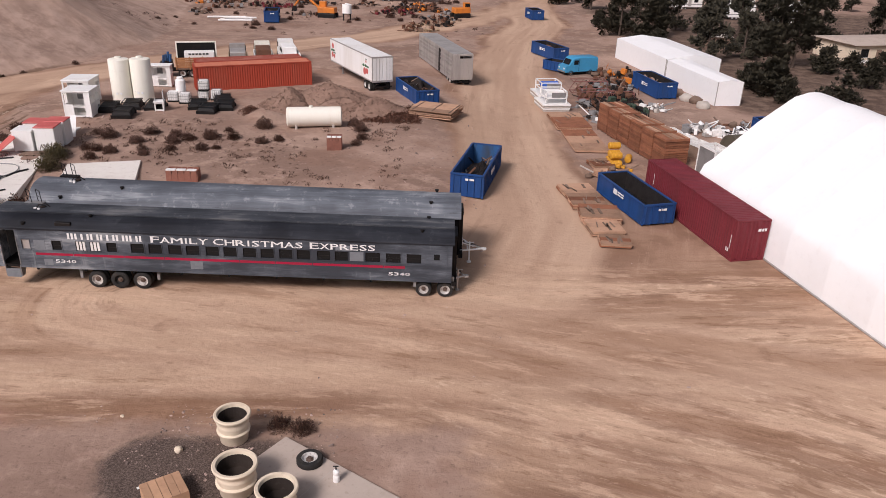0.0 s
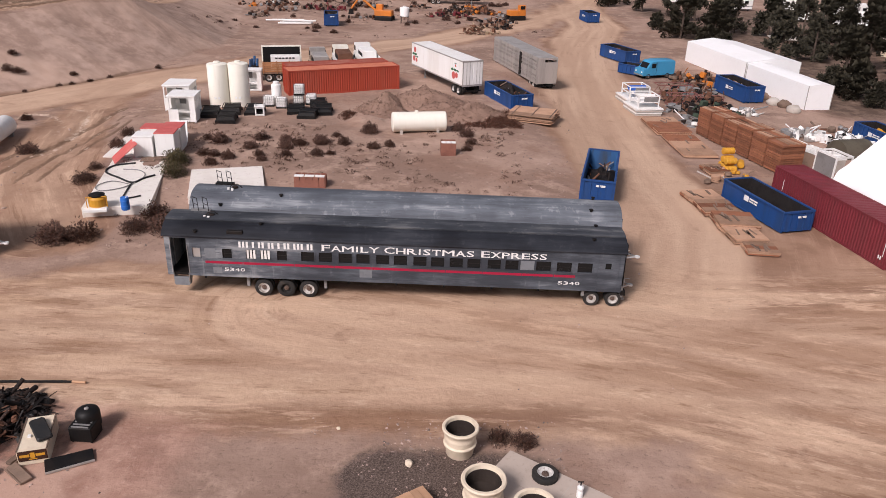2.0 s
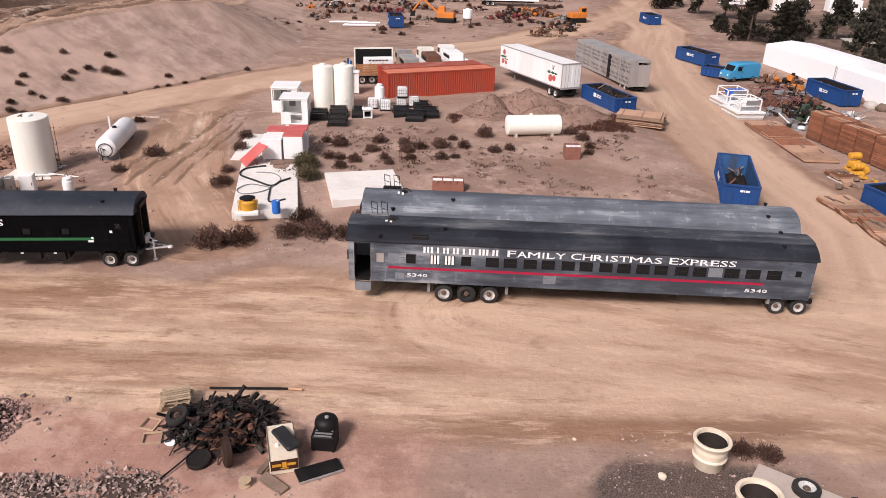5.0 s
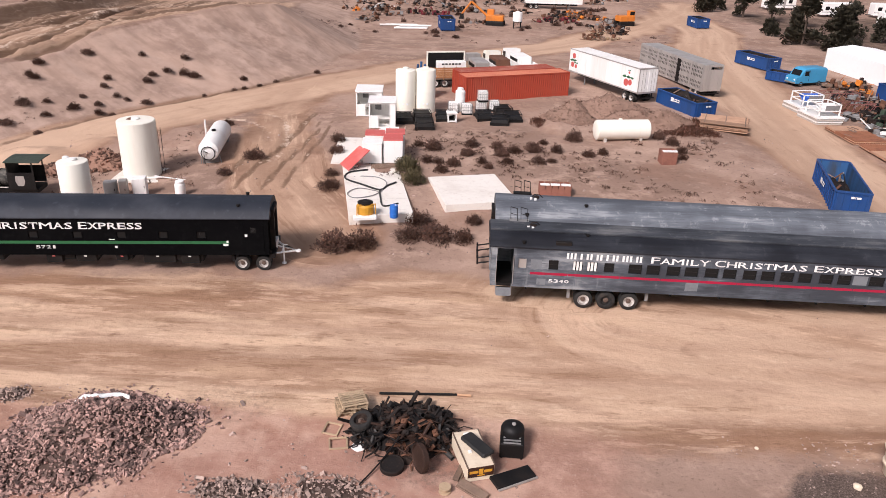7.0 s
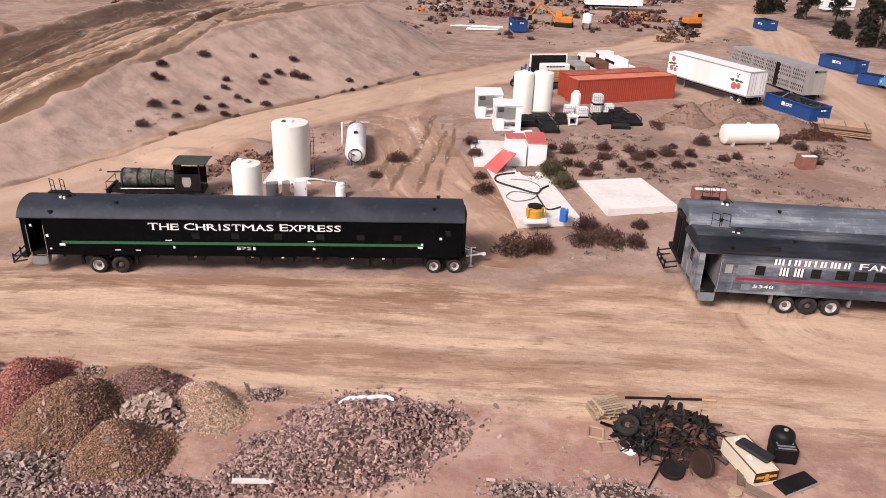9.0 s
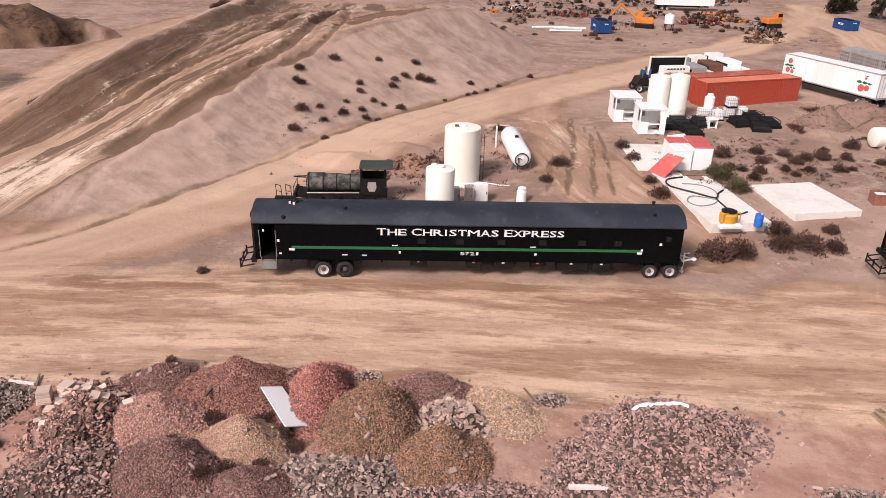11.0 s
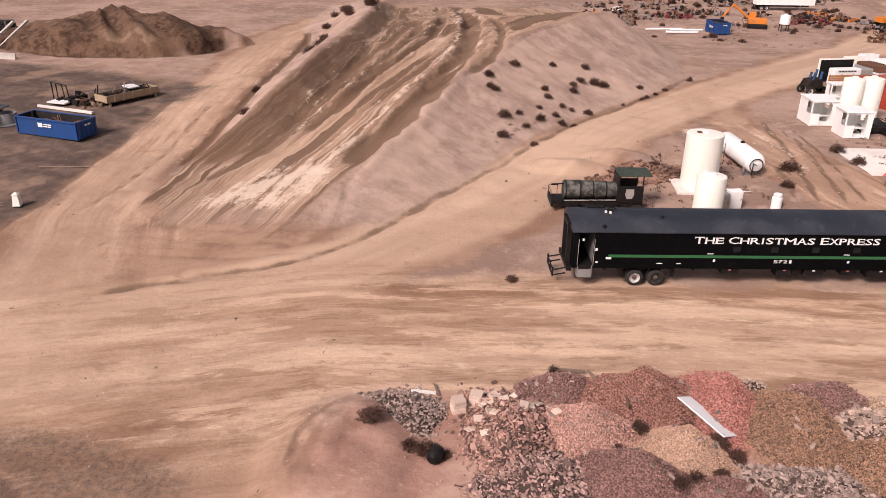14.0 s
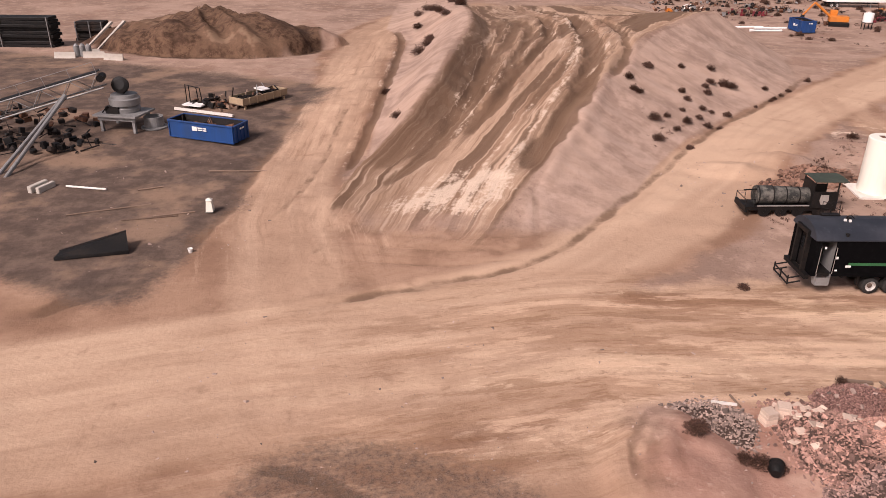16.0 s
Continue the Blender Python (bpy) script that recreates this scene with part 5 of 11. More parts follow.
BW = [(3.95, M_RIM, 0.53), (5.25, M_RUBBER, 0.53), (24.0, M_RIM, 0.47), (25.28, M_RIM, 0.47)]
BLACK_POSE = pose(-64.45, 39.83, 0.0, 0, 0, 5.7)
black, bfin = rail_car(BLACK_POSE, "glossy black passenger coach with green stripe and white lettering", 25.7, ROOF_LOW, M_BLACKCAR, M_BLACKROOF, "black", 0.0075, BW, "coaches")
bm = bmesh.new()
bx(bm, 2.15, -0.006, 2.02, 23.35, 0.0, 2.2)
bfin("stripe", bm, M_GREEN, "dark green stripe")
side_words(black, 0.0075, 7.2, 2.97, 1.75, 0.4, "THE")
side_words(black, 0.0075, 9.25, 2.97, 5.2, 0.4, "CHRISTMAS")
side_words(black, 0.0075, 14.8, 2.97, 3.6, 0.4, "EXPRESS")
side_words(black, 0.0075, 12.2, 1.72, 1.2, 0.2, "5721", "coach_number")
for xx, zz, w, h in ((2.0, 1.9, 0.32, 0.14), (8.1, 2.28, 0.36, 0.05), (8.5, 1.78, 0.12, 0.16), (16.4, 2.28, 0.36, 0.05), (16.7, 1.75, 0.14, 0.14), (23.0, 1.9, 0.3, 0.14), (23.2, 2.1, 0.12, 0.14), (24.3, 2.5, 0.16, 0.16), (0.5, 3.1, 0.12, 0.14), (1.32, 2.45, 0.14, 0.16), (1.4, 1.65, 0.14, 0.1), (5.1, 1.62, 0.35, 0.05), (6.3, 1.62, 0.3, 0.05)):
    bm = bmesh.new()
    bx(bm, xx, -0.02, zz, xx + w, 0.0, zz + h)
    bfin("marker_plate", bm, M_LETTER, "small white reflector plate")
for xx, w, d in ((13.6, 0.6, 0.4), (14.6, 0.95, 0.42), (17.2, 0.35, 0.35), (18.3, 2.3, 0.45), (21.4, 0.3, 0.5)):
    bm = bmesh.new()
    bx(bm, xx, 0.25, 1.28 - d, xx + w, 1.1, 1.28, None, 0.03)
    bfin("equipment_box", bm, M_BLACK, "black underfloor equipment box")


def coupler(car, x, d, mat, z, reach=1.0):
    """A drawbar at the end of a coach: A-frame, towing eye, jack, braces, chain and air hoses."""
    e = x + d * 1.3 * reach
    bm = bmesh.new()
    for y in (0.7, 2.35):
        tube(bm, (x, y, z), (e, 1.525, z - 0.2), 0.06, 6)
        tube(bm, (x, y * 0.5 + 0.76, z + 0.42), (x + d * 0.8 * reach, 1.525, z - 0.05), 0.04, 6)
    tube(bm, (x + d * 0.45 * reach, 1.0, z - 0.06), (x + d * 0.45 * reach, 2.05, z - 0.06), 0.05, 6)
    bx(bm, min(x, x + d * 0.18), 1.1, z + 0.2, max(x, x + d * 0.18), 1.95, z + 0.62)
    bar = part("drawbar", bm, mat, car, "bare metal drawbar")
    bm = bmesh.new()
    lathe(bm, [(0.06, -0.06), (0.15, -0.06), (0.17, 0.0), (0.15, 0.06), (0.06, 0.06)], 12, pose(e + d * 0.1, 1.525, z - 0.2), True)
    part("towing_eye", bm, mat, bar)
    bm = bmesh.new()
    xj = x + d * 0.55 * reach
    tube(bm, (xj, 1.1, 0.1), (xj, 1.1, z + 0.45), 0.055, 8)
    tube(bm, (xj, 1.1, 0.02), (xj, 1.1, 0.1), 0.14, 10)
    tube(bm, (xj, 1.1, z + 0.42), (xj + d * 0.28, 1.0, z + 0.46), 0.02, 6)
    part("jack", bm, mat, bar)
    for k in range(3):
        bm = bmesh.new()
        polyline(bm, [(x, 1.2 + 0.2 * k, z + 0.5), (x + d * 0.35 * reach, 1.25 + 0.18 * k, z + 0.12), (x + d * 0.75 * reach, 1.4 + 0.1 * k, z + 0.1), (e - d * 0.1, 1.5, z - 0.1)], 0.022)
        part("air_hose", bm, M_HOSE if k else M_ALU, bar)


def rear_rack(car, x):
    """Railing of black bars behind the coach."""
    for z in (0.62, 0.98):
        bm = bmesh.new()
        polyline(bm, [(x, 0.5, z + 0.1), (x - 0.8, 0.5, z - 0.05), (x - 0.8, 2.4, z - 0.05), (x, 2.4, z + 0.1)], 0.05, 8)
        part("rear_rail", bm, M_BLACK, car, "black bar rail at the coach end")
    for y in (0.5, 1.45, 2.4):
        bm = bmesh.new()
        tube(bm, (x - 0.8, y, 0.5), (x - 0.8, y, 1.12), 0.055, 6)
        part("rail_post", bm, M_BLACK, car)


coupler(grey, 25.95, 1, M_ALU, 0.95, 0.55)
coupler(rear_coach, 26.05, 1, M_WHITE, 1.0, 1.15)
rear_rack(rear_coach, -0.25)
coupler(black, 25.85, 1, M_WHITE, 0.9)
rear_rack(black, -0.25)
for x, w, h in ((12.6, 0.9, 0.5), (14.3, 1.2, 0.42), (16.6, 0.7, 0.36), (18.2, 1.9, 0.5), (20.4, 1.1, 0.55), (9.2, 1.0, 0.35)):
    bm = bmesh.new()
    bx(bm, x, 0.12, 1.3 - 0.0112 * x - h, x + w, 0.9, 1.3 - 0.0112 * x, None, 0.03)
    eb = part("equipment_box", bm, M_BLACK, black)
    bm = bmesh.new()
    bx(bm, x + w * 0.4, 0.1, 1.18 - 0.0112 * x, x + w * 0.4 + 0.16, 0.12, 1.26 - 0.0112 * x)
    part("marker_lamp", bm, M_WHITE if w > 1 else M_PLASTICRED, eb)


# ---- containers and bins ----
def container(m, label, mat, length=12.19, high=2.6, group="", top=None):
    c = thing("shipping_container", m, label, "shipping container", group)
    W = 2.44
    bm = bmesh.new()
    p = 0.14
    for x in (0, length - p):
        for y in (0, W - p):
            bx(bm, x, y, 0, x + p, y + p, high)
    for z in (0, high - 0.11):
        for y in (0, W - 0.1):
            bx(bm, p, y, z, length - p, y + 0.1, z + 0.11)
        for x in (0, length - 0.1):
            bx(bm, x, p, z, x + 0.1, W - p, z + 0.11)
    part("frame", bm, mat, c)
    for a, b in (((p, 0.035), (length - p, 0.035)), ((length - p, W - 0.035), (p, W - 0.035))):
        bm = bmesh.new()
        ribbed(bm, a, b, 0.1, high - 0.1, 0.27)
        part("side_panel", bm, mat, c)
    bm = bmesh.new()
    ribbed(bm, (length - 0.035, p), (length - 0.035, W - p), 0.1, high - 0.1, 0.27)
    part("end_panel", bm, mat, c)
    for y0, y1 in ((p, W / 2 - 0.01), (W / 2 + 0.01, W - p)):
        bm = bmesh.new()
        ribbed(bm, (0.035, y1), (0.035, y0), 0.12, high - 0.12, 0.36, 0.025)
        d = part("door", bm, mat, c)
        for k in (0.25, 0.75):
            bm = bmesh.new()
            yy = y0 + (y1 - y0) * k
            tube(bm, (-0.02, yy, 0.08), (-0.02, yy, high - 0.08), 0.02, 6)
            for z in (0.15, 1.1, high - 0.2):
                bx(bm, -0.03, yy - 0.06, z, 0.02, yy + 0.06, z + 0.08)
            part("lock_rod", bm, mat, d)
    bm = bmesh.new()
    n, rows = 44, []
    for k in range(n):
        x0, st = p + k * (length - 2 * p) / n, (length - 2 * p) / n
        for f_, z in ((0.0, -0.035), (0.12, -0.012), (0.5, -0.012), (0.62, -0.035)):
            rows.append((x0 + f_ * st, high + z))
    rows.append((length - p, high - 0.035))
    q = len(rows)
    hull(bm, [(x, 0.1, z) for x, z in rows] + [(x, W - 0.1, z) for x, z in rows], [(i, i + 1, q + i + 1, q + i) for i in range(q - 1)])
    part("roof_panel", bm, top or mat, c)
    bm = bmesh.new()
    bx(bm, p, 0.1, 0.06, length - p, W - 0.1, 0.1)
    part("floor", bm, M_BLACK, c)
    return c


mar = container(pose(18.92, 44.6, 0.02, 0, 0, 101.0) @ pose(0, -2.44, 0), "maroon corrugated shipping container beside the white hall", M_MAROON, 12.95, 2.92)
bars((0.22, 0.14, 0.14), 0.2, 0.06, M_LETTER, mar, pose(-0.03, 0.85, 2.1, 90, 0, -90) @ pose(-0.0, 0, 0), "stencil_bar")
bars((0.05,), 1.0, 0.05, M_LETTER, mar, pose(0.4, 2.455, 0.8, 90, 0, 180), "stencil_bar")
bars((0.1, 0.1), 0.25, 0.08, M_LETTER, mar, pose(0.75, 2.455, 0.55, 90, 0, 180), "stencil_bar")
bars((0.05,), 0.9, 0.05, M_LETTER, mar, pose(11.6, 2.455, 1.3, 90, 0, 180), "stencil_bar")
ora = container(pose(-26.8, 83.86, 1.0, 0, 0, 23.0), "faded orange corrugated shipping container on bare dirt", M_ORANGE, 13.05, 2.75, "orange containers", M_ORANGETOP)
orb = container(pose(-27.4, 86.5, 1.0, 0, 0, 23.0), "faded orange shipping container parked behind another one", M_ORANGE, 12.19, 2.75, "orange containers", M_RUSTTOP)


def roll_off_bin(m, label, length, high=1.75, plain=False, wide=2.45, lining=None):
    """A ribbed steel roll-off bin with an open top."""
    b = thing("roll_off_bin", m, label, "dumpster", "blue roll-off bins")
    t, fl = 0.07, 0.22
    names = (("side_wall", (0, 0, length, t)), ("side_wall", (0, wide - t, length, wide)), ("end_wall", (0, t, t, wide - t)), ("end_gate", (length - t, t, length, wide - t)))
    for nm, (x0, y0, x1, y1) in names:
        bm = bmesh.new()
        bx(bm, x0, y0, fl - 0.06, x1, y1, high)
        part(nm, bm, M_BLUE, b)
    n = 1 if plain else int(length / 0.62)
    for y, s in ((0, -1), (wide, 1)):
        for k in range(n + 1):
            bm = bmesh.new()
            x = k * (length - 0.1) / n
            bx(bm, x, min(y, y + s * 0.09), fl, x + 0.1, max(y, y + s * 0.09), high - 0.06)
            part("rib", bm, M_BLUE, b)
        bm = bmesh.new()
        bx(bm, -0.05, min(y - s * t, y + s * 0.1), high - 0.06, length + 0.05, max(y - s * t, y + s * 0.1), high + 0.07, None, 0.02)
        bx(bm, -0.02, min(y - s * t, y + s * 0.06), fl - 0.1, length + 0.02, max(y - s * t, y + s * 0.06), fl + 0.02)
        part("top_rail", bm, M_BLUE, b)
    for x, s in ((0, -1), (length, 1)):
        bm = bmesh.new()
        bx(bm, min(x - s * t, x + s * 0.1), 0, high - 0.06, max(x - s * t, x + s * 0.1), wide, high + 0.07)
        part("top_rail", bm, M_BLUE, b)
        for k in range(5):
            bm = bmesh.new()
            y = 0.1 + k * (wide - 0.3) / 4
            bx(bm, min(x, x + s * 0.08), y, fl, max(x, x + s * 0.08), y + 0.1, high - 0.06)
            part("rib", bm, M_BLUE, b)
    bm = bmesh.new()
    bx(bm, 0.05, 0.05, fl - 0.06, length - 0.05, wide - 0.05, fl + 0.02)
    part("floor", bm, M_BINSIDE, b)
    # inside faces, near black unless another lining is given
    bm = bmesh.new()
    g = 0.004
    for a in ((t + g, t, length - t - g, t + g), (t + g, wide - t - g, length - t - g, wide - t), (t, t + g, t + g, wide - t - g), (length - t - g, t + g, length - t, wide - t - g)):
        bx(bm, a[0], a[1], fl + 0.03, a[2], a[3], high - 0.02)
    part("lining", bm, lining or M_BINSIDE, b, "inner faces of the bin")
    bm = bmesh.new()
    for y in (0.55, wide - 0.75):
        bx(bm, 0.1, y, 0.06, length - 0.1, y + 0.2, fl - 0.06)
    part("skid", bm, M_BLUE, b)
    for x in (0.5, length - 0.5):
        for y in (0.3, wide - 0.3):
            bm = bmesh.new()
            tube(bm, (x, y - 0.1, 0.14), (x, y + 0.1, 0.14), 0.14, 10)
            part("roller", bm, M_BLACK, b)
    # pale panel and lines of unreadable lettering
    if length > 4:
        for y, rz, x in ((-0.012, 0, length * 0.38), (wide + 0.012, 180, length * 0.62)):
            bars((0.55,), 0.42, 0, M_LETTER, b, pose(x, y - (0.09 if rz == 0 else -0.09), 1.0, 90, 0, rz), "sign_panel")
            for k in range(2):
                bars((0.5, 0.4), 0.12, 0.06, M_LETTER, b, pose(x + (0.65 if rz == 0 else -0.65), y - (0.09 if rz == 0 else -0.09), 1.05 + 0.2 * k, 90, 0, rz), "sign_bar")
    bars((0.22, 0.05, 0.3), 0.16, 0.06, M_LETTER, b, pose(length + 0.092, wide * 0.4, high - 0.45, 90, 0, 90), "sign_bar")
    bars((0.22, 0.05, 0.3), 0.16, 0.06, M_LETTER, b, pose(-0.092, wide * 0.55, high - 0.45, 90, 0, -90), "sign_bar")
    return b


# ---- white fabric hall ----
def fabric_hall(m, label, length, half, side, ridge, bays):
    h = thing("fabric_hall", m, label, "tent")
    prof = [(0, 0), (0.0, side * 0.72), (0.35, side * 0.95), (1.0, side + 0.25), (half * 0.5, (side + ridge) / 2 + 0.45), (half - 1.6, ridge - 0.35), (half - 0.5, ridge - 0.04), (half, ridge)]
    full = prof + [(2 * half - y, z) for y, z in reversed(prof[:-1])]
    n = len(full)
    for k in range(bays):
        bm = bmesh.new()
        rows = []
        for j in range(5):
            x = length * (k + j / 4) / bays
            sag = 0.07 * math.sin(math.pi * j / 4)
            rows += [(x, y + (sag if y < half else -sag) * (1 if z < ridge * 0.9 else 0), z - (sag if z > side else 0)) for y, z in full]
        hull(bm, rows, [(j * n + i, j * n + i + 1, (j + 1) * n + i + 1, (j + 1) * n + i) for j in range(4) for i in range(n - 1)])
        smooth(part("fabric_panel", bm, M_FABRIC, h), 60)
    for x in (0.02, length - 0.02):
        bm = bmesh.new()
        hull(bm, [(x, y, z) for y, z in full], [tuple(range(n))])
        part("gable", bm, M_FABRIC, h)
    bm = bmesh.new()
    for y in (-0.06, 2 * half + 0.06):
        tube(bm, (0, y, 0.06), (length, y, 0.06), 0.06, 6)
    part("base_rail", bm, M_ALU, h)
    return h


fabric_hall(pose(25.5, 24.4, 0, 0, 0, 101.1) @ pose(0, -17.0, 0), "large white fabric storage hall with curved eaves", 30.7, 8.5, 3.7, 8.95, 8)


# ---- bins in the lot ----
def heap_mesh(lx, ly, h, seed, n=18):
    """A lumpy heap over a rectangle, its rim at 0."""
    bm = bmesh.new()
    rnd = random.Random(seed)
    v = []
    for j in range(n + 1):
        for i in range(n + 1):
            u, w = i / n, j / n
            e = min(1, 6 * min(u, 1 - u, w, 1 - w))
            v.append((lx * u, ly * w, h * e * (0.55 + 0.5 * noise.noise((u * 4 + seed, w * 4, seed))) + 0.1 * h * e * rnd.random()))
    hull(bm, v, [(j * (n + 1) + i, j * (n + 1) + i + 1, (j + 1) * (n + 1) + i + 1, (j + 1) * (n + 1) + i) for j in range(n) for i in range(n)])
    return bm


def bin_load(name, m, label, lx, ly, h, mat, seed, extra=0):
    """What lies in a bin."""
    ld = thing(name, m, label, "scrap")
    part("fill", heap_mesh(lx, ly, h, seed), mat, ld)
    rnd = random.Random(seed)
    for k in range(extra):
        bm = bmesh.new()
        a = Vector((rnd.uniform(0.4, lx - 0.4), rnd.uniform(0.3, ly - 0.3), h * rnd.uniform(0.4, 0.7)))
        d = Vector((rnd.uniform(-1, 1), rnd.uniform(-0.6, 0.6), rnd.uniform(0, 0.5))).normalized() * rnd.uniform(0.5, 1.3)
        e = a + d
        e.x, e.y = min(max(e.x, 0.1), lx - 0.1), min(max(e.y, 0.1), ly - 0.1)
        tube(bm, a, e, rnd.uniform(0.03, 0.1), 6)
        part("bar", bm, rnd.choice((M_RUST, M_SCRAP, M_GRAY, M_OLDWOOD)), ld)
    return ld


M_BLUEIN = paint("worn_blue_inside", (0.03, 0.10, 0.24), (0.05, 0.05, 0.05), 0.7, 0, 4, 0.7, 0.7, 0.2, True)


def placed_bin(x, y, yaw, label, length, high=1.75, load=None, seed=1, wide=2.45, lining=None, plain=False):
    m = on_ground(x, y, yaw)
    roll_off_bin(m, label, length, high, plain, wide, lining)
    if load:
        lab, h, mat, extra = load
        bin_load("bin_load", m @ pose(0.08, 0.08, 0.245), lab, length - 0.16, wide - 0.16, h, mat, seed, extra)


placed_bin(3.0, 54.0, 75.5, "tall blue open-top bin with scrap standing on the dirt road", 8.2, 1.95, ("dark twisted scrap metal in a blue bin", 0.9, M_SCRAP, 14), 3, 2.45, M_BLUEIN)
placed_bin(16.9, 50.9, 104.5, "long blue open-top bin with a black inside beside the maroon container", 7.3, 1.65, ("black rubber debris in a blue bin", 0.4, M_BLACK, 4), 5, 2.5, None, True)
placed_bin(0.0, 81.5, 110, "blue roll-off bin loaded with black scrap behind a trailer", 7.2, 1.7, ("tangled black scrap in a blue bin", 1.9, M_SCRAP, 10), 7, 2.5, None, True)
placed_bin(20.0, 115.0, 112, "blue roll-off bin holding a rusty ring beside a road", 6.8, 1.8, ("rusty rings and drums in a blue bin", 1.5, M_RUST, 6), 9, 2.45, None, True)
placed_bin(15.2, 107.6, -43, "small blue bin standing in front of a larger one", 3.2, 1.3, None, 1, 2.2)
placed_bin(29.2, 91.0, 101, "blue roll-off bin with timber scraps near the white tents", 7.0, 2.0, ("broken timber and cardboard in a blue bin", 1.8, M_OLDWOOD, 8), 11, 2.45, None, True)
placed_bin(22.3, 157.8, 100, "empty blue bin standing alone on the far road", 4.6, 1.9)
placed_bin(-28.4, 142.5, 97, "blue bin with posts standing by white pipes", 5.2, 2.1, ("scrap posts in a blue bin", 1.9, M_SCRAP, 6), 13)
placed_bin(36.2, 70.8, 100, "blue bin with yellow pipes beside white bags", 6.0, 1.8, ("yellow pipes in a blue bin", 1.5, M_YELLOW, 10), 15)
placed_bin(-115.6, 66.2, -15.2, "dark blue roll-off bin with rusty scrap in the side yard", 7.3, 1.75, ("rust-brown scrap metal in a blue bin", 1.4, M_RUST, 14), 17, 2.45, None, True)


# ---- road trailers ----
def berry_mark(parent, x, z, s, flip, m):
    """A plain red and green shape on the trailer's side."""
    bm = bmesh.new()
    lathe(bm, [(s, 0), (s, 0.01)], 14, pose(x, -0.004, z, 90))
    part("red_shape", bm, M_PLASTICRED, parent).matrix_local = m
    for k in (-1, 1):
        bm = bmesh.new()
        pts = [(0, 0), (0.5, 0.45), (1.1, 0.3), (1.7, 0.05), (1.1, -0.3), (0.5, -0.3)]
        v = [(x + k * p[0] * s * 1.1, -0.012, z + flip * (s * 1.5 + p[1] * s)) for p in pts] + [(x + k * p[0] * s * 1.1, -0.002, z + flip * (s * 1.5 + p[1] * s)) for p in pts]
        n = len(pts)
        hull(bm, v, [tuple(range(n)), tuple(range(2 * n - 1, n - 1, -1))] + [(i, (i + 1) % n, n + (i + 1) % n, n + i) for i in range(n)])
        part("green_shape", bm, M_GREEN, parent).matrix_local = m


def trailer_gear(t, length, wide, axles, floor):
    for xx in axles:
        for yy in (0.2, 0.52, wide - 0.52, wide - 0.2):
            wheel(t, xx, yy, 0.5, 0.27, M_RIM if yy in (0.2, wide - 0.2) else M_RIMRUST, -1 if yy < 1.2 else 1)
        bm = bmesh.new()
        tube(bm, (xx, 0.2, 0.5), (xx, wide - 0.2, 0.5), 0.07, 8)
        part("axle", bm, M_BLACK, t)
    bm = bmesh.new()
    for yy in (0.75, wide - 0.9):
        bx(bm, 0.2, yy, floor - 0.42, length - 1.0, yy + 0.15, floor)
    bx(bm, 0.02, 0.1, 0.5, 0.14, wide - 0.1, 0.62)
    for yy in (0.4, wide - 0.5):
        bx(bm, 0.02, yy, 0.5, 0.14, yy + 0.1, floor)
    part("underframe", bm, M_BLACK, t)
    for yy in (0.5, wide - 0.6):
        bm = bmesh.new()
        bx(bm, length - 3.0, yy, 0.0, length - 2.85, yy + 0.12, floor)
        bx(bm, length - 3.1, yy - 0.08, 0.0, length - 2.75, yy + 0.2, 0.04)
        part("landing_leg", bm, M_GRAY, t)


def box_trailer(m, label, length):
    t = thing("box_trailer", m, label, "trailer")
    W, fl, top = 2.6, 1.25, 4.0
    bm = bmesh.new()
    bx(bm, 0.06, 0.0, fl, length, W, top - 0.05, None, 0.06)
    part("box", bm, M_WHITE, t)
    for y in (0.02, W / 2 + 0.01):
        bm = bmesh.new()
        bx(bm, 0.0, y + 0.06, fl + 0.08, 0.06, y + W / 2 - 0.1, top - 0.18)
        d = part("rear_door", bm, M_WHITE, t)
        for k in (0.4, 0.8):
            bm = bmesh.new()
            tube(bm, (-0.03, y + k, fl), (-0.03, y + k, top - 0.15), 0.018, 6)
            part("lock_rod", bm, M_ALU, d)
    bm = bmesh.new()
    for a in ((0, 0, W, 0.05), ):
        bx(bm, -0.01, 0, fl - 0.14, 0.07, W, fl + 0.05)
        bx(bm, -0.01, 0, top - 0.16, 0.07, W, top)
        bx(bm, -0.01, 0, fl, 0.07, 0.06, top)
        bx(bm, -0.01, W - 0.06, fl, 0.07, W, top)
    part("rear_frame", bm, M_ALU, t)
    bm = bmesh.new()
    for y in (-0.012, W - 0.03):
        bx(bm, 0.07, y, top - 0.14, length, y + 0.042, top - 0.02)
        bx(bm, 0.07, y, fl - 0.08, length, y + 0.042, fl + 0.06)
    part("side_rail", bm, M_ALU, t)
    trailer_gear(t, length, W, (1.1, 2.3), fl)
    return t


YAW_T = 116.6
tr = box_trailer(on_ground(-5.2, 87.0, YAW_T), "white box trailer with red and green berry decals parked on dirt", 13.7)
for x, z, s, f in ((11.5, 2.05, 0.42, 1), (12.2, 2.15, 0.34, 1), (11.9, 3.2, 0.16, 1), (1.0, 3.2, 0.34, -1), (0.8, 2.1, 0.34, 1), (1.5, 2.0, 0.26, 1)):
    berry_mark(tr, x, z, s, f, pose(13.7, 2.6, 0, 0, 0, 180))


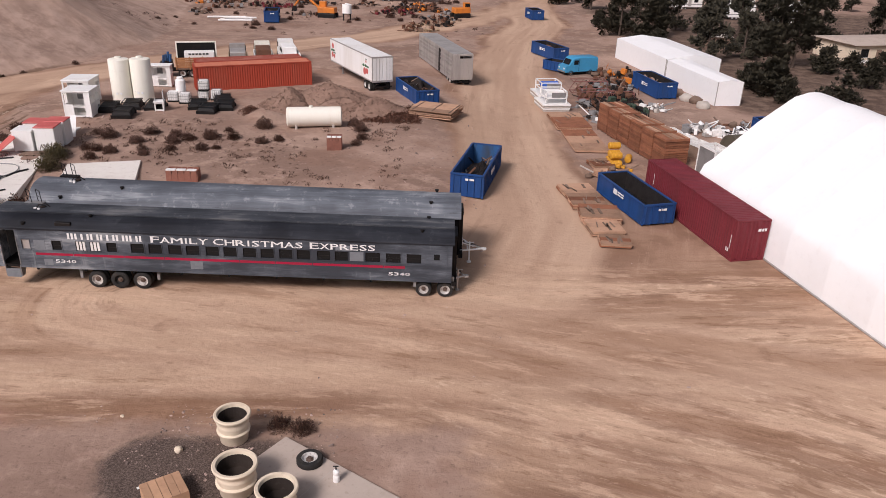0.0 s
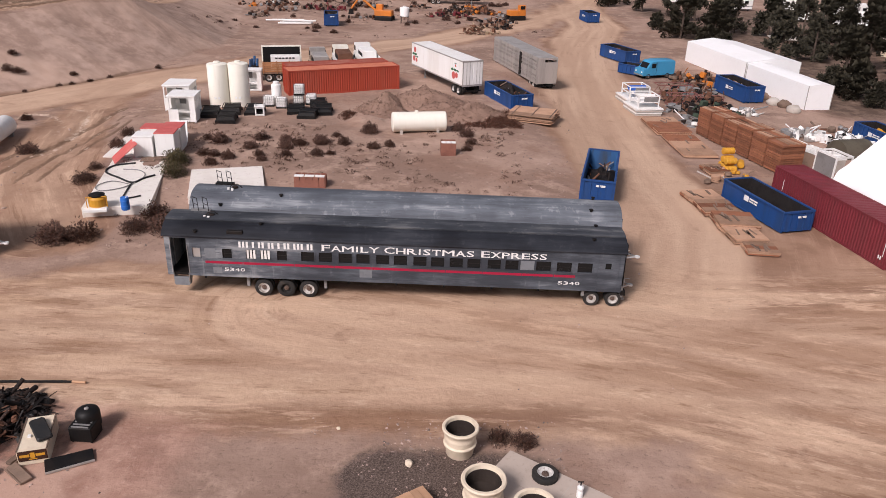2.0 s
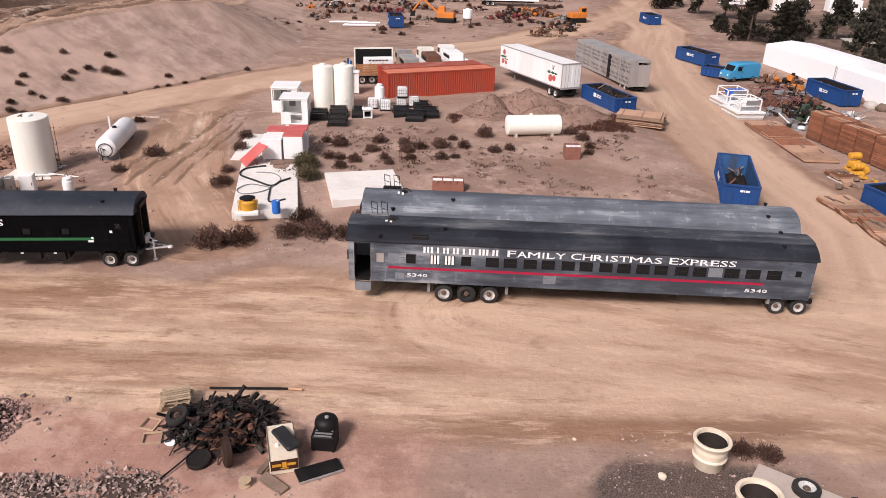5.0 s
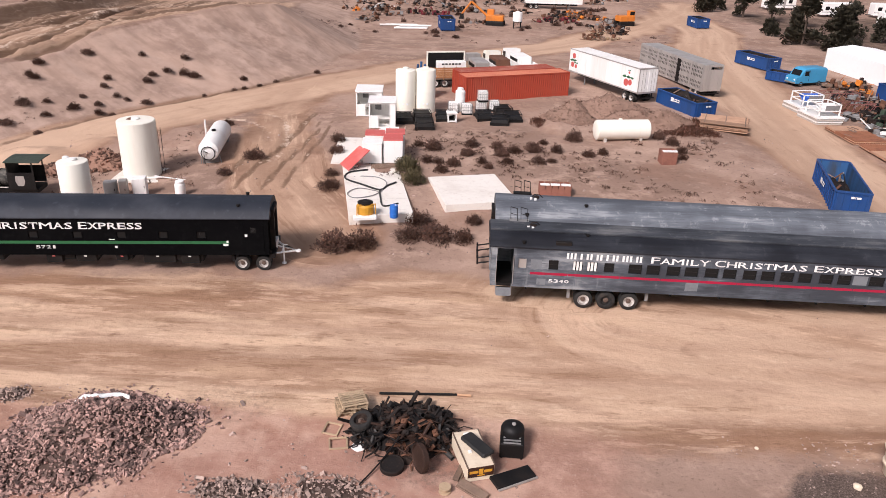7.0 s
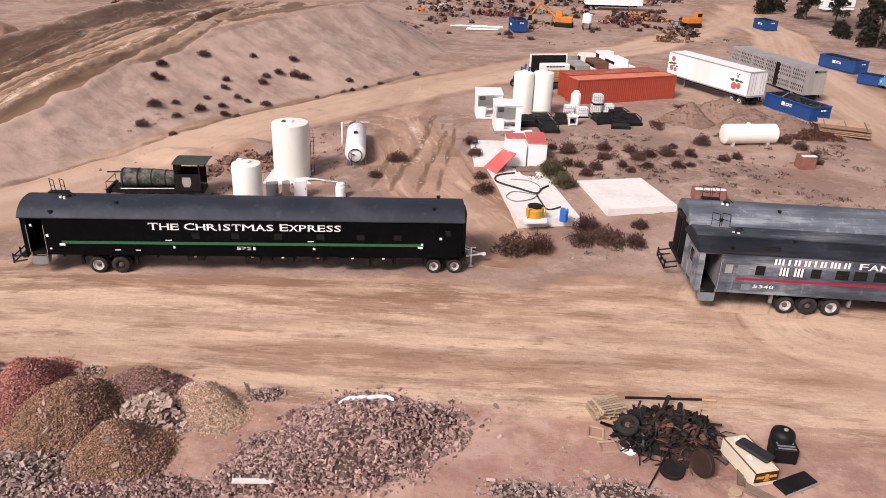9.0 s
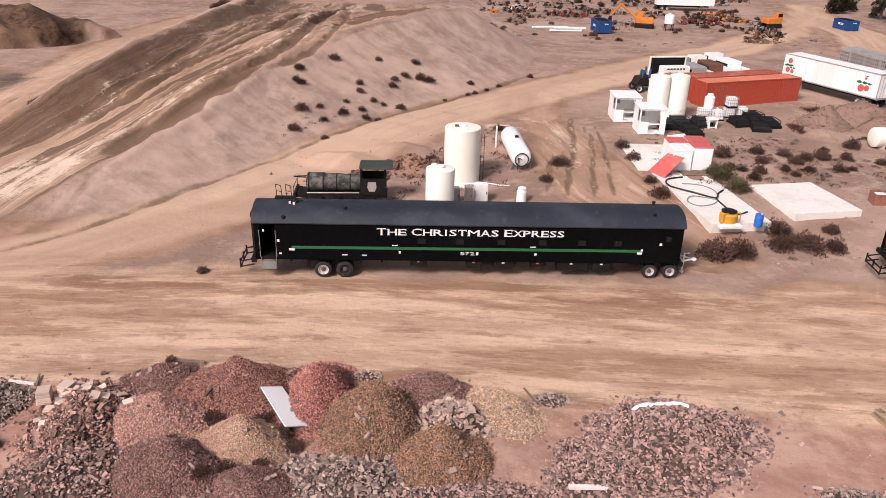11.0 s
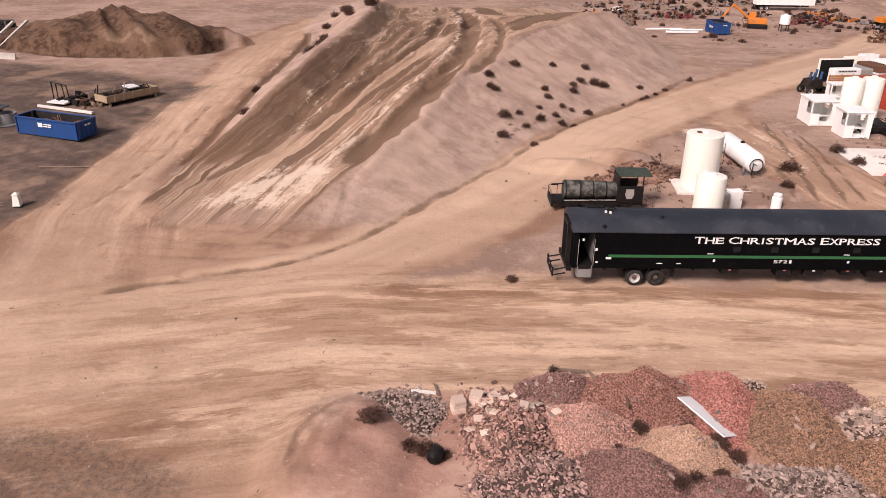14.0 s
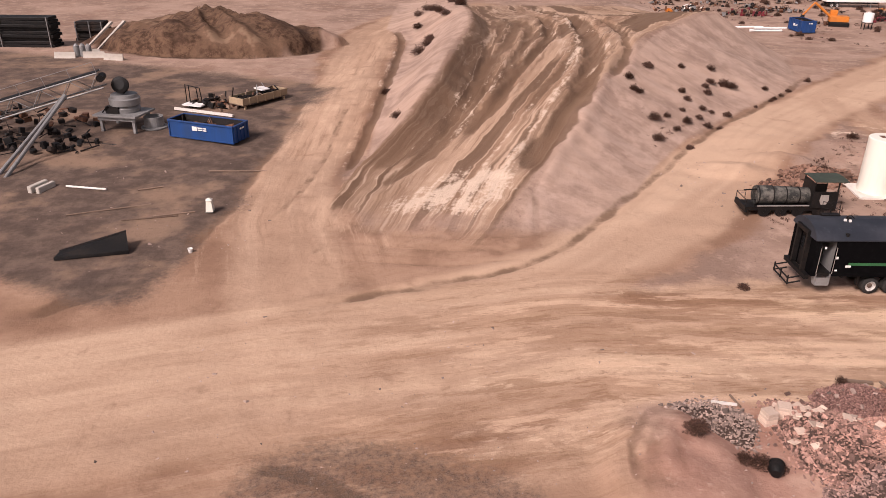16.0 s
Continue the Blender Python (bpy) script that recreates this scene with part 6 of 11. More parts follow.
def livestock_trailer(m, label, length):
    t = thing("livestock_trailer", m, label, "trailer")
    W, fl, top = 2.6, 0.85, 3.95
    bm = bmesh.new()
    bx(bm, 0.05, 0.1, fl + 0.02, length - 0.05, W - 0.1, fl + 0.1)
    bx(bm, 0.05, 0.1, 2.25, length - 0.05, W - 0.1, 2.3)
    part("deck", bm, M_BLACK, t)
    for y0, y1 in ((0.0, 0.05), (W - 0.05, W)):
        for za, zb in ((fl - 0.05, 1.12), (1.42, 1.6), (1.9, 2.38), (2.68, 2.86), (3.16, 3.34), (3.62, top)):
            bm = bmesh.new()
            bx(bm, 0, y0, za, length, y1, zb)
            part("side_rail", bm, M_ALU, t)
        n = 46
        for k in range(n + 1):
            bm = bmesh.new()
            x = k * (length - 0.2) / n
            w = 0.3 if k % 8 == 0 else 0.14
            bx(bm, x, y0 - 0.012, fl, min(length, x + w), y1 + 0.012, top - 0.1)
            part("slat", bm, M_ALU, t)
        bm = bmesh.new()
        bx(bm, length * 0.34, y0 - 0.02, fl, length * 0.34 + 0.75, y1 + 0.02, top - 0.2)
        part("side_gate", bm, M_BLACK, t, "black side loading gate")
    # black sheet added inside, so that the side slots look shaded
    bm = bmesh.new()
    bx(bm, 0.1, W / 2 - 0.02, fl + 0.1, length - 0.1, W / 2 + 0.02, top - 0.05)
    part("partition", bm, M_BLACK, t)
    for x0, x1 in ((0, 0.06), (length - 0.06, length)):
        bm = bmesh.new()
        bx(bm, x0, 0.05, fl, x1, W - 0.05, top - 0.5)
        bx(bm, x0, 0.05, top - 0.2, x1, W - 0.05, top)
        bx(bm, x0, 0.05, top - 0.5, x1, 0.2, top - 0.2)
        bx(bm, x0, W - 0.9, top - 0.5, x1, W - 0.05, top - 0.2)
        part("end_wall", bm, M_ALU, t)
    bm = bmesh.new()
    bx(bm, 0, 0, top, length, W, top + 0.05, None, 0.03)
    part("roof", bm, M_ALU, t)
    trailer_gear(t, length, W, (1.2, 2.35), fl)
    return t


livestock_trailer(on_ground(4.35, 93.6, 105.5), "dull aluminium livestock trailer with slatted vent sides", 16.0)


# ---- tanks and silos ----
def upright_tank(name, m, label, r, h, mat, dome=0.18, hatch=M_WHITE, seams=0):
    t = thing(name, m, label, "tank")
    bm = bmesh.new()
    lathe(bm, [(r, 0), (r, h - 0.05), (r * 0.97, h), (r * 0.6, h + dome * 0.7), (0.2, h + dome)], 36)
    smooth(part("shell", bm, mat, t), 35)
    bm = bmesh.new()
    lathe(bm, [(0.32, h + dome * 0.7), (0.32, h + dome + 0.1), (0.26, h + dome + 0.14)], 14)
    part("lid", bm, hatch, t)
    for k in range(seams):
        bm = bmesh.new()
        z = h * (k + 1) / (seams + 1)
        lathe(bm, [(r + 0.012, z - 0.03), (r + 0.012, z + 0.03)], 36)
        part("band", bm, mat, t)
    return t


big = upright_tank("water_tank", on_ground(-52.8, 58.2), "tall white cylindrical water tank on a concrete pad", 1.45, 4.5, M_CREAM, 0.05)
bm = bmesh.new()
bx(bm, -0.65, -0.25, 4.55, 0.25, 0.35, 4.575)
part("roof_hatch", bm, M_RUST, big, "rusty red roof hatch")
bm = bmesh.new()
for x in (1.5, 1.75):
    tube(bm, (x, 0.25, 0), (x, 0.25, 3.9), 0.02, 6)
for k in range(11):
    tube(bm, (1.5, 0.25, 0.3 + 0.33 * k), (1.85, 0.25, 0.3 + 0.33 * k), 0.01, 6)
part("ladder", bm, M_BLACK, big, "thin black ladder")
bm = bmesh.new()
tube(bm, (1.3, -0.9, 0.25), (4.5, -1.6, 0.2), 0.05, 6)
tube(bm, (0.2, -1.55, 0.25), (2.0, -1.1, 0.25), 0.07, 6)
part("outlet_pipe", bm, M_WHITE, big)
bm = bmesh.new()
bx(bm, -1.95, -1.8, -0.3, 1.8, 1.7, 0.06)
part("base_slab", bm, M_PALESLAB, big)

sm = upright_tank("water_tank", on_ground(-54.1, 50.1), "short cream cylindrical water tank with a dark lid", 1.02, 3.95, M_CREAM, 0.08)
bm = bmesh.new()
lathe(bm, [(0.22, 4.0), (0.22, 4.2), (0.16, 4.25)], 14, pose(-0.45, 0.1, 0))
part("filler_neck", bm, M_WHITE, sm)
bm = bmesh.new()
lathe(bm, [(0.24, 3.98), (0.24, 4.08), (0.18, 4.1)], 16, pose(0.05, 0.1, 0))
part("lid", bm, M_SCRAP, sm, "dark round lid")
for x, y, lab in ((-33.1, 78.9, "tall cream plastic silo standing beside a twin"), (-31.05, 79.25, "tall cream plastic silo beside black skids")):
    s = upright_tank("silo", on_ground(x, y), lab, 1.03, 4.35, M_CREAM, 0.12, M_CREAM, 3)
    tagged(s, "", "", "twin silos")
    bm = bmesh.new()
    bx(bm, -0.25, -1.05, 0.9, -0.05, -1.03, 1.1)
    bx(bm, 0.15, -1.05, 0.9, 0.35, -1.03, 1.1)
    part("label_plate", bm, M_LETTER, s)
upright_tank("white_tank", on_ground(-27.4, 80.1), "small white plastic tank beside the silos", 0.52, 2.1, M_WHITE, 0.2)
upright_tank("white_can", on_ground(-48.1, 53.4), "small white pressure can on bare dirt", 0.38, 0.95, M_WHITE, 0.12)


def lying_tank(m, label, r, length, mat, legs=True):
    t = thing("horizontal_tank", m, label, "tank")
    z = r + (0.35 if legs else 0.1)
    bm = bmesh.new()
    e = 1.0 if legs else 0.35
    prof = [(0.12, 0), (r * 0.6, 0.06 * e), (r * 0.9, 0.2 * e), (r, 0.42 * e), (r, length - 0.42 * e), (r * 0.9, length - 0.2 * e), (r * 0.6, length - 0.06 * e), (0.12, length)]
    lathe(bm, prof, 28, pose(0, 0, z, 0, 90, 0))
    smooth(part("shell", bm, mat, t), 40)
    for x in (0.9, length - 0.9):
        bm = bmesh.new()
        bx(bm, x - 0.12, -r * 0.75, -0.1, x + 0.12, r * 0.75, z - r * 0.62)
        part("saddle", bm, M_CONCRETE if not legs else M_GRAY, t)
    bm = bmesh.new()
    lathe(bm, [(0.18, 0), (0.18, 0.16), (0.1, 0.2)], 12, pose(length * 0.45, 0, z + r - 0.04))
    part("manhole", bm, M_BLACK if legs else mat, t)
    return t


lt = lying_tank(on_ground(-14.7, 70.6, 9.5), "cream horizontal fuel tank lying by a dirt mound", 0.93, 5.3, M_CREAM, False)
bm = bmesh.new()
bx(bm, -0.9, -1.5, -0.25, 5.6, -0.9, -0.02)
part("edge_slab", bm, M_PALESLAB, lt)
pt = lying_tank(on_ground(-47.9, 59.8, 97), "white horizontal pressure tank on legs", 0.86, 7.0, M_WHITE, True)
bm = bmesh.new()
polyline(bm, [(-0.06, 0.55 * math.cos(a / 8 * math.pi), 1.07 + 0.55 * math.sin(a / 8 * math.pi)) for a in range(17)], 0.04)
polyline(bm, [(-0.06, 0.0, 1.1), (-0.1, 0.3, 1.25), (-0.1, 0.3, 0.2)], 0.04)
part("valve_ring", bm, M_BLACK, pt, "black valve ring on the tank end")
for yy in (-0.9, 0.75):
    bm = bmesh.new()
    tube(bm, (0.6, yy, 0), (0.5, yy * 0.7, 1.7), 0.05, 6)
    part("prop", bm, M_GRAY, pt)
bm = bmesh.new()
tube(bm, (6.3, 1.3, -0.05), (6.2, 1.3, 2.2), 0.08, 6)
part("post", bm, M_WHITE, pt)


def cabinet(m, label, w, d, h, mat):
    c = thing("utility_cabinet", m, label, "cabinet", "utility cabinets")
    bm = bmesh.new()
    bx(bm, 0, 0, 0.08, w, d, h, None, 0.03)
    part("body", bm, mat, c)
    bm = bmesh.new()
    bx(bm, 0.05, -0.02, 0.16, w - 0.05, 0.0, h - 0.08)
    dr = part("door", bm, mat, c)
    bm = bmesh.new()
    bx(bm, w - 0.16, -0.05, h * 0.5, w - 0.12, -0.02, h * 0.62)
    part("handle", bm, M_BLACK, dr)
    bm = bmesh.new()
    bx(bm, 0.02, 0.02, -0.1, w - 0.02, d - 0.02, 0.08)
    part("plinth", bm, M_CONCRETE, c)
    return c


cabinet(on_ground(-53.6, 52.9, 12), "grey metal utility cabinet beside a water tank", 0.9, 0.6, 1.35, M_GRAY)
cabinet(on_ground(-52.3, 52.6, 12), "pale grey narrow utility cabinet", 0.55, 0.6, 1.55, M_ALU)
cabinet(on_ground(-51.6, 53.2, 12), "white utility cabinet near a water tank", 1.0, 0.7, 1.5, M_WHITE)


# ---- mock steam engine ----
def steam_engine(m):
    e = thing("steam_engine", m, "derelict black steam engine with a green cab roof", "locomotive")
    bm = bmesh.new()
    lathe(bm, [(0.5, -0.02), (0.76, 0.0), (0.78, 0.1), (0.78, 1.3), (0.74, 1.34), (0.72, 2.6), (0.66, 3.4), (0.66, 4.4)], 26, pose(0.6, 0, 1.55, 0, 90, 0))
    smooth(part("boiler", bm, M_BOILER, e, "mottled grey-green boiler"), 40)
    for x, r in ((0.7, 0.8), (1.9, 0.79), (3.0, 0.745), (4.1, 0.69)):
        bm = bmesh.new()
        lathe(bm, [(r, 0), (r, 0.1)], 26, pose(x, 0, 1.55, 0, 90, 0))
        part("boiler_band", bm, M_BLACK, e)
    bm = bmesh.new()
    bx(bm, -0.4, -0.85, 0.55, 7.2, 0.85, 0.85)
    bx(bm, -0.5, -1.2, 0.5, -0.3, 1.2, 0.95)
    part("frame", bm, M_BLACK, e)
    for y in (-0.8, 0.8):
        for x in (1.3, 2.7, 4.1, 5.8):
            bm = bmesh.new()
            lathe(bm, [(0.5, -0.06), (0.5, 0.06), (0.42, 0.07), (0.14, 0.05), (0.12, 0.1)], 20, pose(x, y, 0.5, 90 if y < 0 else -90))
            part("driving_wheel", bm, M_BLACK, e)
    for a in ((5.0, -1.05, 0.85, 7.1, -0.97, 2.2), (5.0, 0.97, 0.85, 7.1, 1.05, 2.2), (5.0, -0.97, 0.85, 5.08, 0.97, 2.9)):
        bm = bmesh.new()
        bx(bm, *a)
        part("cab_panel", bm, M_BLACK, e)
    for x in (5.02, 6.98):
        for y in (-1.0, 0.92):
            bm = bmesh.new()
            bx(bm, x, y, 2.2, x + 0.09, y + 0.09, 3.05)
            part("cab_post", bm, M_BLACK, e)
    bm = bmesh.new()
    sweep(bm, [(-1.15, 3.02), (-0.6, 3.07), (0, 3.1), (0.6, 3.07), (1.15, 3.02), (1.15, 3.08), (0.6, 3.13), (0, 3.16), (-0.6, 3.13), (-1.15, 3.08)], 4.95, 7.7)
    part("cab_roof", bm, M_GREENROOF, e, "faded green cab roof")
    bm = bmesh.new()
    tube(bm, (-0.5, -0.35, 2.1), (1.2, -0.2, 2.15), 0.06, 8)
    part("headlamp_bar", bm, M_BLACK, e)
    bm = bmesh.new()
    for y in (-1.1, 1.1):
        polyline(bm, [(-0.45, y, 0.9), (-0.45, y, 1.55), (0.3, y, 1.55), (0.3, y, 0.85)], 0.03)
    tube(bm, (-0.45, -1.1, 1.5), (-0.45, 1.1, 1.5), 0.03, 6)
    part("front_rail", bm, M_BLACK, e)
    bm = bmesh.new()
    hull(bm, [(5.75, -1.062, 1.15), (6.2, -1.062, 1.15), (6.35, -1.062, 1.5), (6.3, -1.062, 1.95), (5.65, -1.062, 1.95), (5.6, -1.062, 1.5)] + [(5.75, -1.05, 1.15), (6.2, -1.05, 1.15), (6.35, -1.05, 1.5), (6.3, -1.05, 1.95), (5.65, -1.05, 1.95), (5.6, -1.05, 1.5)], [(0, 1, 2, 3, 4, 5)] + [(i, 6 + i, 6 + (i + 1) % 6, (i + 1) % 6) for i in range(6)])
    part("badge", bm, M_ALU, e, "pale shield-shaped plate")
    bm = bmesh.new()
    tube(bm, (0.6, -0.95, 0.95), (4.9, -0.95, 1.0), 0.045, 6)
    part("running_rail", bm, M_ALU, e)


M_BOILER = paint("mottled_boiler", (0.03, 0.031, 0.029), (0.2, 0.185, 0.16), 0.75, 0.1, 5.0, 1.3, 0.75, 0.3)
M_GREENROOF = paint("faded_green_paint", (0.042, 0.055, 0.042), (0.09, 0.1, 0.08), 0.7, 0, 4, 0.8, 0.5, 0.15)
steam_engine(on_ground(-64.7, 52.7, 5) @ Matrix.Diagonal((0.9, 0.9, 0.94, 1)))


# ---- white booths and skids by the silos ----
def booth(m, label, w, d, h):
    b = thing("frame_booth", m, label, "booth", "white booths")
    t = 0.12
    for x in (0, w - t):
        for y in (0, d - t):
            bm = bmesh.new()
            bx(bm, x, y, 0, x + t, y + t, h)
            part("post", bm, M_WHITE, b)
    for z in (0.05, h - 0.14):
        bm = bmesh.new()
        for a in ((t, 0, w - t, t), (t, d - t, w - t, d), (0, t, t, d - t), (w - t, t, w, d - t)):
            bx(bm, a[0], a[1], z, a[2], a[3], z + 0.12)
        part("ring_beam", bm, M_WHITE, b)
    bm = bmesh.new()
    bx(bm, -0.08, -0.08, h, w + 0.08, d + 0.08, h + 0.1, None, 0.03)
    part("roof", bm, M_WHITE, b)
    bm = bmesh.new()
    bx(bm, t, d - 0.06, 0.17, w - t, d - 0.02, h - 0.14)
    part("back_panel", bm, M_WHITE, b)
    bm = bmesh.new()
    bx(bm, 0.02, t, 0.17, 0.06, d - t, 1.2)
    bx(bm, 0.02, d * 0.4, 1.2, 0.06, d - t, h - 0.14)
    part("side_panel", bm, M_WHITE, b)
    bm = bmesh.new()
    bx(bm, w - 0.05, t, 0.17, w - 0.01, d - t, 1.3)
    bx(bm, w - 0.05, t, 2.0, w - 0.01, d - t, h - 0.14)
    bx(bm, w - 0.05, d * 0.45, 1.3, w - 0.01, d * 0.6, 2.0)
    part("side_panel", bm, M_WHITE, b)
    bm = bmesh.new()
    bx(bm, t, t, 0.0, w - t, d - t, 0.05)
    bx(bm, t + 0.1, d * 0.4, 0.7, w - t - 0.1, d * 0.75, 0.8)
    part("bench", bm, M_WHITE, b)
    if w > 2:
        for a in ((t, 0.03, w * 0.36, 0.07), (w * 0.78, 0.03, w - t, 0.07)):
            bm = bmesh.new()
            bx(bm, a[0], a[1], 0.17, a[2], a[3], 1.25 if a[0] < 1 else h - 0.14)
            part("front_panel", bm, M_WHITE, b)
        bm = bmesh.new()
        bx(bm, 0.5, d - 0.075, 1.25, 1.1, d - 0.06, 2.0)
        part("window_pane", bm, M_GRAY, b)
    return b


booth(on_ground(-36.15, 71.9, 3), "open white steel-framed booth beside cream silos", 2.55, 2.5, 2.5)
booth(on_ground(-37.9, 76.0, 3), "white panelled booth standing behind another", 2.6, 3.0, 2.5)
booth(on_ground(-32.4, 85.6, 5), "white equipment cabinet frame behind the silos", 2.2, 1.2, 2.3)


def skid(m, label, w, d):
    s = thing("battery_skid", m, label, "skid", "black skids")
    for y in (0, d - 0.14):
        bm = bmesh.new()
        bx(bm, 0, y, 0, w, y + 0.14, 0.32)
        part("runner", bm, M_BLACK, s)
    for k in range(4):
        bm = bmesh.new()
        x = 0.05 + k * (w - 0.25) / 3
        bx(bm, x, 0.14, 0.1, x + 0.12, d - 0.14, 0.3)
        part("cross_beam", bm, M_BLACK, s)
    bm = bmesh.new()
    hull(bm, [(0.08, 0.1, 0.32), (w - 0.08, 0.1, 0.32), (w - 0.08, d - 0.1, 0.32), (0.08, d - 0.1, 0.32), (0.2, 0.3, 0.55), (w - 0.2, 0.3, 0.55), (w - 0.2, d - 0.15, 0.7), (0.2, d - 0.15, 0.7)], BOXF)
    part("hopper", bm, M_BLACK, s)
    bm = bmesh.new()
    for y in (0.3, d - 0.15):
        tube(bm, (0.1, y, 0.75), (w - 0.1, y, 0.75), 0.04, 6)
    for x in (0.1, w - 0.1):
        tube(bm, (x, 0.3, 0.75), (x, d - 0.15, 0.75), 0.04, 6)
        tube(bm, (x, 0.3, 0.3), (x, 0.3, 0.75), 0.04, 6)
    part("rim_rail", bm, M_BLACK, s)
    return s


first = skid(on_ground(-33.8, 73.6, 6), "black steel hopper skid on bare dirt", 1.9, 2.2)
for x, y, a in ((-31.7, 71.6, 6), (-32.0, 75.0, 8), (-29.8, 75.2, 4), (-25.6, 75.9, 10), (-24.4, 74.6, -6), (-22.9, 75.8, 5), (-23.6, 78.2, 12)):
    copy_thing(first, on_ground(x, y, a))


def tote(m, label):
    t = thing("caged_tote", m, label, "tote", "caged totes")
    bm = bmesh.new()
    bx(bm, 0.05, 0.05, 0.16, 1.05, 0.95, 1.05, None, 0.08)
    part("bottle", bm, M_WHITE, t)
    bm = bmesh.new()
    for z in (0.2, 0.5, 0.8, 1.08):
        polyline(bm, [(0, 0, z), (1.1, 0, z), (1.1, 1, z), (0, 1, z), (0, 0, z)], 0.014, 4)
    for k in range(6):
        x = k * 1.1 / 5
        for y in (0, 1):
            tube(bm, (x, y, 0.15), (x, y, 1.08), 0.014, 4)
    tagged(part("cage", bm, M_GRAY, t), "", "", "", "stuff")
    bm = bmesh.new()
    bx(bm, 0, 0, 0, 1.1, 1.0, 0.14)
    part("pallet_base", bm, M_BLACK, t)
    return t


ft = tote(on_ground(-28.6, 79.0, 5), "white caged liquid tote on a pallet")
for x, y, a, dz in ((-27.2, 78.4, 3, 0), (-25.6, 79.8, 8, 0), (-24.3, 79.9, 4, 0), (-25.5, 79.8, 8, 1.1)):
    copy_thing(ft, on_ground(x, y, a, dz))
booth(on_ground(-28.6, 75.0, 10), "small white steel stand beside black skids", 0.9, 0.8, 0.9)


# ---- concrete slabs and what lies on them ----
def slab(name, m, lx, ly, label, zt=0.1, mat=M_PALESLAB):
    s = thing(name, m, label, "slab")
    bm = bmesh.new()
    c = 0.02
    bx(bm, 0, 0, -0.6, lx, ly, zt, None, c)
    part("deck", bm, mat, s)
    for k in range(1, int(lx / 3)):
        bm = bmesh.new()
        bx(bm, 3.0 * k, 0.03, zt + 0.0005, 3.0 * k + 0.02, ly - 0.03, zt + 0.003)
        part("joint", bm, M_CONCRETE, s)
    return s


slab("concrete_slab", pose(-28.4, 51.8, 0.85, 0, 0, 14), 5.5, 6.2, "raised pale concrete slab with cut edges", 0.3)
slab("concrete_slab", pose(-30.6, 50.2, 0.9, 0, 0, 100.5), 11.2, 4.5, "long pale concrete pad littered with hoses", 0.14)
slab("concrete_slab", pose(-32.9, 61.0, 0.95, 0, 0, 93), 7.6, 5.2, "pale concrete pad beside dry scrub", 0.12)


def pallet_box(m, label, w, d, h, mat, lid=None):
    b = thing("plastic_crate", m, label, "crate", "red and white crates")
    bm = bmesh.new()
    bx(bm, 0, 0, 0.12, w, d, h, None, 0.04)
    part("body", bm, mat, b)
    bm = bmesh.new()
    bx(bm, -0.03, -0.03, h, w + 0.03, d + 0.03, h + 0.08, None, 0.03)
    part("lid", bm, lid or mat, b)
    for x in (0.05, w / 2 - 0.08, w - 0.2):
        bm = bmesh.new()
        bx(bm, x, 0, 0, x + 0.15, d, 0.12)
        part("foot", bm, mat, b)
    return b


for x, y, w, d, h, m_, l_ in ((-35.4, 60.6, 1.6, 1.7, 1.75, M_WHITE, M_WHITE), (-33.7, 60.9, 1.6, 1.7, 2.0, M_WHITE, M_PLASTICRED), (-33.7, 62.8, 1.6, 1.6, 2.0, M_WHITE, M_PLASTICRED), (-35.4, 62.6, 1.6, 1.6, 1.9, M_WHITE, M_PLASTICRED)):
    pallet_box(pose(x, y, 1.07, 0, 0, 4), "white plastic crate with a red lid on concrete" if l_ is M_PLASTICRED else "plain white plastic crate on concrete", w, d, h, m_, l_)
for x, y, a, m_ in ((-34.4, 65.0, 12, M_WHITE), (-37.3, 60.6, -62, M_PLASTICRED)):
    s = thing("scrap_board", pose(x, y, 1.05, 0, 0, a), "loose painted sheet leaning by the crates", "sheet")
    bm = bmesh.new()
    hull(bm, [(0, 0, 0), (2.0, 0, 0.02), (1.9, 1.9, 1.5), (0.1, 1.7, 1.4), (0, 0.04, 0), (2.0, 0.04, 0.02), (1.9, 1.95, 1.46), (0.1, 1.75, 1.36)], BOXF)
    part("panel", bm, m_, s)
for k, (x, y, a) in enumerate(((-34.6, 59.6, 6), (-33.6, 59.8, 2))):
    s = thing("wooden_pallet", pose(x, y, 1.05, 0, 0, a), "weathered wooden pallet lying on concrete", "pallet", "pallets")
    for q in range(6):
        bm = bmesh.new()
        bx(bm, 0, q * 0.19, 0.1, 1.1, q * 0.19 + 0.11, 0.125)
        part("board", bm, M_OLDWOOD, s)
    for q in range(3):
        bm = bmesh.new()
        bx(bm, q * 0.5, 0, 0, q * 0.5 + 0.09, 1.05, 0.1)
        part("runner", bm, M_OLDWOOD, s)


def curve_pts(pts, n=8):
    """A smooth line through a few points."""
    out = []
    p = [pts[0]] + list(pts) + [pts[-1]]
    for a, b, c, d in zip(p, p[1:], p[2:], p[3:]):
        for k in range(n):
            t = k / n
            out.append(tuple(0.5 * (2 * b[i] + (c[i] - a[i]) * t + (2 * a[i] - 5 * b[i] + 4 * c[i] - d[i]) * t * t + (3 * b[i] - a[i] - 3 * c[i] + d[i]) * t ** 3) for i in range(3)))
    return out + [tuple(pts[-1])]


def hose(name, pts, r, label, mat):
    h = thing(name, pose(0, 0, 0), label, "hose", "hoses")
    bm = bmesh.new()
    polyline(bm, curve_pts(pts), r, 6)
    part("line", bm, mat, h)


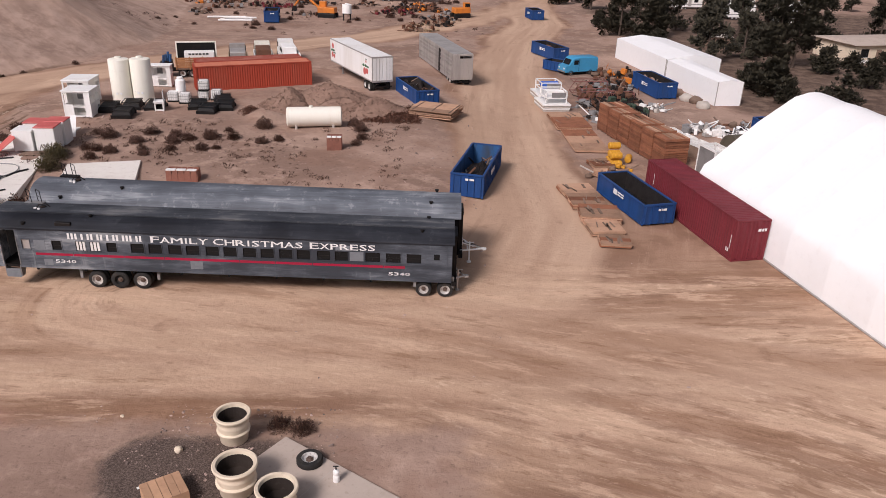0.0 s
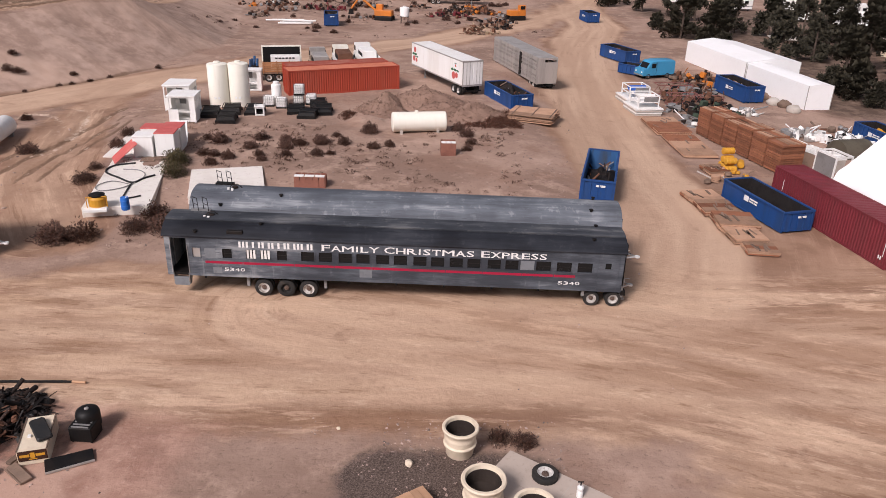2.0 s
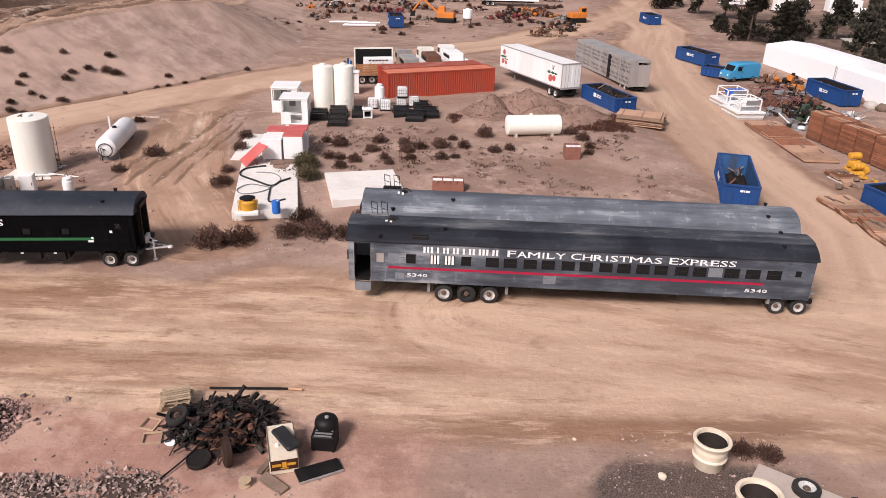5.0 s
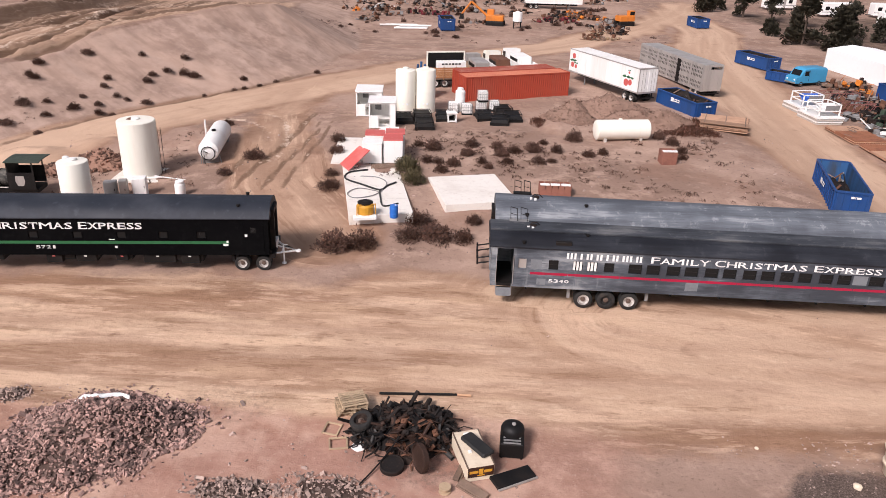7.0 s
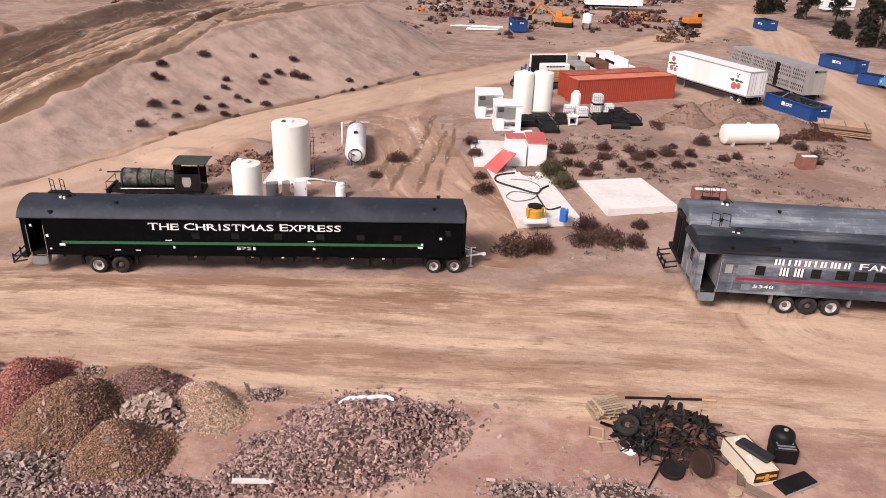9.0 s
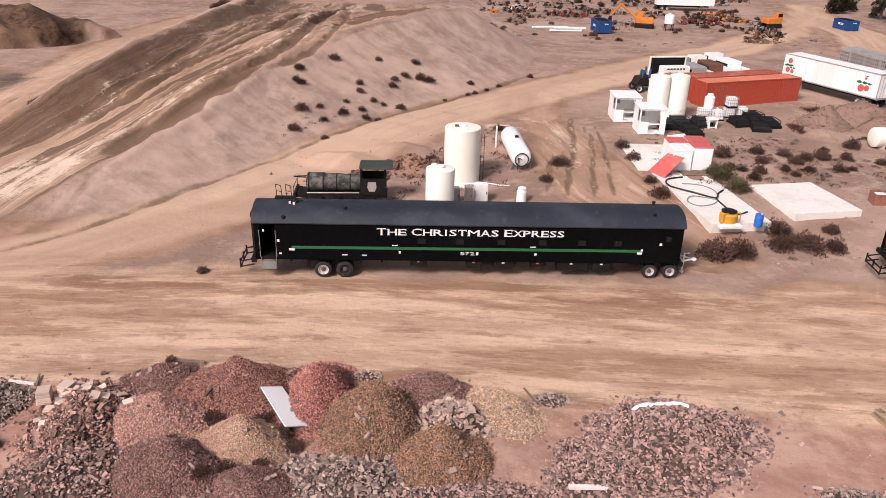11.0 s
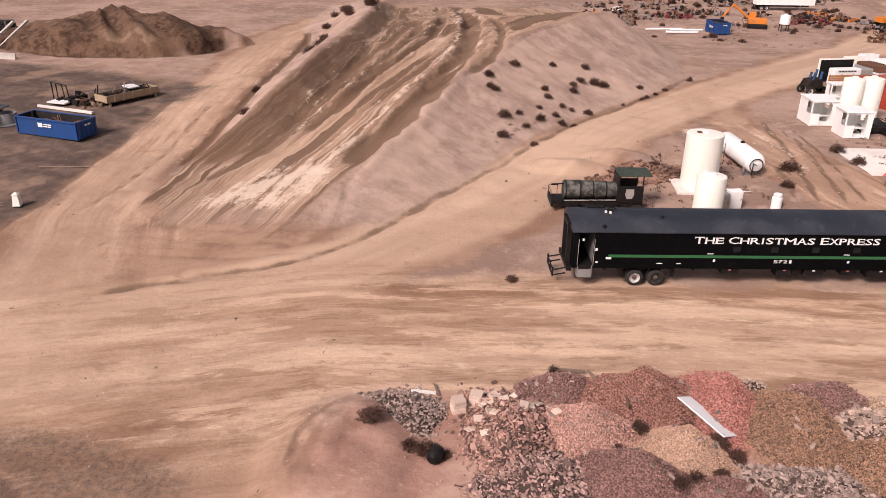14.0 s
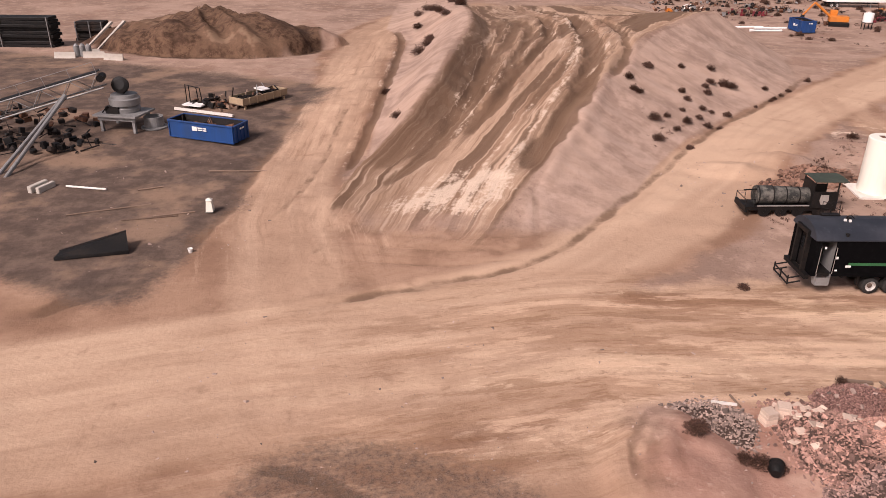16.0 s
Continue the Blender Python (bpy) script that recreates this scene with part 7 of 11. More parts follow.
Zs = 1.1
hose("rubber_hose", [(-34.8, 59.2, Zs), (-36.2, 58.4, Zs), (-36.3, 56.9, Zs), (-34.8, 55.6, Zs), (-33.4, 54.6, Zs), (-32.9, 55.6, Zs), (-32.3, 56.4, Zs)], 0.075, "thick black rubber hose curled on concrete", M_HOSE)
hose("rubber_hose", [(-33.4, 54.6, Zs), (-33.2, 53.0, Zs), (-32.8, 51.3, Zs), (-31.8, 51.9, Zs)], 0.06, "black rubber hose trailing across concrete", M_HOSE)
hose("garden_hose", [(-35.2, 57.6, Zs), (-33.8, 57.4, Zs), (-33.0, 56.0, Zs), (-33.6, 53.6, Zs), (-35.0, 52.7, Zs), (-35.7, 53.6, Zs), (-35.0, 54.8, Zs), (-33.4, 54.2, Zs)], 0.035, "thin pale hose looped on concrete", M_GRAY)
pump = thing("pump_unit", pose(-33.9, 49.6, 1.05, 0, 0, 15), "yellow pump unit with a black engine", "pump")
bm = bmesh.new()
lathe(bm, [(0.5, 0.0), (0.6, 0.2), (0.62, 0.7), (0.5, 0.85)], 18)
part("drum", bm, M_YELLOW, pump)
bm = bmesh.new()
lathe(bm, [(0.5, 0.85), (0.55, 0.95), (0.3, 1.05)], 18)
part("engine", bm, M_BLACK, pump)
bm = bmesh.new()
polyline(bm, [(-0.65, -0.4, 0), (-0.65, -0.4, 0.9), (0.65, -0.4, 0.9), (0.65, -0.4, 0)], 0.04)
part("frame", bm, M_YELLOW, pump)
wb = thing("white_tray", pose(-34.6, 48.6, 0.98, 0, 0, 12), "long white tray beside the pump", "tray")
bm = bmesh.new()
bx(bm, 0, 0, 0, 1.6, 0.5, 0.22, None, 0.04)
part("tray", bm, M_WHITE, wb)
drum = thing("blue_drum", pose(-31.9, 49.3, 1.05), "small bright blue plastic drum on concrete", "drum")
bm = bmesh.new()
lathe(bm, [(0.26, 0), (0.29, 0.05), (0.29, 0.25), (0.31, 0.3), (0.29, 0.35), (0.29, 0.62), (0.31, 0.67), (0.29, 0.72), (0.27, 0.9)], 18)
part("shell", bm, paint("bright_blue_plastic", (0.03, 0.16, 0.55), (0.03, 0.1, 0.3), 0.4, 0, 6, 1, 0.2, 0.05), drum)
bm = bmesh.new()
lathe(bm, [(0.06, 0.9), (0.06, 0.94)], 8, pose(0.12, 0, 0))
part("bung", bm, M_WHITE, drum)


def small_crate(m, label, w, d, h, top):
    c = thing("wooden_crate", m, label, "crate")
    n = 5
    for k in range(n):
        for y in (0, d - 0.03):
            bm = bmesh.new()
            bx(bm, k * w / n, y, 0, (k + 0.86) * w / n, y + 0.03, h)
            part("slat", bm, M_BROWNMESH, c)
        for x in (0, w - 0.03):
            bm = bmesh.new()
            bx(bm, x, 0.03 + k * (d - 0.06) / n, 0, x + 0.03, 0.03 + (k + 0.86) * (d - 0.06) / n, h)
            part("slat", bm, M_BROWNMESH, c)
    bm = bmesh.new()
    bx(bm, 0.03, 0.03, 0.02, w - 0.03, d - 0.03, h * 0.75)
    part("fill", bm, M_BROWNMESH, c)
    if top:
        for k in range(3):
            bm = bmesh.new()
            bx(bm, 0.02 + k * w / 3, -0.02, h, (k + 0.9) * w / 3, d * 0.35, h + 0.07)
            part("top_board", bm, M_WHITE, c)
    return c


small_crate(on_ground(-21.3, 55.2, 0), "brown slatted cabinet with a white top rail", 2.4, 1.0, 0.9, True)
small_crate(on_ground(-10.0, 63.6, 3), "reddish slatted crate with white corners", 1.3, 1.2, 1.15, True)


# ---- stacked timber ----
def sheet_stack(m, label, lx, ly, layers, mat, seed, group="timber stacks"):
    s = thing("timber_stack", m, label, "lumber", group)
    rnd = random.Random(seed)
    z = 0.0
    for k in range(layers):
        nb = 3
        for q in range(nb):
            bm = bmesh.new()
            y0 = q * ly / nb
            dx, dy, a = rnd.uniform(-0.25, 0.25), rnd.uniform(-0.06, 0.06), rnd.uniform(-4, 4)
            bx(bm, dx, y0 + dy, z, lx + dx * 0.6, y0 + ly / nb - 0.03 + dy, z + 0.05, pose(0, 0, 0, rnd.uniform(-0.8, 0.8), rnd.uniform(-0.5, 0.5), a * 0.4))
            part("sheet", bm, mat, s)
        z += 0.085
        if k % 2 == 0:
            for x in (0.3, lx / 2, lx - 0.4):
                bm = bmesh.new()
                bx(bm, x, 0.1, z - 0.035, x + 0.1, ly - 0.1, z + 0.03)
                part("bearer", bm, M_OLDWOOD, s)
            z += 0.04
    return s


sheet_stack(on_ground(-3.1, 76.2, -20), "stack of weathered plywood sheets on bearers", 4.6, 4.0, 7, M_WOOD, 4)




def lumber_bundle(m, label, lx, ly, h, seed):
    s = thing("lumber_bundle", m, label, "lumber", "lumber bundles")
    rnd = random.Random(seed)
    n = int(h / 0.2)
    for k in range(n):
        bm = bmesh.new()
        o = rnd.uniform(-0.05, 0.05)
        bx(bm, o, -o, 0.12 + k * h / n, lx + o, ly - o, 0.12 + (k + 0.86) * h / n)
        part("layer", bm, M_REDWOOD, s)
    for x in (0.1, lx / 2 - 0.05, lx - 0.2):
        bm = bmesh.new()
        bx(bm, x, 0, 0, x + 0.1, ly, 0.12)
        part("bearer", bm, M_OLDWOOD, s)
        bm = bmesh.new()
        bx(bm, x + 0.02, -0.06, 0.12, x + 0.09, -0.02, h + 0.1)
        part("batten", bm, M_REDWOOD, s)
    for q in range(5):
        bm = bmesh.new()
        a = rnd.uniform(0.05, ly - 0.3)
        bx(bm, 0.05, a, h + 0.1, lx - 0.1, a + 0.2, h + 0.15, pose(0, 0, 0, 0, 0, rnd.uniform(-5, 5)))
        part("top_board", bm, M_WOOD, s)


for k in range(6):
    lumber_bundle(on_ground(16.9 + k * 0.56, 75.6 - k * 2.15, 105) @ pose(-1.0, -2.3, 0), "tall bundle of red-brown lumber panels", 2.0, 2.4, 2.75 - 0.08 * (k % 3), k)


# ---- yellow containers, white frames, van ----
JUG = Matrix.Diagonal((0.88, 0.88, 1.05, 1))
fy = thing("yellow_jug", on_ground(15.1, 64.5, 12) @ pose(0, 0, 0.37, 0, 90, 0) @ JUG, "ribbed yellow plastic drum lying in a stack", "drum", "yellow drums")
bm = bmesh.new()
lathe(bm, [(0.12, 0), (0.36, 0.02), (0.4, 0.06), (0.4, 0.26), (0.35, 0.3), (0.4, 0.34), (0.4, 0.6), (0.35, 0.64), (0.4, 0.68), (0.4, 0.9), (0.36, 0.95), (0.14, 0.97), (0.12, 1.0)], 18)
part("shell", bm, M_YELLOW, fy)
bm = bmesh.new()
lathe(bm, [(0.13, 1.0), (0.13, 1.06), (0.02, 1.06)], 10)
part("cap", bm, M_WHITE, fy)
for dx, dy, dz, yaw in ((0.0, 0.74, 0, 12), (0.03, 0.36, 0.66, 14), (-0.03, 0.42, 1.36, 9), (0.02, -0.75, 0, 16), (0.04, -0.35, 0.66, 11), (1.9, 0.6, 0, 70)):
    copy_thing(fy, on_ground(15.1 + dx, 64.5 + dy, yaw) @ pose(0, 0, 0.37 + dz, 0, 90, 0) @ JUG)


def timber_deck(m, label, lx, ly, n, seed):
    """Plywood deck panels piled on bearers, with loose battens on top."""
    s = thing("timber_deck", m, label, "lumber", "timber decks")
    rnd = random.Random(seed)
    for q in range(3):
        bm = bmesh.new()
        bx(bm, 0.1, ly * (0.1 + 0.38 * q), -0.35, lx - 0.1, ly * (0.1 + 0.38 * q) + 0.15, 0.12)
        part("bearer", bm, M_OLDWOOD, s)
    for k in range(n):
        o = rnd.uniform(-0.08, 0.08)
        for q in range(3):
            bm = bmesh.new()
            bx(bm, o, ly * q / 3 + 0.01, 0.12 + 0.09 * k, lx + o, ly * (q + 1) / 3 - 0.01, 0.2 + 0.09 * k)
            part("sheet", bm, rnd.choice((M_WOOD, M_WOOD, M_WOOD, M_REDWOOD)), s)
    for q in range(5):
        bm = bmesh.new()
        y, w = rnd.uniform(0.1, ly - 1.2), rnd.uniform(0.08, 0.2)
        bx(bm, -w / 2, 0, 0.125 + 0.09 * n, w / 2, rnd.uniform(0.7, 1.15), 0.17 + 0.09 * n, pose(rnd.uniform(0.5, lx - 0.5), y, 0, 0, 0, rnd.uniform(-20, 20)))
        part("batten", bm, M_OLDWOOD, s)


for x, y, a, lx, ly, n, q in ((9.8, 55.6, 10, 2.7, 2.3, 4, 4), (9.9, 53.1, 3, 2.7, 2.5, 5, 5), (10.1, 50.5, -4, 2.9, 2.6, 6, 6), (10.4, 48.1, 5, 2.4, 2.4, 4, 7), (10.6, 46.3, -5, 2.1, 1.7, 3, 8)):
    timber_deck(on_ground(x, y, a), "weathered plywood panels piled unevenly on dirt", lx, ly, n, q)
timber_deck(on_ground(12.3, 75.4, 3), "stack of plywood deck panels below white frames", 3.5, 5.9, 4, 1)
timber_deck(on_ground(12.7, 67.9, 2), "low plywood deck with loose battens on top", 3.3, 6.9, 3, 2)
timber_deck(on_ground(13.6, 63.0, 12), "small grey board stack beside yellow jugs", 1.9, 1.9, 4, 3)


def white_frame(m, label, seed):
    s = thing("white_frame_stack", m, label, "frame", "white frames")
    for k in range(4):
        bm = bmesh.new()
        bx(bm, -0.05 * k, -0.04 * k, 0.22 * k, 3.0 + 0.04 * k, 4.0 - 0.1 * k, 0.22 * k + 0.17)
        part("panel", bm, M_WHITE if k % 2 else M_CONCRETE, s)
    for x in (0.2, 2.6):
        for y in (0.3, 2.8):
            bm = bmesh.new()
            bx(bm, x, y, 0.86, x + 0.12, y + 0.12, 2.2)
            part("post", bm, M_WHITE, s)
    for z in (1.4, 2.1):
        bm = bmesh.new()
        for a in ((0.2, 0.3, 2.72, 0.4), (0.2, 2.82, 2.72, 2.92), (0.2, 0.4, 0.3, 2.82), (2.62, 0.4, 2.72, 2.82)):
            bx(bm, a[0], a[1], z, a[2], a[3], z + 0.1)
        part("rail", bm, M_WHITE, s)
    bm = bmesh.new()
    hull(bm, [(0.3, 0.4, 1.5), (2.6, 0.4, 1.5), (2.6, 1.6, 2.1), (0.3, 1.6, 2.1), (0.3, 0.45, 1.45), (2.6, 0.45, 1.45), (2.6, 1.65, 2.05), (0.3, 1.65, 2.05)], BOXF)
    part("sheet", bm, M_BLUETARP if seed else M_WHITE, s)
    bm = bmesh.new()
    bx(bm, 0.9, 0.32, 1.5, 2.5, 0.36, 2.05)
    part("grille", bm, M_GRAY, s)


M_BLUETARP = paint("blue_tarp", (0.04, 0.13, 0.50), (0.05, 0.1, 0.3), 0.6, 0, 5, 0.8, 0.3, 0.15)
white_frame(on_ground(11.9, 83.2, 8), "stack of white steel guard frames and panels", 0)
white_frame(on_ground(12.0, 87.8, 8), "white steel frames with a blue sheet on top", 1)


def van(m):
    v = thing("step_van", m, "light blue vintage step van with rounded roof", "van")
    bm = bmesh.new()
    prof = [(0.1, 0.45), (0.05, 0.7), (0.12, 1.25), (0.45, 1.32), (0.72, 1.4), (1.15, 2.2), (1.45, 2.38), (2.2, 2.44), (5.0, 2.4), (5.2, 2.25), (5.25, 0.5)]
    W = 2.0
    rings = []
    for y, ins in ((0.0, 0.12), (0.06, 0.04), (0.16, 0.0), (W - 0.16, 0.0), (W - 0.06, 0.04), (W, 0.12)):
        rings += [(x, y, z - (ins if z > 1.5 else 0)) for x, z in prof]
    n = len(prof)
    hull(bm, rings, [(j * n + i, (j + 1) * n + i, (j + 1) * n + (i + 1) % n, j * n + (i + 1) % n) for j in range(5) for i in range(n)] + [tuple(range(n)), tuple(range(6 * n - 1, 5 * n - 1, -1))])
    smooth(part("body", bm, M_SKYBLUE, v), 35)
    for a in ((0.8, 0.2, 1.42, 1.08, 1.8, 2.12),):
        bm = bmesh.new()
        hull(bm, [(0.70, 0.22, 1.45), (0.70, 1.78, 1.45), (1.08, 1.78, 2.13), (1.08, 0.22, 2.13)], [(0, 1, 2, 3)])
        for w in bm.verts:
            w.co.x -= 0.03
        part("windscreen", bm, M_GLASS, v)
    for y in (-0.012, W + 0.002):
        bm = bmesh.new()
        bx(bm, 1.35, y, 1.45, 2.05, y + 0.01, 2.05)
        part("side_window", bm, M_GLASS, v)
        bm = bmesh.new()
        bx(bm, 2.15, y, 0.6, 2.19, y + 0.01, 2.2)
        part("door_gap", bm, M_BLACK, v)
    for y in (0.35, W - 0.35):
        bm = bmesh.new()
        lathe(bm, [(0.12, 0), (0.12, 0.05)], 12, pose(0.06, y, 0.95, 0, -90, 0))
        part("headlight", bm, M_LETTER, v)
    bm = bmesh.new()
    bx(bm, -0.08, 0.05, 0.45, 0.05, W - 0.05, 0.62, None, 0.03)
    part("bumper", bm, M_GRAY, v)
    for x in (0.95, 4.1):
        for y, s in ((0.1, -1), (W - 0.1, 1)):
            wheel(v, x, y - 0.0, 0.36, 0.22, M_RIMRUST, s)
    bm = bmesh.new()
    bx(bm, 0.3, 0.2, 0.35, 5.0, W - 0.2, 0.6)
    part("chassis", bm, M_BLACK, v)


van(on_ground(17.6, 103.3, 22))


M_TANSLAB = paint("tan_concrete", (0.50, 0.415, 0.35), (0.36, 0.285, 0.235), 0.9, 0, 5.0, 0.6, 0.5, 0.2)


# ---- foreground: planters, slab, tyre ----
def planter(m, label, r, h):
    p = thing("planter", m, label, "planter", "planters")
    bm = bmesh.new()
    prof = [(r * 0.72, 0), (r * 0.76, 0.04), (r * 0.80, h * 0.3), (r * 0.9, h * 0.36), (r * 0.92, h * 0.42), (r * 0.84, h * 0.47), (r * 0.86, h * 0.62), (r * 0.88, h * 0.66), (r * 0.85, h * 0.7), (r * 0.88, h * 0.84), (r * 1.0, h * 0.9), (r * 1.02, h * 0.96), (r * 0.97, h), (r * 0.84, h * 0.99), (r * 0.80, h * 0.9)]
    lathe(bm, prof + [(r * 0.74, h * 0.45), (r * 0.1, h * 0.42)], 40)
    ob = smooth(part("pot", bm, M_POT, p), 45)
    bm = bmesh.new()
    lathe(bm, [(r * 0.79, h * 0.88), (r * 0.73, h * 0.46), (r * 0.3, h * 0.44), (0.02, h * 0.43)], 32)
    bmesh.ops.delete(bm, geom=[f for f in bm.faces if len(f.verts) > 4 and f.calc_center_median().z > h * 0.6], context="FACES_ONLY")
    part("lining", bm, M_POTIN, p, "dark brown inside of the pot")
    return p


planter(on_ground(-9.35, 25.75), "large cream concrete planter with rolled rim", 0.76, 1.35)
planter(on_ground(-8.55, 22.75), "large cream concrete planter standing beside a slab", 0.86, 1.35)
planter(on_ground(-6.75, 21.55), "cream concrete planter with banded side", 0.80, 1.30)

slab("concrete_slab", pose(-7.2, 25.85, -0.02, 0, 0, -35.5) @ pose(0, -2.5, 0), 9.0, 2.5, "narrow concrete slab with a spare wheel on it", 0.16, M_TANSLAB)


def loose_wheel(m, label, r=0.54, rim=M_RIM):
    t = thing("spare_wheel", m, label, "wheel")
    w = wheel(t, 0, 0, r, 0.28, rim, -1)
    w.matrix_local = pose(0, 0, 0.14)
    return t


loose_wheel(pose(-5.95, 24.25, 0.125), "black truck tyre with a silver rim lying flat")
jug = thing("white_jug", pose(-4.75, 23.15, 0.125), "white plastic jug with a black pump top", "jug")
bm = bmesh.new()
lathe(bm, [(0.1, 0), (0.13, 0.04), (0.13, 0.28), (0.1, 0.36), (0.13, 0.42), (0.13, 0.52), (0.05, 0.6)], 14)
part("body", bm, M_WHITE, jug)
bm = bmesh.new()
tube(bm, (0, 0, 0.6), (0, 0, 0.75), 0.03, 8)
tube(bm, (-0.12, 0.02, 0.74), (0.1, -0.02, 0.78), 0.025, 6)
part("pump_top", bm, M_BLACK, jug)


def boulder(name, m, label, s, mat, seed):
    t = thing(name, m, label, "stone", "loose stones")
    bm = bmesh.new()
    bmesh.ops.create_icosphere(bm, subdivisions=2, radius=s)
    for v in bm.verts:
        v.co *= 0.8 + 0.35 * noise.noise(v.co * (2.0 / s) + Vector((seed, 0, 0)))
        v.co.z = max(v.co.z * 0.8, -s * 0.4) + s * 0.3
    part("stone", bm, mat, t)
    return t


boulder("pale_stone", on_ground(-11.45, 24.85), "pale rounded stone on dark gravel", 0.22, M_POT, 3)
boulder("pale_stone", on_ground(-14.6, 27.2), "small pale stone on dirt", 0.1, M_POT, 7)


def open_crate(m, label, w, d, h):
    c = thing("wooden_crate", m, label, "crate")
    for q in range(5):
        bm = bmesh.new()
        bx(bm, q * w / 5, 0, h - 0.03, (q + 0.94) * w / 5, d, h)
        part("lid_board", bm, M_PINE, c)
    for a in ((0, 0, w, 0.03), (0, d - 0.03, w, d), (0, 0.03, 0.03, d - 0.03), (w - 0.03, 0.03, w, d - 0.03)):
        bm = bmesh.new()
        bx(bm, a[0], a[1], 0, a[2], a[3], h - 0.03)
        part("side_board", bm, M_PINE, c)
    return c


M_PINE = paint("pine_boards", (0.50, 0.30, 0.18), (0.32, 0.18, 0.11), 0.8, 0, 6, 1, 0.4, 0.2, rand=0.12)
open_crate(on_ground(-11.4, 21.2, 33), "pale pine crate with a boarded lid", 1.5, 1.3, 0.6)
cl = thing("white_clamp", on_ground(-12.4, 22.7, 10), "bent white plastic offcut on gravel", "scrap")
bm = bmesh.new()
polyline(bm, [(0, 0, 0.05), (0.25, 0.05, 0.1), (0.5, 0, 0.06), (0.42, -0.2, 0.05)], 0.05)
part("strip", bm, M_WHITE, cl)


# ---- scrap heap ----
def scrap_heap(m):
    s = thing("scrap_heap", m, "oily black heap of tyres, drums and machine scrap", "scrap heap")
    bm = bmesh.new()
    n, R = 28, 2.5
    v = []
    for j in range(9):
        for i in range(n):
            a, q = 2 * math.pi * i / n, j / 8
            rr = R * q * (0.85 + 0.25 * noise.noise((math.cos(a) * 1.5, math.sin(a) * 1.5, 3)))
            z = 0.6 * (1 - q ** 1.6) * (0.6 + 0.9 * abs(noise.noise((math.cos(a) * q * 3, math.sin(a) * q * 3, 7)))) - 0.04
            v.append((rr * math.cos(a), rr * 0.72 * math.sin(a), z))
    hull(bm, v, [(j * n + i, j * n + (i + 1) % n, (j + 1) * n + (i + 1) % n, (j + 1) * n + i) for j in range(8) for i in range(n)])
    part("core", bm, M_SCRAP, s)
    rnd = random.Random(21)

    def lie(q):
        return 0.6 * (1 - q ** 1.6) + 0.06

    for k in range(360):
        bm = bmesh.new()
        a, q = rnd.uniform(0, 6.28), math.sqrt(rnd.random())
        c = Vector((2.35 * q * math.cos(a) - 0.15, 1.9 * q * math.sin(a), lie(q) * rnd.uniform(0.7, 1.15)))
        tilt = pose(0, 0, 0, rnd.uniform(-35, 35), rnd.uniform(-35, 35), rnd.uniform(0, 360))
        at = Matrix.Translation(c) @ tilt
        kind = rnd.random()
        if kind < 0.34:
            d = Vector((rnd.uniform(-1, 1), rnd.uniform(-1, 1), rnd.uniform(-0.25, 0.25))).normalized() * rnd.uniform(0.3, 0.85)
            e, r = c + d, rnd.uniform(0.015, 0.045)
            e.z = max(e.z, 0.05)
            mid = (c + e) / 2 + Vector((rnd.gauss(0, 0.08), rnd.gauss(0, 0.08), rnd.uniform(0, 0.12)))
            polyline(bm, [c, mid, e], r, 6)
            nm = "rod"
        elif kind < 0.5:
            # an angle or channel section
            L, w = rnd.uniform(0.5, 1.4), rnd.uniform(0.05, 0.12)
            bx(bm, -L / 2, 0, 0, L / 2, w, 0.015, at)
            bx(bm, -L / 2, 0, 0.015, L / 2, 0.015, w, at)
            nm = "angle_iron"
        elif kind < 0.68:
            # a bent sheet
            w, d, f = rnd.uniform(0.14, 0.4), rnd.uniform(0.1, 0.28), rnd.uniform(-0.18, 0.18)
            hull(bm, [(x * w, y * d, z + (f if abs(x) < 0.5 else 0)) for z in (0, 0.02) for y in (-1, 1) for x in (-1, 0, 1)], ((0, 1, 4, 3), (1, 2, 5, 4), (9, 10, 7, 6), (10, 11, 8, 7), (0, 6, 7, 1), (1, 7, 8, 2), (3, 4, 10, 9), (4, 5, 11, 10), (0, 3, 9, 6), (2, 8, 11, 5)), at)
            nm = "bent_sheet"
        elif kind < 0.82:
            # a gear case: a stepped casting with a boss
            w = rnd.uniform(0.09, 0.2)
            bx(bm, -w, -w * 0.7, 0, w, w * 0.7, w * 0.8, at, w * 0.2)
            lathe(bm, [(w * 0.5, w * 0.8), (w * 0.5, w * 1.1), (w * 0.25, w * 1.15)], 10, at)
            nm = "casting"
        elif kind < 0.92:
            r = rnd.uniform(0.14, 0.36)
            lathe(bm, [(r * 0.72, -r * 0.14), (r, -r * 0.12), (r, r * 0.12), (r * 0.72, r * 0.14)], 16, at, True)
            nm = "ring"
        else:
            r, L = rnd.uniform(0.05, 0.13), rnd.uniform(0.5, 1.0)
            lathe(bm, [(r * 0.85, 0), (r, 0.0), (r, L), (r * 0.85, L), (r * 0.85, L * 0.6)], 14, at @ pose(0, 0, 0, 80, 0, 0), False, False)
            nm = "pipe"
        red = abs(c.x - 0.3) < 1.0 and c.y < 0.3
        part(nm, bm, rnd.choice((M_RUST, M_BROWNSCRAP, M_SCRAP, M_BROWNSCRAP) if red else (M_SCRAP, M_BLACK, M_BLACK, M_BROWNSCRAP, M_SCRAP, M_SCRAP, M_OILGREY if k % 2 == 0 else M_SCRAP)), s)
    return s


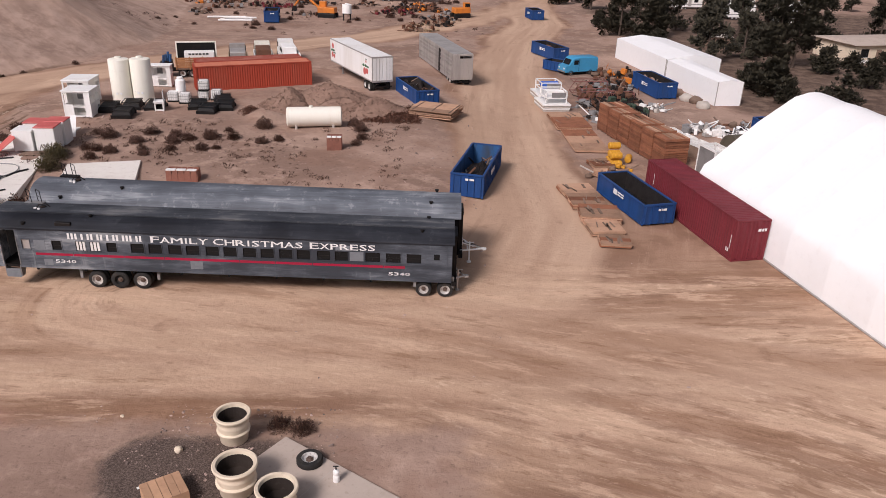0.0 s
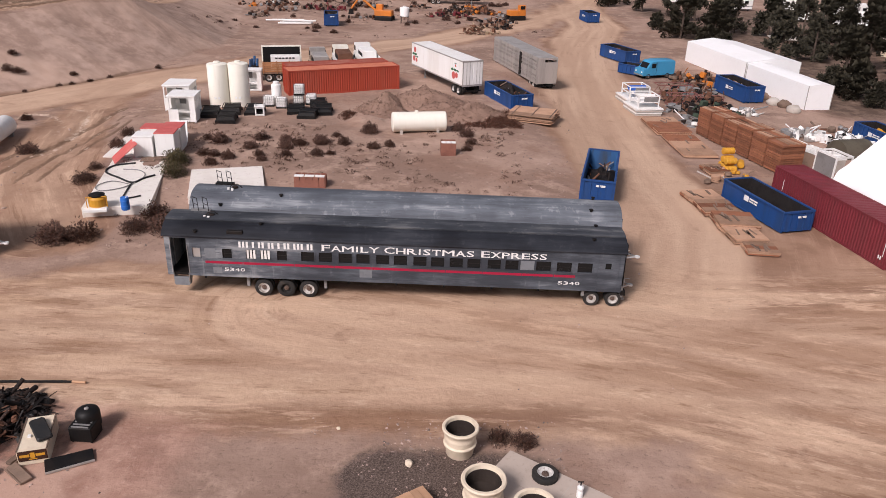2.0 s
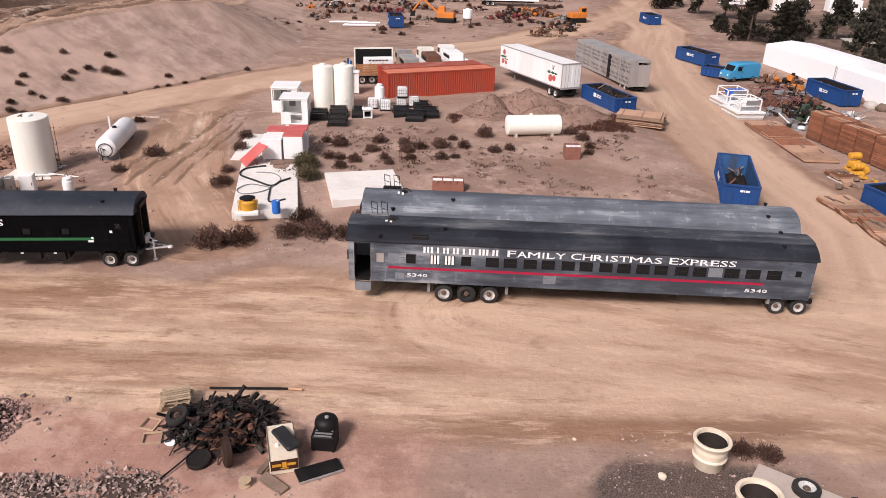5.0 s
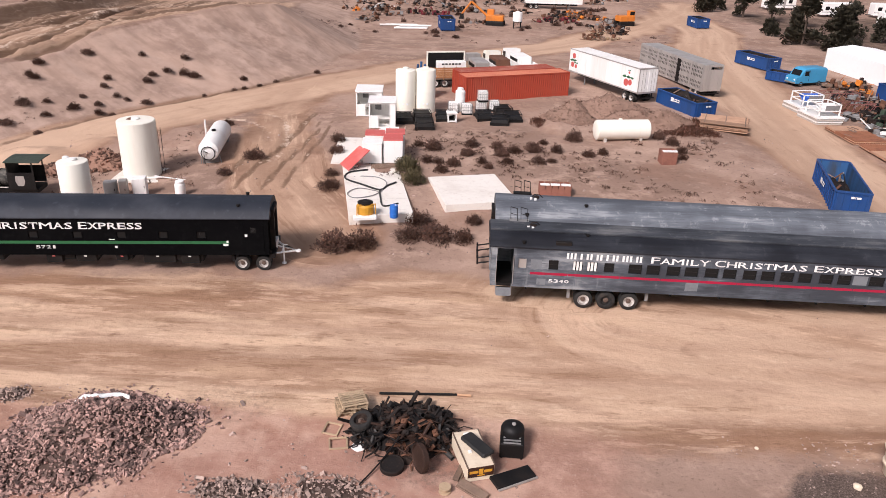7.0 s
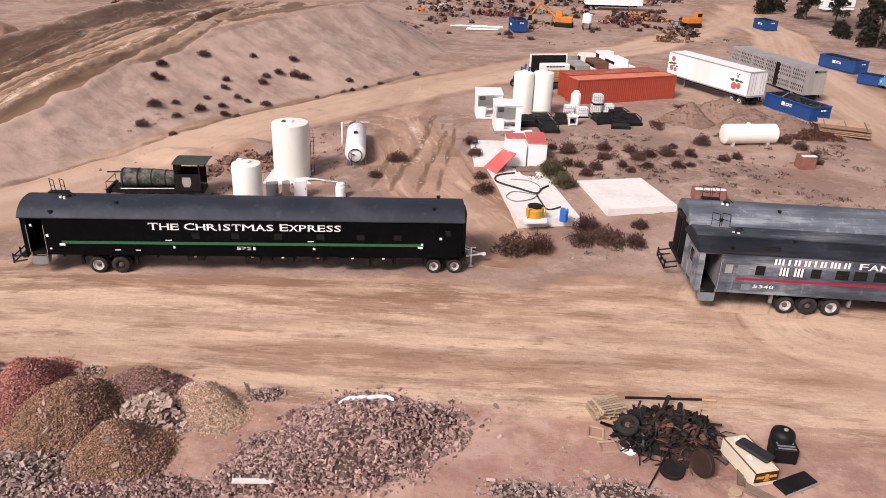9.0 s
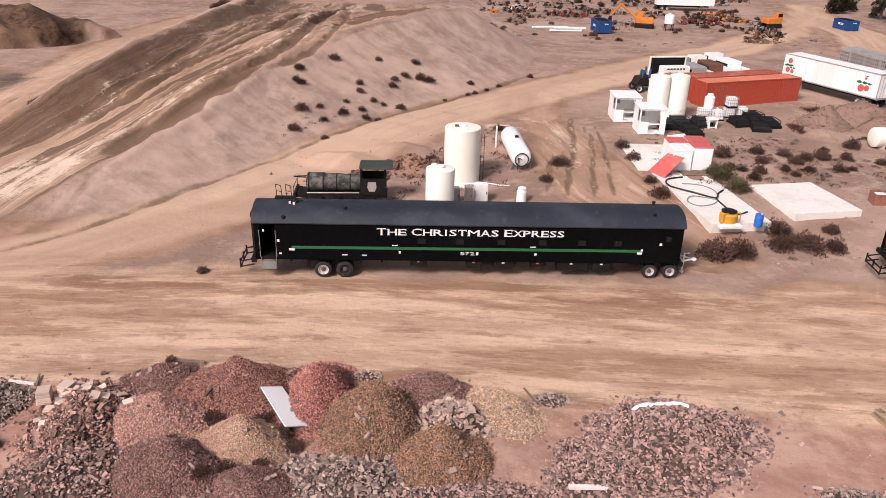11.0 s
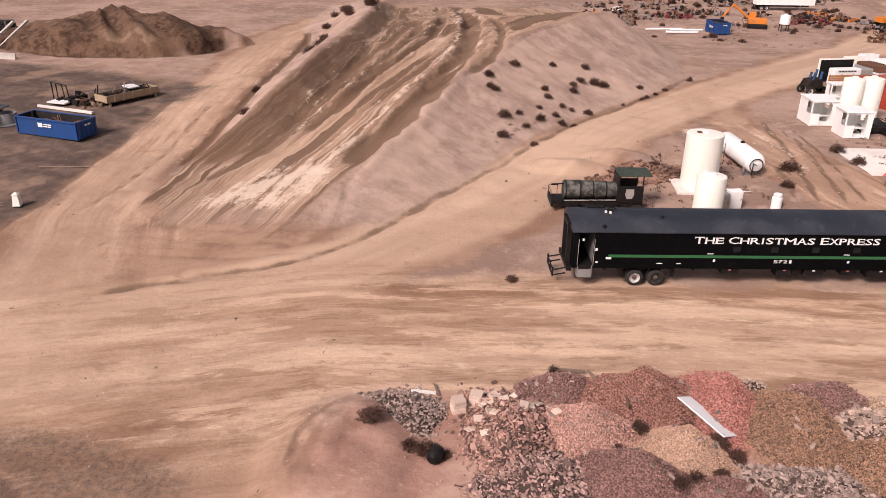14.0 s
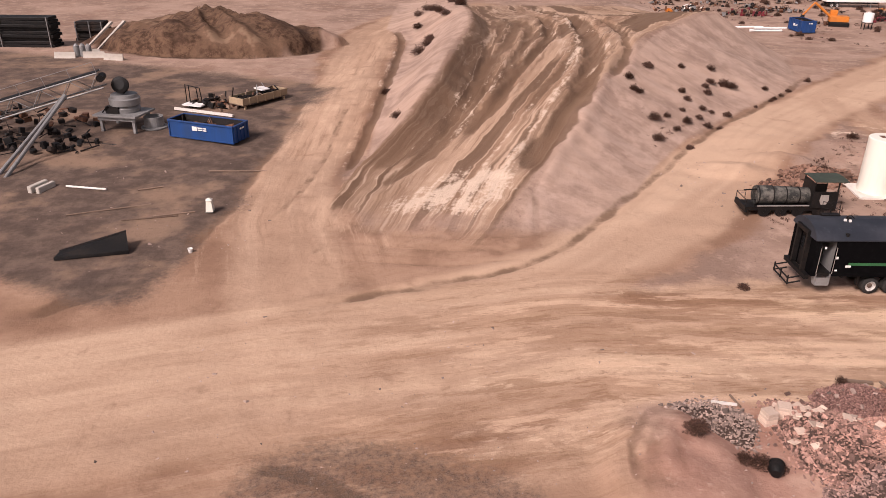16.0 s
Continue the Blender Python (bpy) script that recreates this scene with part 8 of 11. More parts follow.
M_OILGREY = paint("oily_grey_steel", (0.075, 0.07, 0.066), (0.02, 0.017, 0.015), 0.55, 0.4, 8, 1.5, 0.6, 0.3)
M_BROWNSCRAP = paint("brown_oily_scrap", (0.04, 0.022, 0.016), (0.09, 0.046, 0.032), 0.7, 0.2, 6.0, 0.9, 0.6, 0.35)
scrap_heap(pose(-29.5, 27.4, 0))
loose_wheel(pose(-31.45, 27.2, 0.55, 12, -14, 0), "pale ribbed tyre rings on the scrap heap", 0.5, M_SCRAP)
for x, y, z, rx, rz, r, mat, lab in ((-30.0, 25.1, 0.02, 8, 0, 0.5, M_SCRAP, "dark steel drum lying flat"), (-28.75, 25.15, 0.55, 84, -62, 0.6, M_BROWNSCRAP, "rusty steel disc leaning on scrap")):
    d = thing("drum_end", pose(x, y, z, rx, 0, rz), lab, "drum")
    bm = bmesh.new()
    lathe(bm, [(r * 0.93, 0), (r, 0.03), (r, 0.22), (r * 0.94, 0.24), (r * 0.9, 0.18), (0.05, 0.17)], 26)
    part("shell", bm, mat, d)


def pallet(m, label, mat=None):
    s = thing("wooden_pallet", m, label, "pallet", "pallets")
    mat = mat or M_OLDWOOD
    for q in range(7):
        bm = bmesh.new()
        bx(bm, 0, q * 0.165, 0.11, 1.15, q * 0.165 + 0.1, 0.135)
        part("board", bm, mat, s)
    for q in range(3):
        bm = bmesh.new()
        bx(bm, q * 0.53, 0, 0.0, q * 0.53 + 0.09, 1.09, 0.11)
        part("runner", bm, mat, s)
    return s


M_STRAW = paint("straw_timber", (0.42, 0.31, 0.20), (0.25, 0.18, 0.12), 0.85, 0, 6, 1, 0.4, 0.2, rand=0.2)
fp = pallet(pose(-32.7, 28.2, 0.02, 0, 0, 14), "straw-coloured wooden pallet in a small pile", M_STRAW)
for k in range(1, 5):
    copy_thing(fp, pose(-32.7 + 0.08 * k, 28.2 - 0.05 * k, 0.02 + 0.14 * k, 0, 0, 14 + (-1) ** k * 7))
for x, y, a in ((-32.5, 26.9, 80), (-32.7, 26.0, 10)):
    f = thing("pallet_collar", pose(x, y, 0.02, 4, 0, a), "light timber frame lying on pink dirt", "frame", "timber frames")
    for q in ((0, 0, 0.8, 0.07), (0, 0.63, 0.8, 0.7), (0, 0.07, 0.07, 0.63), (0.73, 0.07, 0.8, 0.63)):
        bm = bmesh.new()
        bx(bm, q[0], q[1], 0, q[2], q[3], 0.06)
        part("rail", bm, M_STRAW, f)
ws = thing("white_sack", pose(-31.5, 26.3, 0.02, 0, 0, 20), "torn white sack on the ground", "sack")
bm = bmesh.new()
bmesh.ops.create_icosphere(bm, subdivisions=3, radius=0.3)
for v in bm.verts:
    v.co.z = max(0, v.co.z) * 0.2
    v.co *= 1 + 0.35 * noise.noise(v.co * 4)
part("sack", bm, M_WHITE, ws)


def sign_box(m):
    b = thing("display_case", m, "worn cream display case with a dark lettered end panel", "cabinet")
    bm = bmesh.new()
    bx(bm, 0, 0, 0.05, 1.35, 2.5, 0.85, None, 0.02)
    part("body", bm, M_POT, b)
    bm = bmesh.new()
    bx(bm, 0.04, -0.03, 0.28, 1.31, 0.0, 0.82)
    p = part("end_panel", bm, M_BROWNSIGN, b, "dark brown sign panel")
    for x, z, w, h in ((0.12, 0.5, 0.42, 0.14), (0.82, 0.5, 0.4, 0.14), (0.58, 0.42, 0.2, 0.3), (0.5, 0.34, 0.36, 0.05)):
        bm = bmesh.new()
        bx(bm, x, -0.042, z, x + w, -0.03, z + h)
        part("sign_bar", bm, M_YELLOW, p)
    bm = bmesh.new()
    for x in (0.0, 1.3):
        bx(bm, x, -0.01, 0.83, x + 0.06, 2.5, 0.88)
    part("edge_trim", bm, M_OLDWOOD, b)
    bm = bmesh.new()
    bx(bm, 0.35, 0.9, 0.86, 0.5, 1.05, 0.95)
    bx(bm, 0.5, 2.1, 0.86, 0.75, 2.25, 0.96)
    part("fitting", bm, M_WHITE, b)
    return b


M_BROWNSIGN = paint("brown_sign", (0.05, 0.02, 0.012), (0.03, 0.015, 0.01), 0.5, 0, 6, 1, 0.3, 0.05)
sign_box(pose(-27.0, 24.4, 0.0, 0, 0, 16) @ Matrix.Diagonal((0.84, 0.9, 0.86, 1)))
ps = thing("black_pad", pose(-26.6, 25.7, 0.8, 0, 0, -52), "torn black foam pad lying on the case", "pad")
bm = bmesh.new()
bx(bm, -0.75, -0.3, 0, 0.75, 0.3, 0.14, None, 0.06)
part("pad", bm, M_HOSE, ps)
for x, y, a, lx, ly, mat, lab in ((-27.2, 25.2, 72, 1.6, 0.25, M_OLDWOOD, "loose weathered board leaning at the case"), (-26.75, 23.95, -38, 1.3, 0.4, M_OLDWOOD, "reddish broken panel on the dirt"), (-25.15, 24.75, 28, 1.8, 0.7, M_BLACK, "black plastic panel lying on the ground")):
    b = thing("broken_board", pose(x, y, 0.02, 0, 0, a), lab, "panel", "loose panels")
    bm = bmesh.new()
    bx(bm, -lx / 2, -ly / 2, 0, lx / 2, ly / 2, 0.12, pose(0, 0, 0, 3, 2, 0), 0.02)
    part("sheet", bm, mat, b)
    bm = bmesh.new()
    bx(bm, -lx / 2, -ly / 2 - 0.08, 0, lx / 2, -ly / 2 - 0.03, 0.08)
    part("edge_strip", bm, M_ALU if mat is M_BLACK else mat, b)


def burner(m):
    b = thing("barrel_stove", m, "black barrel stove with slatted front", "stove")
    bm = bmesh.new()
    lathe(bm, [(0.55, 0.45), (0.62, 0.5), (0.62, 1.2), (0.56, 1.38), (0.35, 1.52), (0.05, 1.56)], 26)
    smooth(part("barrel", bm, M_BLACK, b), 40)
    bm = bmesh.new()
    bx(bm, -0.62, -1.0, 0.1, 0.62, 0.1, 0.95, None, 0.05)
    part("body", bm, M_BLACK, b)
    for k in range(4):
        bm = bmesh.new()
        bx(bm, -0.45, -0.95 + k * 0.22, 0.95, 0.45, -0.88 + k * 0.22, 1.0)
        part("grate_bar", bm, M_GRAY, b)
    bm = bmesh.new()
    lathe(bm, [(0.11, 1.54), (0.11, 1.6), (0.05, 1.63)], 12, pose(0.05, -0.1, 0))
    part("cap", bm, M_ALU, b, "bright metal cap")
    for x in (-0.55, 0.45):
        bm = bmesh.new()
        bx(bm, x, -0.95, 0, x + 0.1, -0.85, 0.2)
        part("leg", bm, M_BLACK, b)
    return b


burner(pose(-25.1, 26.7, 0, 0, 0, -4) @ Matrix.Diagonal((0.8, 0.8, 0.8, 1)))
hose("rubber_hose", [(-31.2, 24.0, 0.06), (-30.4, 25.3, 0.25), (-29.8, 26.2, 0.7)], 0.035, "thin dark pipe leaning on scrap", M_BLACK)
sp = thing("cable_spool", pose(-27.85, 23.85, 0.02), "small wooden cable spool on dirt", "spool")
bm = bmesh.new()
lathe(bm, [(0.08, 0), (0.24, 0.0), (0.24, 0.05), (0.12, 0.06), (0.12, 0.2), (0.24, 0.21), (0.24, 0.26), (0.08, 0.26)], 18)
part("spool", bm, M_STRAW, sp)
for x, y, a, lx, mat, lab in ((-29.2, 30.1, 2, 3.6, M_BLACK, "long dark pipe beside the scrap heap"), (-27.2, 30.15, -4, 0.9, M_PINE, "pale pole lying on the road edge")):
    b = thing("loose_pipe", pose(x, y, 0.1, 0, 0, a), lab, "pipe", "loose pipes")
    bm = bmesh.new()
    tube(bm, (-lx / 2, 0, 0), (lx / 2, 0, 0), 0.06, 8)
    part("pipe", bm, mat, b)


# ---- stone and gravel piles ----
def rock_variant(seed, flat=0.6):
    """A broken block: a jittered box."""
    rnd = random.Random(seed)
    bm = bmesh.new()
    sx, sy, sz = rnd.uniform(0.9, 1.5), rnd.uniform(0.5, 0.85), rnd.uniform(0.3, 0.55) * flat / 0.6
    v = [(x * sx * rnd.uniform(0.75, 1.1) / 2, y * sy * rnd.uniform(0.75, 1.1) / 2, z * sz * rnd.uniform(0.8, 1.1) / 2) for z in (-1, 1) for x, y in ((-1, -1), (1, -1), (1, 1), (-1, 1))]
    hull(bm, v, BOXF)
    return bm


ROCKS = []
for k in range(8):
    me = bpy.data.meshes.new("block")
    bmk = rock_variant(k + 40)
    bmk.normal_update()
    bmk.to_mesh(me)
    bmk.free()
    ROCKS.append(me)


def loose_mesh(name, places, sizes, seed, mat, parent):
    """Many loose stones as one mesh."""
    rng = np.random.default_rng(seed)
    n = len(places)
    base = np.array([(-1, -1, -1), (1, -1, -1), (1, 1, -1), (-1, 1, -1), (-1, -1, 1), (1, -1, 1), (1, 1, 1), (-1, 1, 1)], float) * 0.5
    dims = np.stack([rng.uniform(0.8, 1.65, n), rng.uniform(0.5, 0.85, n), rng.uniform(0.28, 0.6, n)], -1) * np.asarray(sizes)[:, None]
    v = base[None] * dims[:, None] * rng.uniform(0.6, 1.12, (n, 8, 3))
    ax, ay, az = rng.uniform(-0.9, 0.9, n), rng.uniform(-0.9, 0.9, n), rng.uniform(0, 6.28, n)
    for a, (i, j) in ((ax, (1, 2)), (ay, (0, 2)), (az, (0, 1))):
        c, s = np.cos(a)[:, None], np.sin(a)[:, None]
        p, q = v[:, :, i].copy(), v[:, :, j].copy()
        v[:, :, i], v[:, :, j] = p * c - q * s, p * s + q * c
    v = v + np.asarray(places)[:, None]
    f = (np.array(BOXF)[None] + 8 * np.arange(n)[:, None, None]).reshape(-1, 4)
    me = bpy.data.meshes.new(name)
    me.from_pydata(v.reshape(-1, 3).tolist(), [], f.tolist())
    me.materials.append(mat)
    ob = new(name, me)
    ob.parent = parent
    return tagged(ob, "", "", "", "stuff")


TOPS = []


def heaped_z(x, y):
    """Height of the ground or of the highest stone pile over it."""
    z = ground_z(x, y)
    for inv, base, top in TOPS:
        p = inv @ Vector((x, y, 0))
        t = float(top(np.array([p.x]), np.array([p.y]))[0])
        z = max(z, base + t if t > 0.02 else z)
    return z


def pile(name, label, category, x, y, rx, ry, h, mat, core_mat, size, count, seed, singles=0, yaw=0.0, power=1.15):
    """A mound with loose stones over it. The largest stones are parts of their own."""
    m = on_ground(x, y, yaw)
    p = thing(name, m, label, category, category + "s")
    rng = np.random.default_rng(seed)

    ragged = 1.0 if name == "rubble_pile" else 0.45

    def rim(t):
        return 1 + ragged * (0.11 * np.sin(2 * t + seed) + 0.08 * np.sin(3 * t + 1.7 * seed) + 0.06 * np.sin(5 * t + 2.3 * seed) + 0.04 * np.sin(9 * t + 3.1 * seed))

    def top(u, w):
        q = np.sqrt((u / rx) ** 2 + (w / ry) ** 2) / rim(np.arctan2(w / ry, u / rx))
        lump = fbm(u, w, 0.55, 3, seed * 1.7)
        return 1.15 * h * np.clip(1 - (q * (1 + 0.3 * lump)) ** 1.35, 0, 1) ** power * (1 + 0.35 * lump)

    TOPS.append((m.inverted(), m.translation.z, top))
    n, rings = 30, 9
    a = np.linspace(0, 2 * math.pi, n, endpoint=False)
    v = []
    for j in range(rings + 1):
        q = 1.12 * j / rings
        u, w = rx * q * rim(a) * np.cos(a), ry * q * rim(a) * np.sin(a)
        z = top(u, w) - (0.10 if q > 1 else 0.03 + 0.02 * q)
        v += list(zip(u.tolist(), w.tolist(), z.tolist()))
    bm = bmesh.new()
    hull(bm, v, [(j * n + i, j * n + (i + 1) % n, (j + 1) * n + (i + 1) % n, (j + 1) * n + i) for j in range(rings) for i in range(n)])
    bmesh.ops.remove_doubles(bm, verts=bm.verts, dist=0.002)
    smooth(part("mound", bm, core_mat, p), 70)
    q, t = np.sqrt(rng.random(count)) * 1.1, rng.random(count) * 6.283
    q = np.where(rng.random(count) < 0.05 * ragged, 1.0 + 0.3 * rng.random(count) ** 1.6, q) * rim(t)
    u, w = rx * q * np.cos(t), ry * q * np.sin(t)
    s = size * rng.lognormal(0, 0.32, count)
    z = top(u, w) + s * rng.uniform(-0.05, 0.3, count)
    order = np.argsort(-s)
    big, rest = order[:singles], order[singles:]
    if len(rest):
        tagged(loose_mesh("gravel" if name == "gravel_pile" else "rubble", np.stack([u, w, z], -1)[rest], s[rest], seed, mat, p), "", "", "", "stuff")
    rnd = random.Random(seed)
    for k in big:
        o = new("block", ROCKS[rnd.randrange(8)])
        o.parent = p
        o.matrix_local = Matrix.LocRotScale((float(u[k]), float(w[k]), float(z[k])), Euler((rnd.uniform(-0.7, 0.7), rnd.uniform(-0.7, 0.7), rnd.uniform(0, 6.28))), (float(s[k]) * 1.05,) * 3)
        o.material_slots[0].link = "OBJECT"
        o.material_slots[0].material = mat
    if not singles:
        for _ in range(14):
            q_, t_ = 0.25 + 0.8 * rnd.random(), rnd.uniform(0, 6.283)
            u_, w_, k_ = rx * q_ * math.cos(t_), ry * q_ * math.sin(t_), rnd.uniform(0.12, 0.3)
            o = new("block", ROCKS[rnd.randrange(8)])
            o.parent = p
            o.matrix_local = Matrix.LocRotScale((u_, w_, float(top(np.array([u_]), np.array([w_]))[0]) + 0.02), Euler((rnd.uniform(-0.7, 0.7), rnd.uniform(-0.7, 0.7), rnd.uniform(0, 6.28))), (k_, k_, k_))
            o.material_slots[0].link = "OBJECT"
            o.material_slots[0].material = R_PALE
    return p


for me in ROCKS:
    me.materials.append(M_CONCRETE)

def pebbled(name, col, spread, tint, scale=15.0):
    """A mass of small stones: every grain of its own shade, with dark joints and a few pale ones."""
    m, nt, b = nodes(name)
    pos = world_pos(nt)
    cells = nt.nodes.new("ShaderNodeTexVoronoi")
    cells.inputs["Scale"].default_value = scale
    link(nt, pos, cells.inputs["Vector"])
    sep = nt.nodes.new("ShaderNodeSeparateXYZ")
    link(nt, cells.outputs["Color"], sep.inputs[0])
    lo, hi = tuple(c * (1 - spread) for c in col), tuple(min(1, c * (1 + spread) * t) for c, t in zip(col, tint))
    c = mix_col(nt, sep.outputs[0], lo, hi)
    c = mix_col(nt, ramp01(nt, sep.outputs[1], 0.86, 0.9, 0.0, 0.7), c, tuple(min(0.7, x * 1.6 + 0.12) for x in col))
    c = mix_col(nt, ramp01(nt, cells.outputs["Distance"], 0.45, 0.75, 0.0, 0.75), c, tuple(x * 0.25 for x in col))
    broad = noise_node(nt, 0.7, 4.0, pos)
    c = mix_col(nt, ramp01(nt, broad, 0.42, 0.62, 0.0, 0.4), c, tuple(x * 0.6 for x in col))
    link(nt, c, b.inputs["Base Color"])
    b.inputs["Roughness"].default_value = 0.92
    bump(nt, b, calc(nt, "SUBTRACT", 1.0, cells.outputs["Distance"]), 0.9, 0.06)
    return m


R_BRICK = island("rubble_brick", (0.285, 0.165, 0.13), 0.75, 0.9, (1.25, 1.25, 1.25))
R_GREY = island("rubble_grey", (0.245, 0.155, 0.13), 0.8, 0.9, (1.4, 1.42, 1.42))
R_PALE = island("rubble_pale", (0.33, 0.24, 0.20), 0.65, 0.9)
R_CREAM = island("cream_pavers", (0.66, 0.5, 0.4), 0.22, 0.9)
R_TAN = island("stones_tan", (0.44, 0.315, 0.25), 0.5, 0.9)
GRAVELS = {}
for _n, _c, _s, _t in (("red", (0.40, 0.14, 0.11), 0.5, (1.15, 1.5, 1.5)), ("red_brown", (0.285, 0.115, 0.085), 0.65, (1.2, 1.5, 1.5)), ("pink", (0.5, 0.275, 0.215), 0.42, (1.1, 1.15, 1.15)),
                       ("purple", (0.245, 0.125, 0.1), 0.6, (1.15, 1.25, 1.3)), ("peach", (0.52, 0.325, 0.225), 0.25, (1.1, 1.1, 1.1)), ("olive", (0.245, 0.142, 0.094), 0.6, (1.3, 1.25, 1.15)), ("sand", (0.46, 0.315, 0.215), 0.5, (1.15, 1.15, 1.15))):
    GRAVELS[_n] = (island("gravel_" + _n, _c, _s, 0.9, _t), pebbled("bed_" + _n, _c, _s, _t))
R_CLOD = island("earth_clods", (0.26, 0.165, 0.122), 0.45, 0.95)
R_RUST = island("rusty_clods", (0.2, 0.112, 0.078), 0.7, 0.95)

# dark brown core that shows between the stones of the rubble piles
M_PILECORE = paint("pile_core_dark", (0.085, 0.055, 0.044), (0.045, 0.03, 0.024), 0.95, 0, 9, 1.5, 0.5, 0.4)
M_MOUND = paint("loose_mound_soil", (0.27, 0.172, 0.128), (0.14, 0.085, 0.062), 0.95, 0, 4.0, 0.8, 0.6, 0.6)
PILES = (
    ("rubble_pile", "low pile of pale broken rock", -73.0, 26.6, 1.9, 1.7, 0.65, R_PALE, 0.19, 420, 120),
    ("rubble_pile", "heap of broken brown paving and brick", -67.9, 25.3, 2.5, 3.0, 1.15, R_BRICK, 0.24, 1150, 260),
    ("rubble_pile", "heap of grey-brown rubble", -66.9, 22.3, 2.9, 2.2, 0.8, R_GREY, 0.22, 800, 150),
    ("gravel_pile", "low heap of pinkish brown gravel", -65.7, 28.8, 1.9, 1.3, 0.7, "purple", 0.07, 2200, 0),
    ("gravel_pile", "mound of dark red gravel", -62.0, 28.2, 2.9, 2.1, 1.25, "red_brown", 0.075, 4200, 0),
    ("gravel_pile", "mound of pink gravel", -64.9, 25.7, 2.2, 1.8, 1.15, "pink", 0.075, 3200, 0),
    ("gravel_pile", "mound of purple-brown gravel", -63.2, 22.6, 2.5, 2.0, 1.2, "purple", 0.07, 3600, 0),
    ("gravel_pile", "mound of peach coloured sand gravel", -60.8, 24.6, 1.9, 1.5, 1.05, "peach", 0.055, 3200, 0),
    ("gravel_pile", "low grey-brown gravel mound", -59.8, 21.9, 2.0, 1.5, 0.8, "purple", 0.06, 2400, 0),
    ("gravel_pile", "mound of bright red gravel", -58.3, 28.2, 1.8, 2.5, 1.25, "red", 0.085, 3800, 0),
    ("gravel_pile", "mound of olive brown gravel", -55.6, 26.7, 2.3, 2.7, 1.4, "olive", 0.085, 4600, 0),
    ("rubble_pile", "spread of flat grey broken stones", -56.3, 22.9, 2.7, 1.8, 0.6, R_PALE, 0.24, 620, 160),
    ("gravel_pile", "mound of purple gravel", -53.2, 29.0, 1.8, 1.3, 0.95, "purple", 0.085, 2600, 0),
    ("rubble_pile", "heap of tan rounded rocks", -52.0, 27.1, 1.8, 1.3, 0.95, R_TAN, 0.3, 230, 130),
    ("gravel_pile", "mound of brown river gravel", -52.5, 24.4, 2.2, 1.9, 1.1, "olive", 0.08, 3400, 0),
    ("gravel_pile", "mound of light sand-coloured gravel", -50.0, 27.9, 2.0, 1.25, 0.85, "sand", 0.085, 3000, 0),
    ("rubble_pile", "large heap of broken grey brick rubble", -42.6, 26.3, 3.6, 3.0, 1.45, R_GREY, 0.235, 1900, 280),
    ("rubble_pile", "low spread of brick rubble", -45.6, 24.4, 2.3, 2.3, 0.7, R_GREY, 0.21, 1150, 180),
    ("rubble_pile", "low spread of broken stone along the edge", -51.0, 22.2, 3.4, 1.2, 0.45, R_GREY, 0.21, 800, 120),
    ("rubble_pile", "thin scatter of pale bricks", -35.9, 23.3, 2.0, 0.9, 0.2, R_PALE, 0.2, 170, 100),
    ("rubble_pile", "scatter of loose bricks beside scrap", -32.4, 23.6, 2.2, 0.9, 0.12, R_PALE, 0.19, 150, 100),
    ("rubble_pile", "few pale stones beside the road", -56.4, 30.2, 0.8, 0.45, 0.2, R_TAN, 0.16, 45, 30),
    ("rubble_pile", "small patch of grey stones", -47.6, 29.0, 0.9, 0.6, 0.2, R_PALE, 0.17, 60, 30),
)
for k, (nm, lab, x, y, rx, ry, h, mat, size, count, singles) in enumerate(PILES):
    size, count = (size * 0.5, int(count * 3.3)) if nm == "rubble_pile" else (size * 0.68, int(count * 1.6))
    rx, ry, h = (rx * 1.1, ry * 1.1, h * 1.22) if nm == "gravel_pile" else (rx, ry, h)
    count = int(count * 1.25) if nm == "gravel_pile" else count
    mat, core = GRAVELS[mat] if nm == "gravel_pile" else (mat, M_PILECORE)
    pile(nm, lab, "stone pile" if nm == "rubble_pile" else "gravel pile", x, y, rx, ry, h, mat, core, size, count, k + 3, singles, -42 if "sand-coloured" in lab else 0)

for k, (x, y, rx, ry, h, n) in enumerate(((-57.2, 60.8, 2.6, 2.2, 0.9, 330), (-54.6, 61.6, 1.8, 1.4, 0.6, 180), (-60.2, 58.6, 1.8, 1.2, 0.4, 120))):
    pile("rubble_pile", "rusty brown boulder and clod heap behind the tank", "stone pile", x, y, rx, ry, h, R_RUST, R_RUST, 0.24, n, 60 + k, 60)
for k, (x, y, rx, ry, h, n) in enumerate(((-11.5, 80.3, 6.0, 3.0, 2.1, 330), (-15.8, 78.6, 3.0, 2.6, 1.6, 170), (-6.6, 77.4, 3.4, 2.6, 1.3, 170), (-10.2, 77.6, 3.2, 2.0, 1.3, 170))):
    pile("rubble_pile", "rough mound of pinkish earth clods with weeds", "stone pile", x, y, rx, ry, h, R_CLOD, M_MOUND, 0.11, n * 4, 80 + k, 30)
wp = thing("white_board", Matrix(((0.58, 0.70, 0.40, -60.68), (-0.76, 0.62, 0.12, 27.25), (-0.16, -0.36, 0.92, 1.12), (0, 0, 0, 1))), "flat white board lying across gravel mounds", "board")
bm = bmesh.new()
bx(bm, 0, 0, 0, 2.75, 1.1, 0.05)
part("board", bm, M_FABRIC, wp)
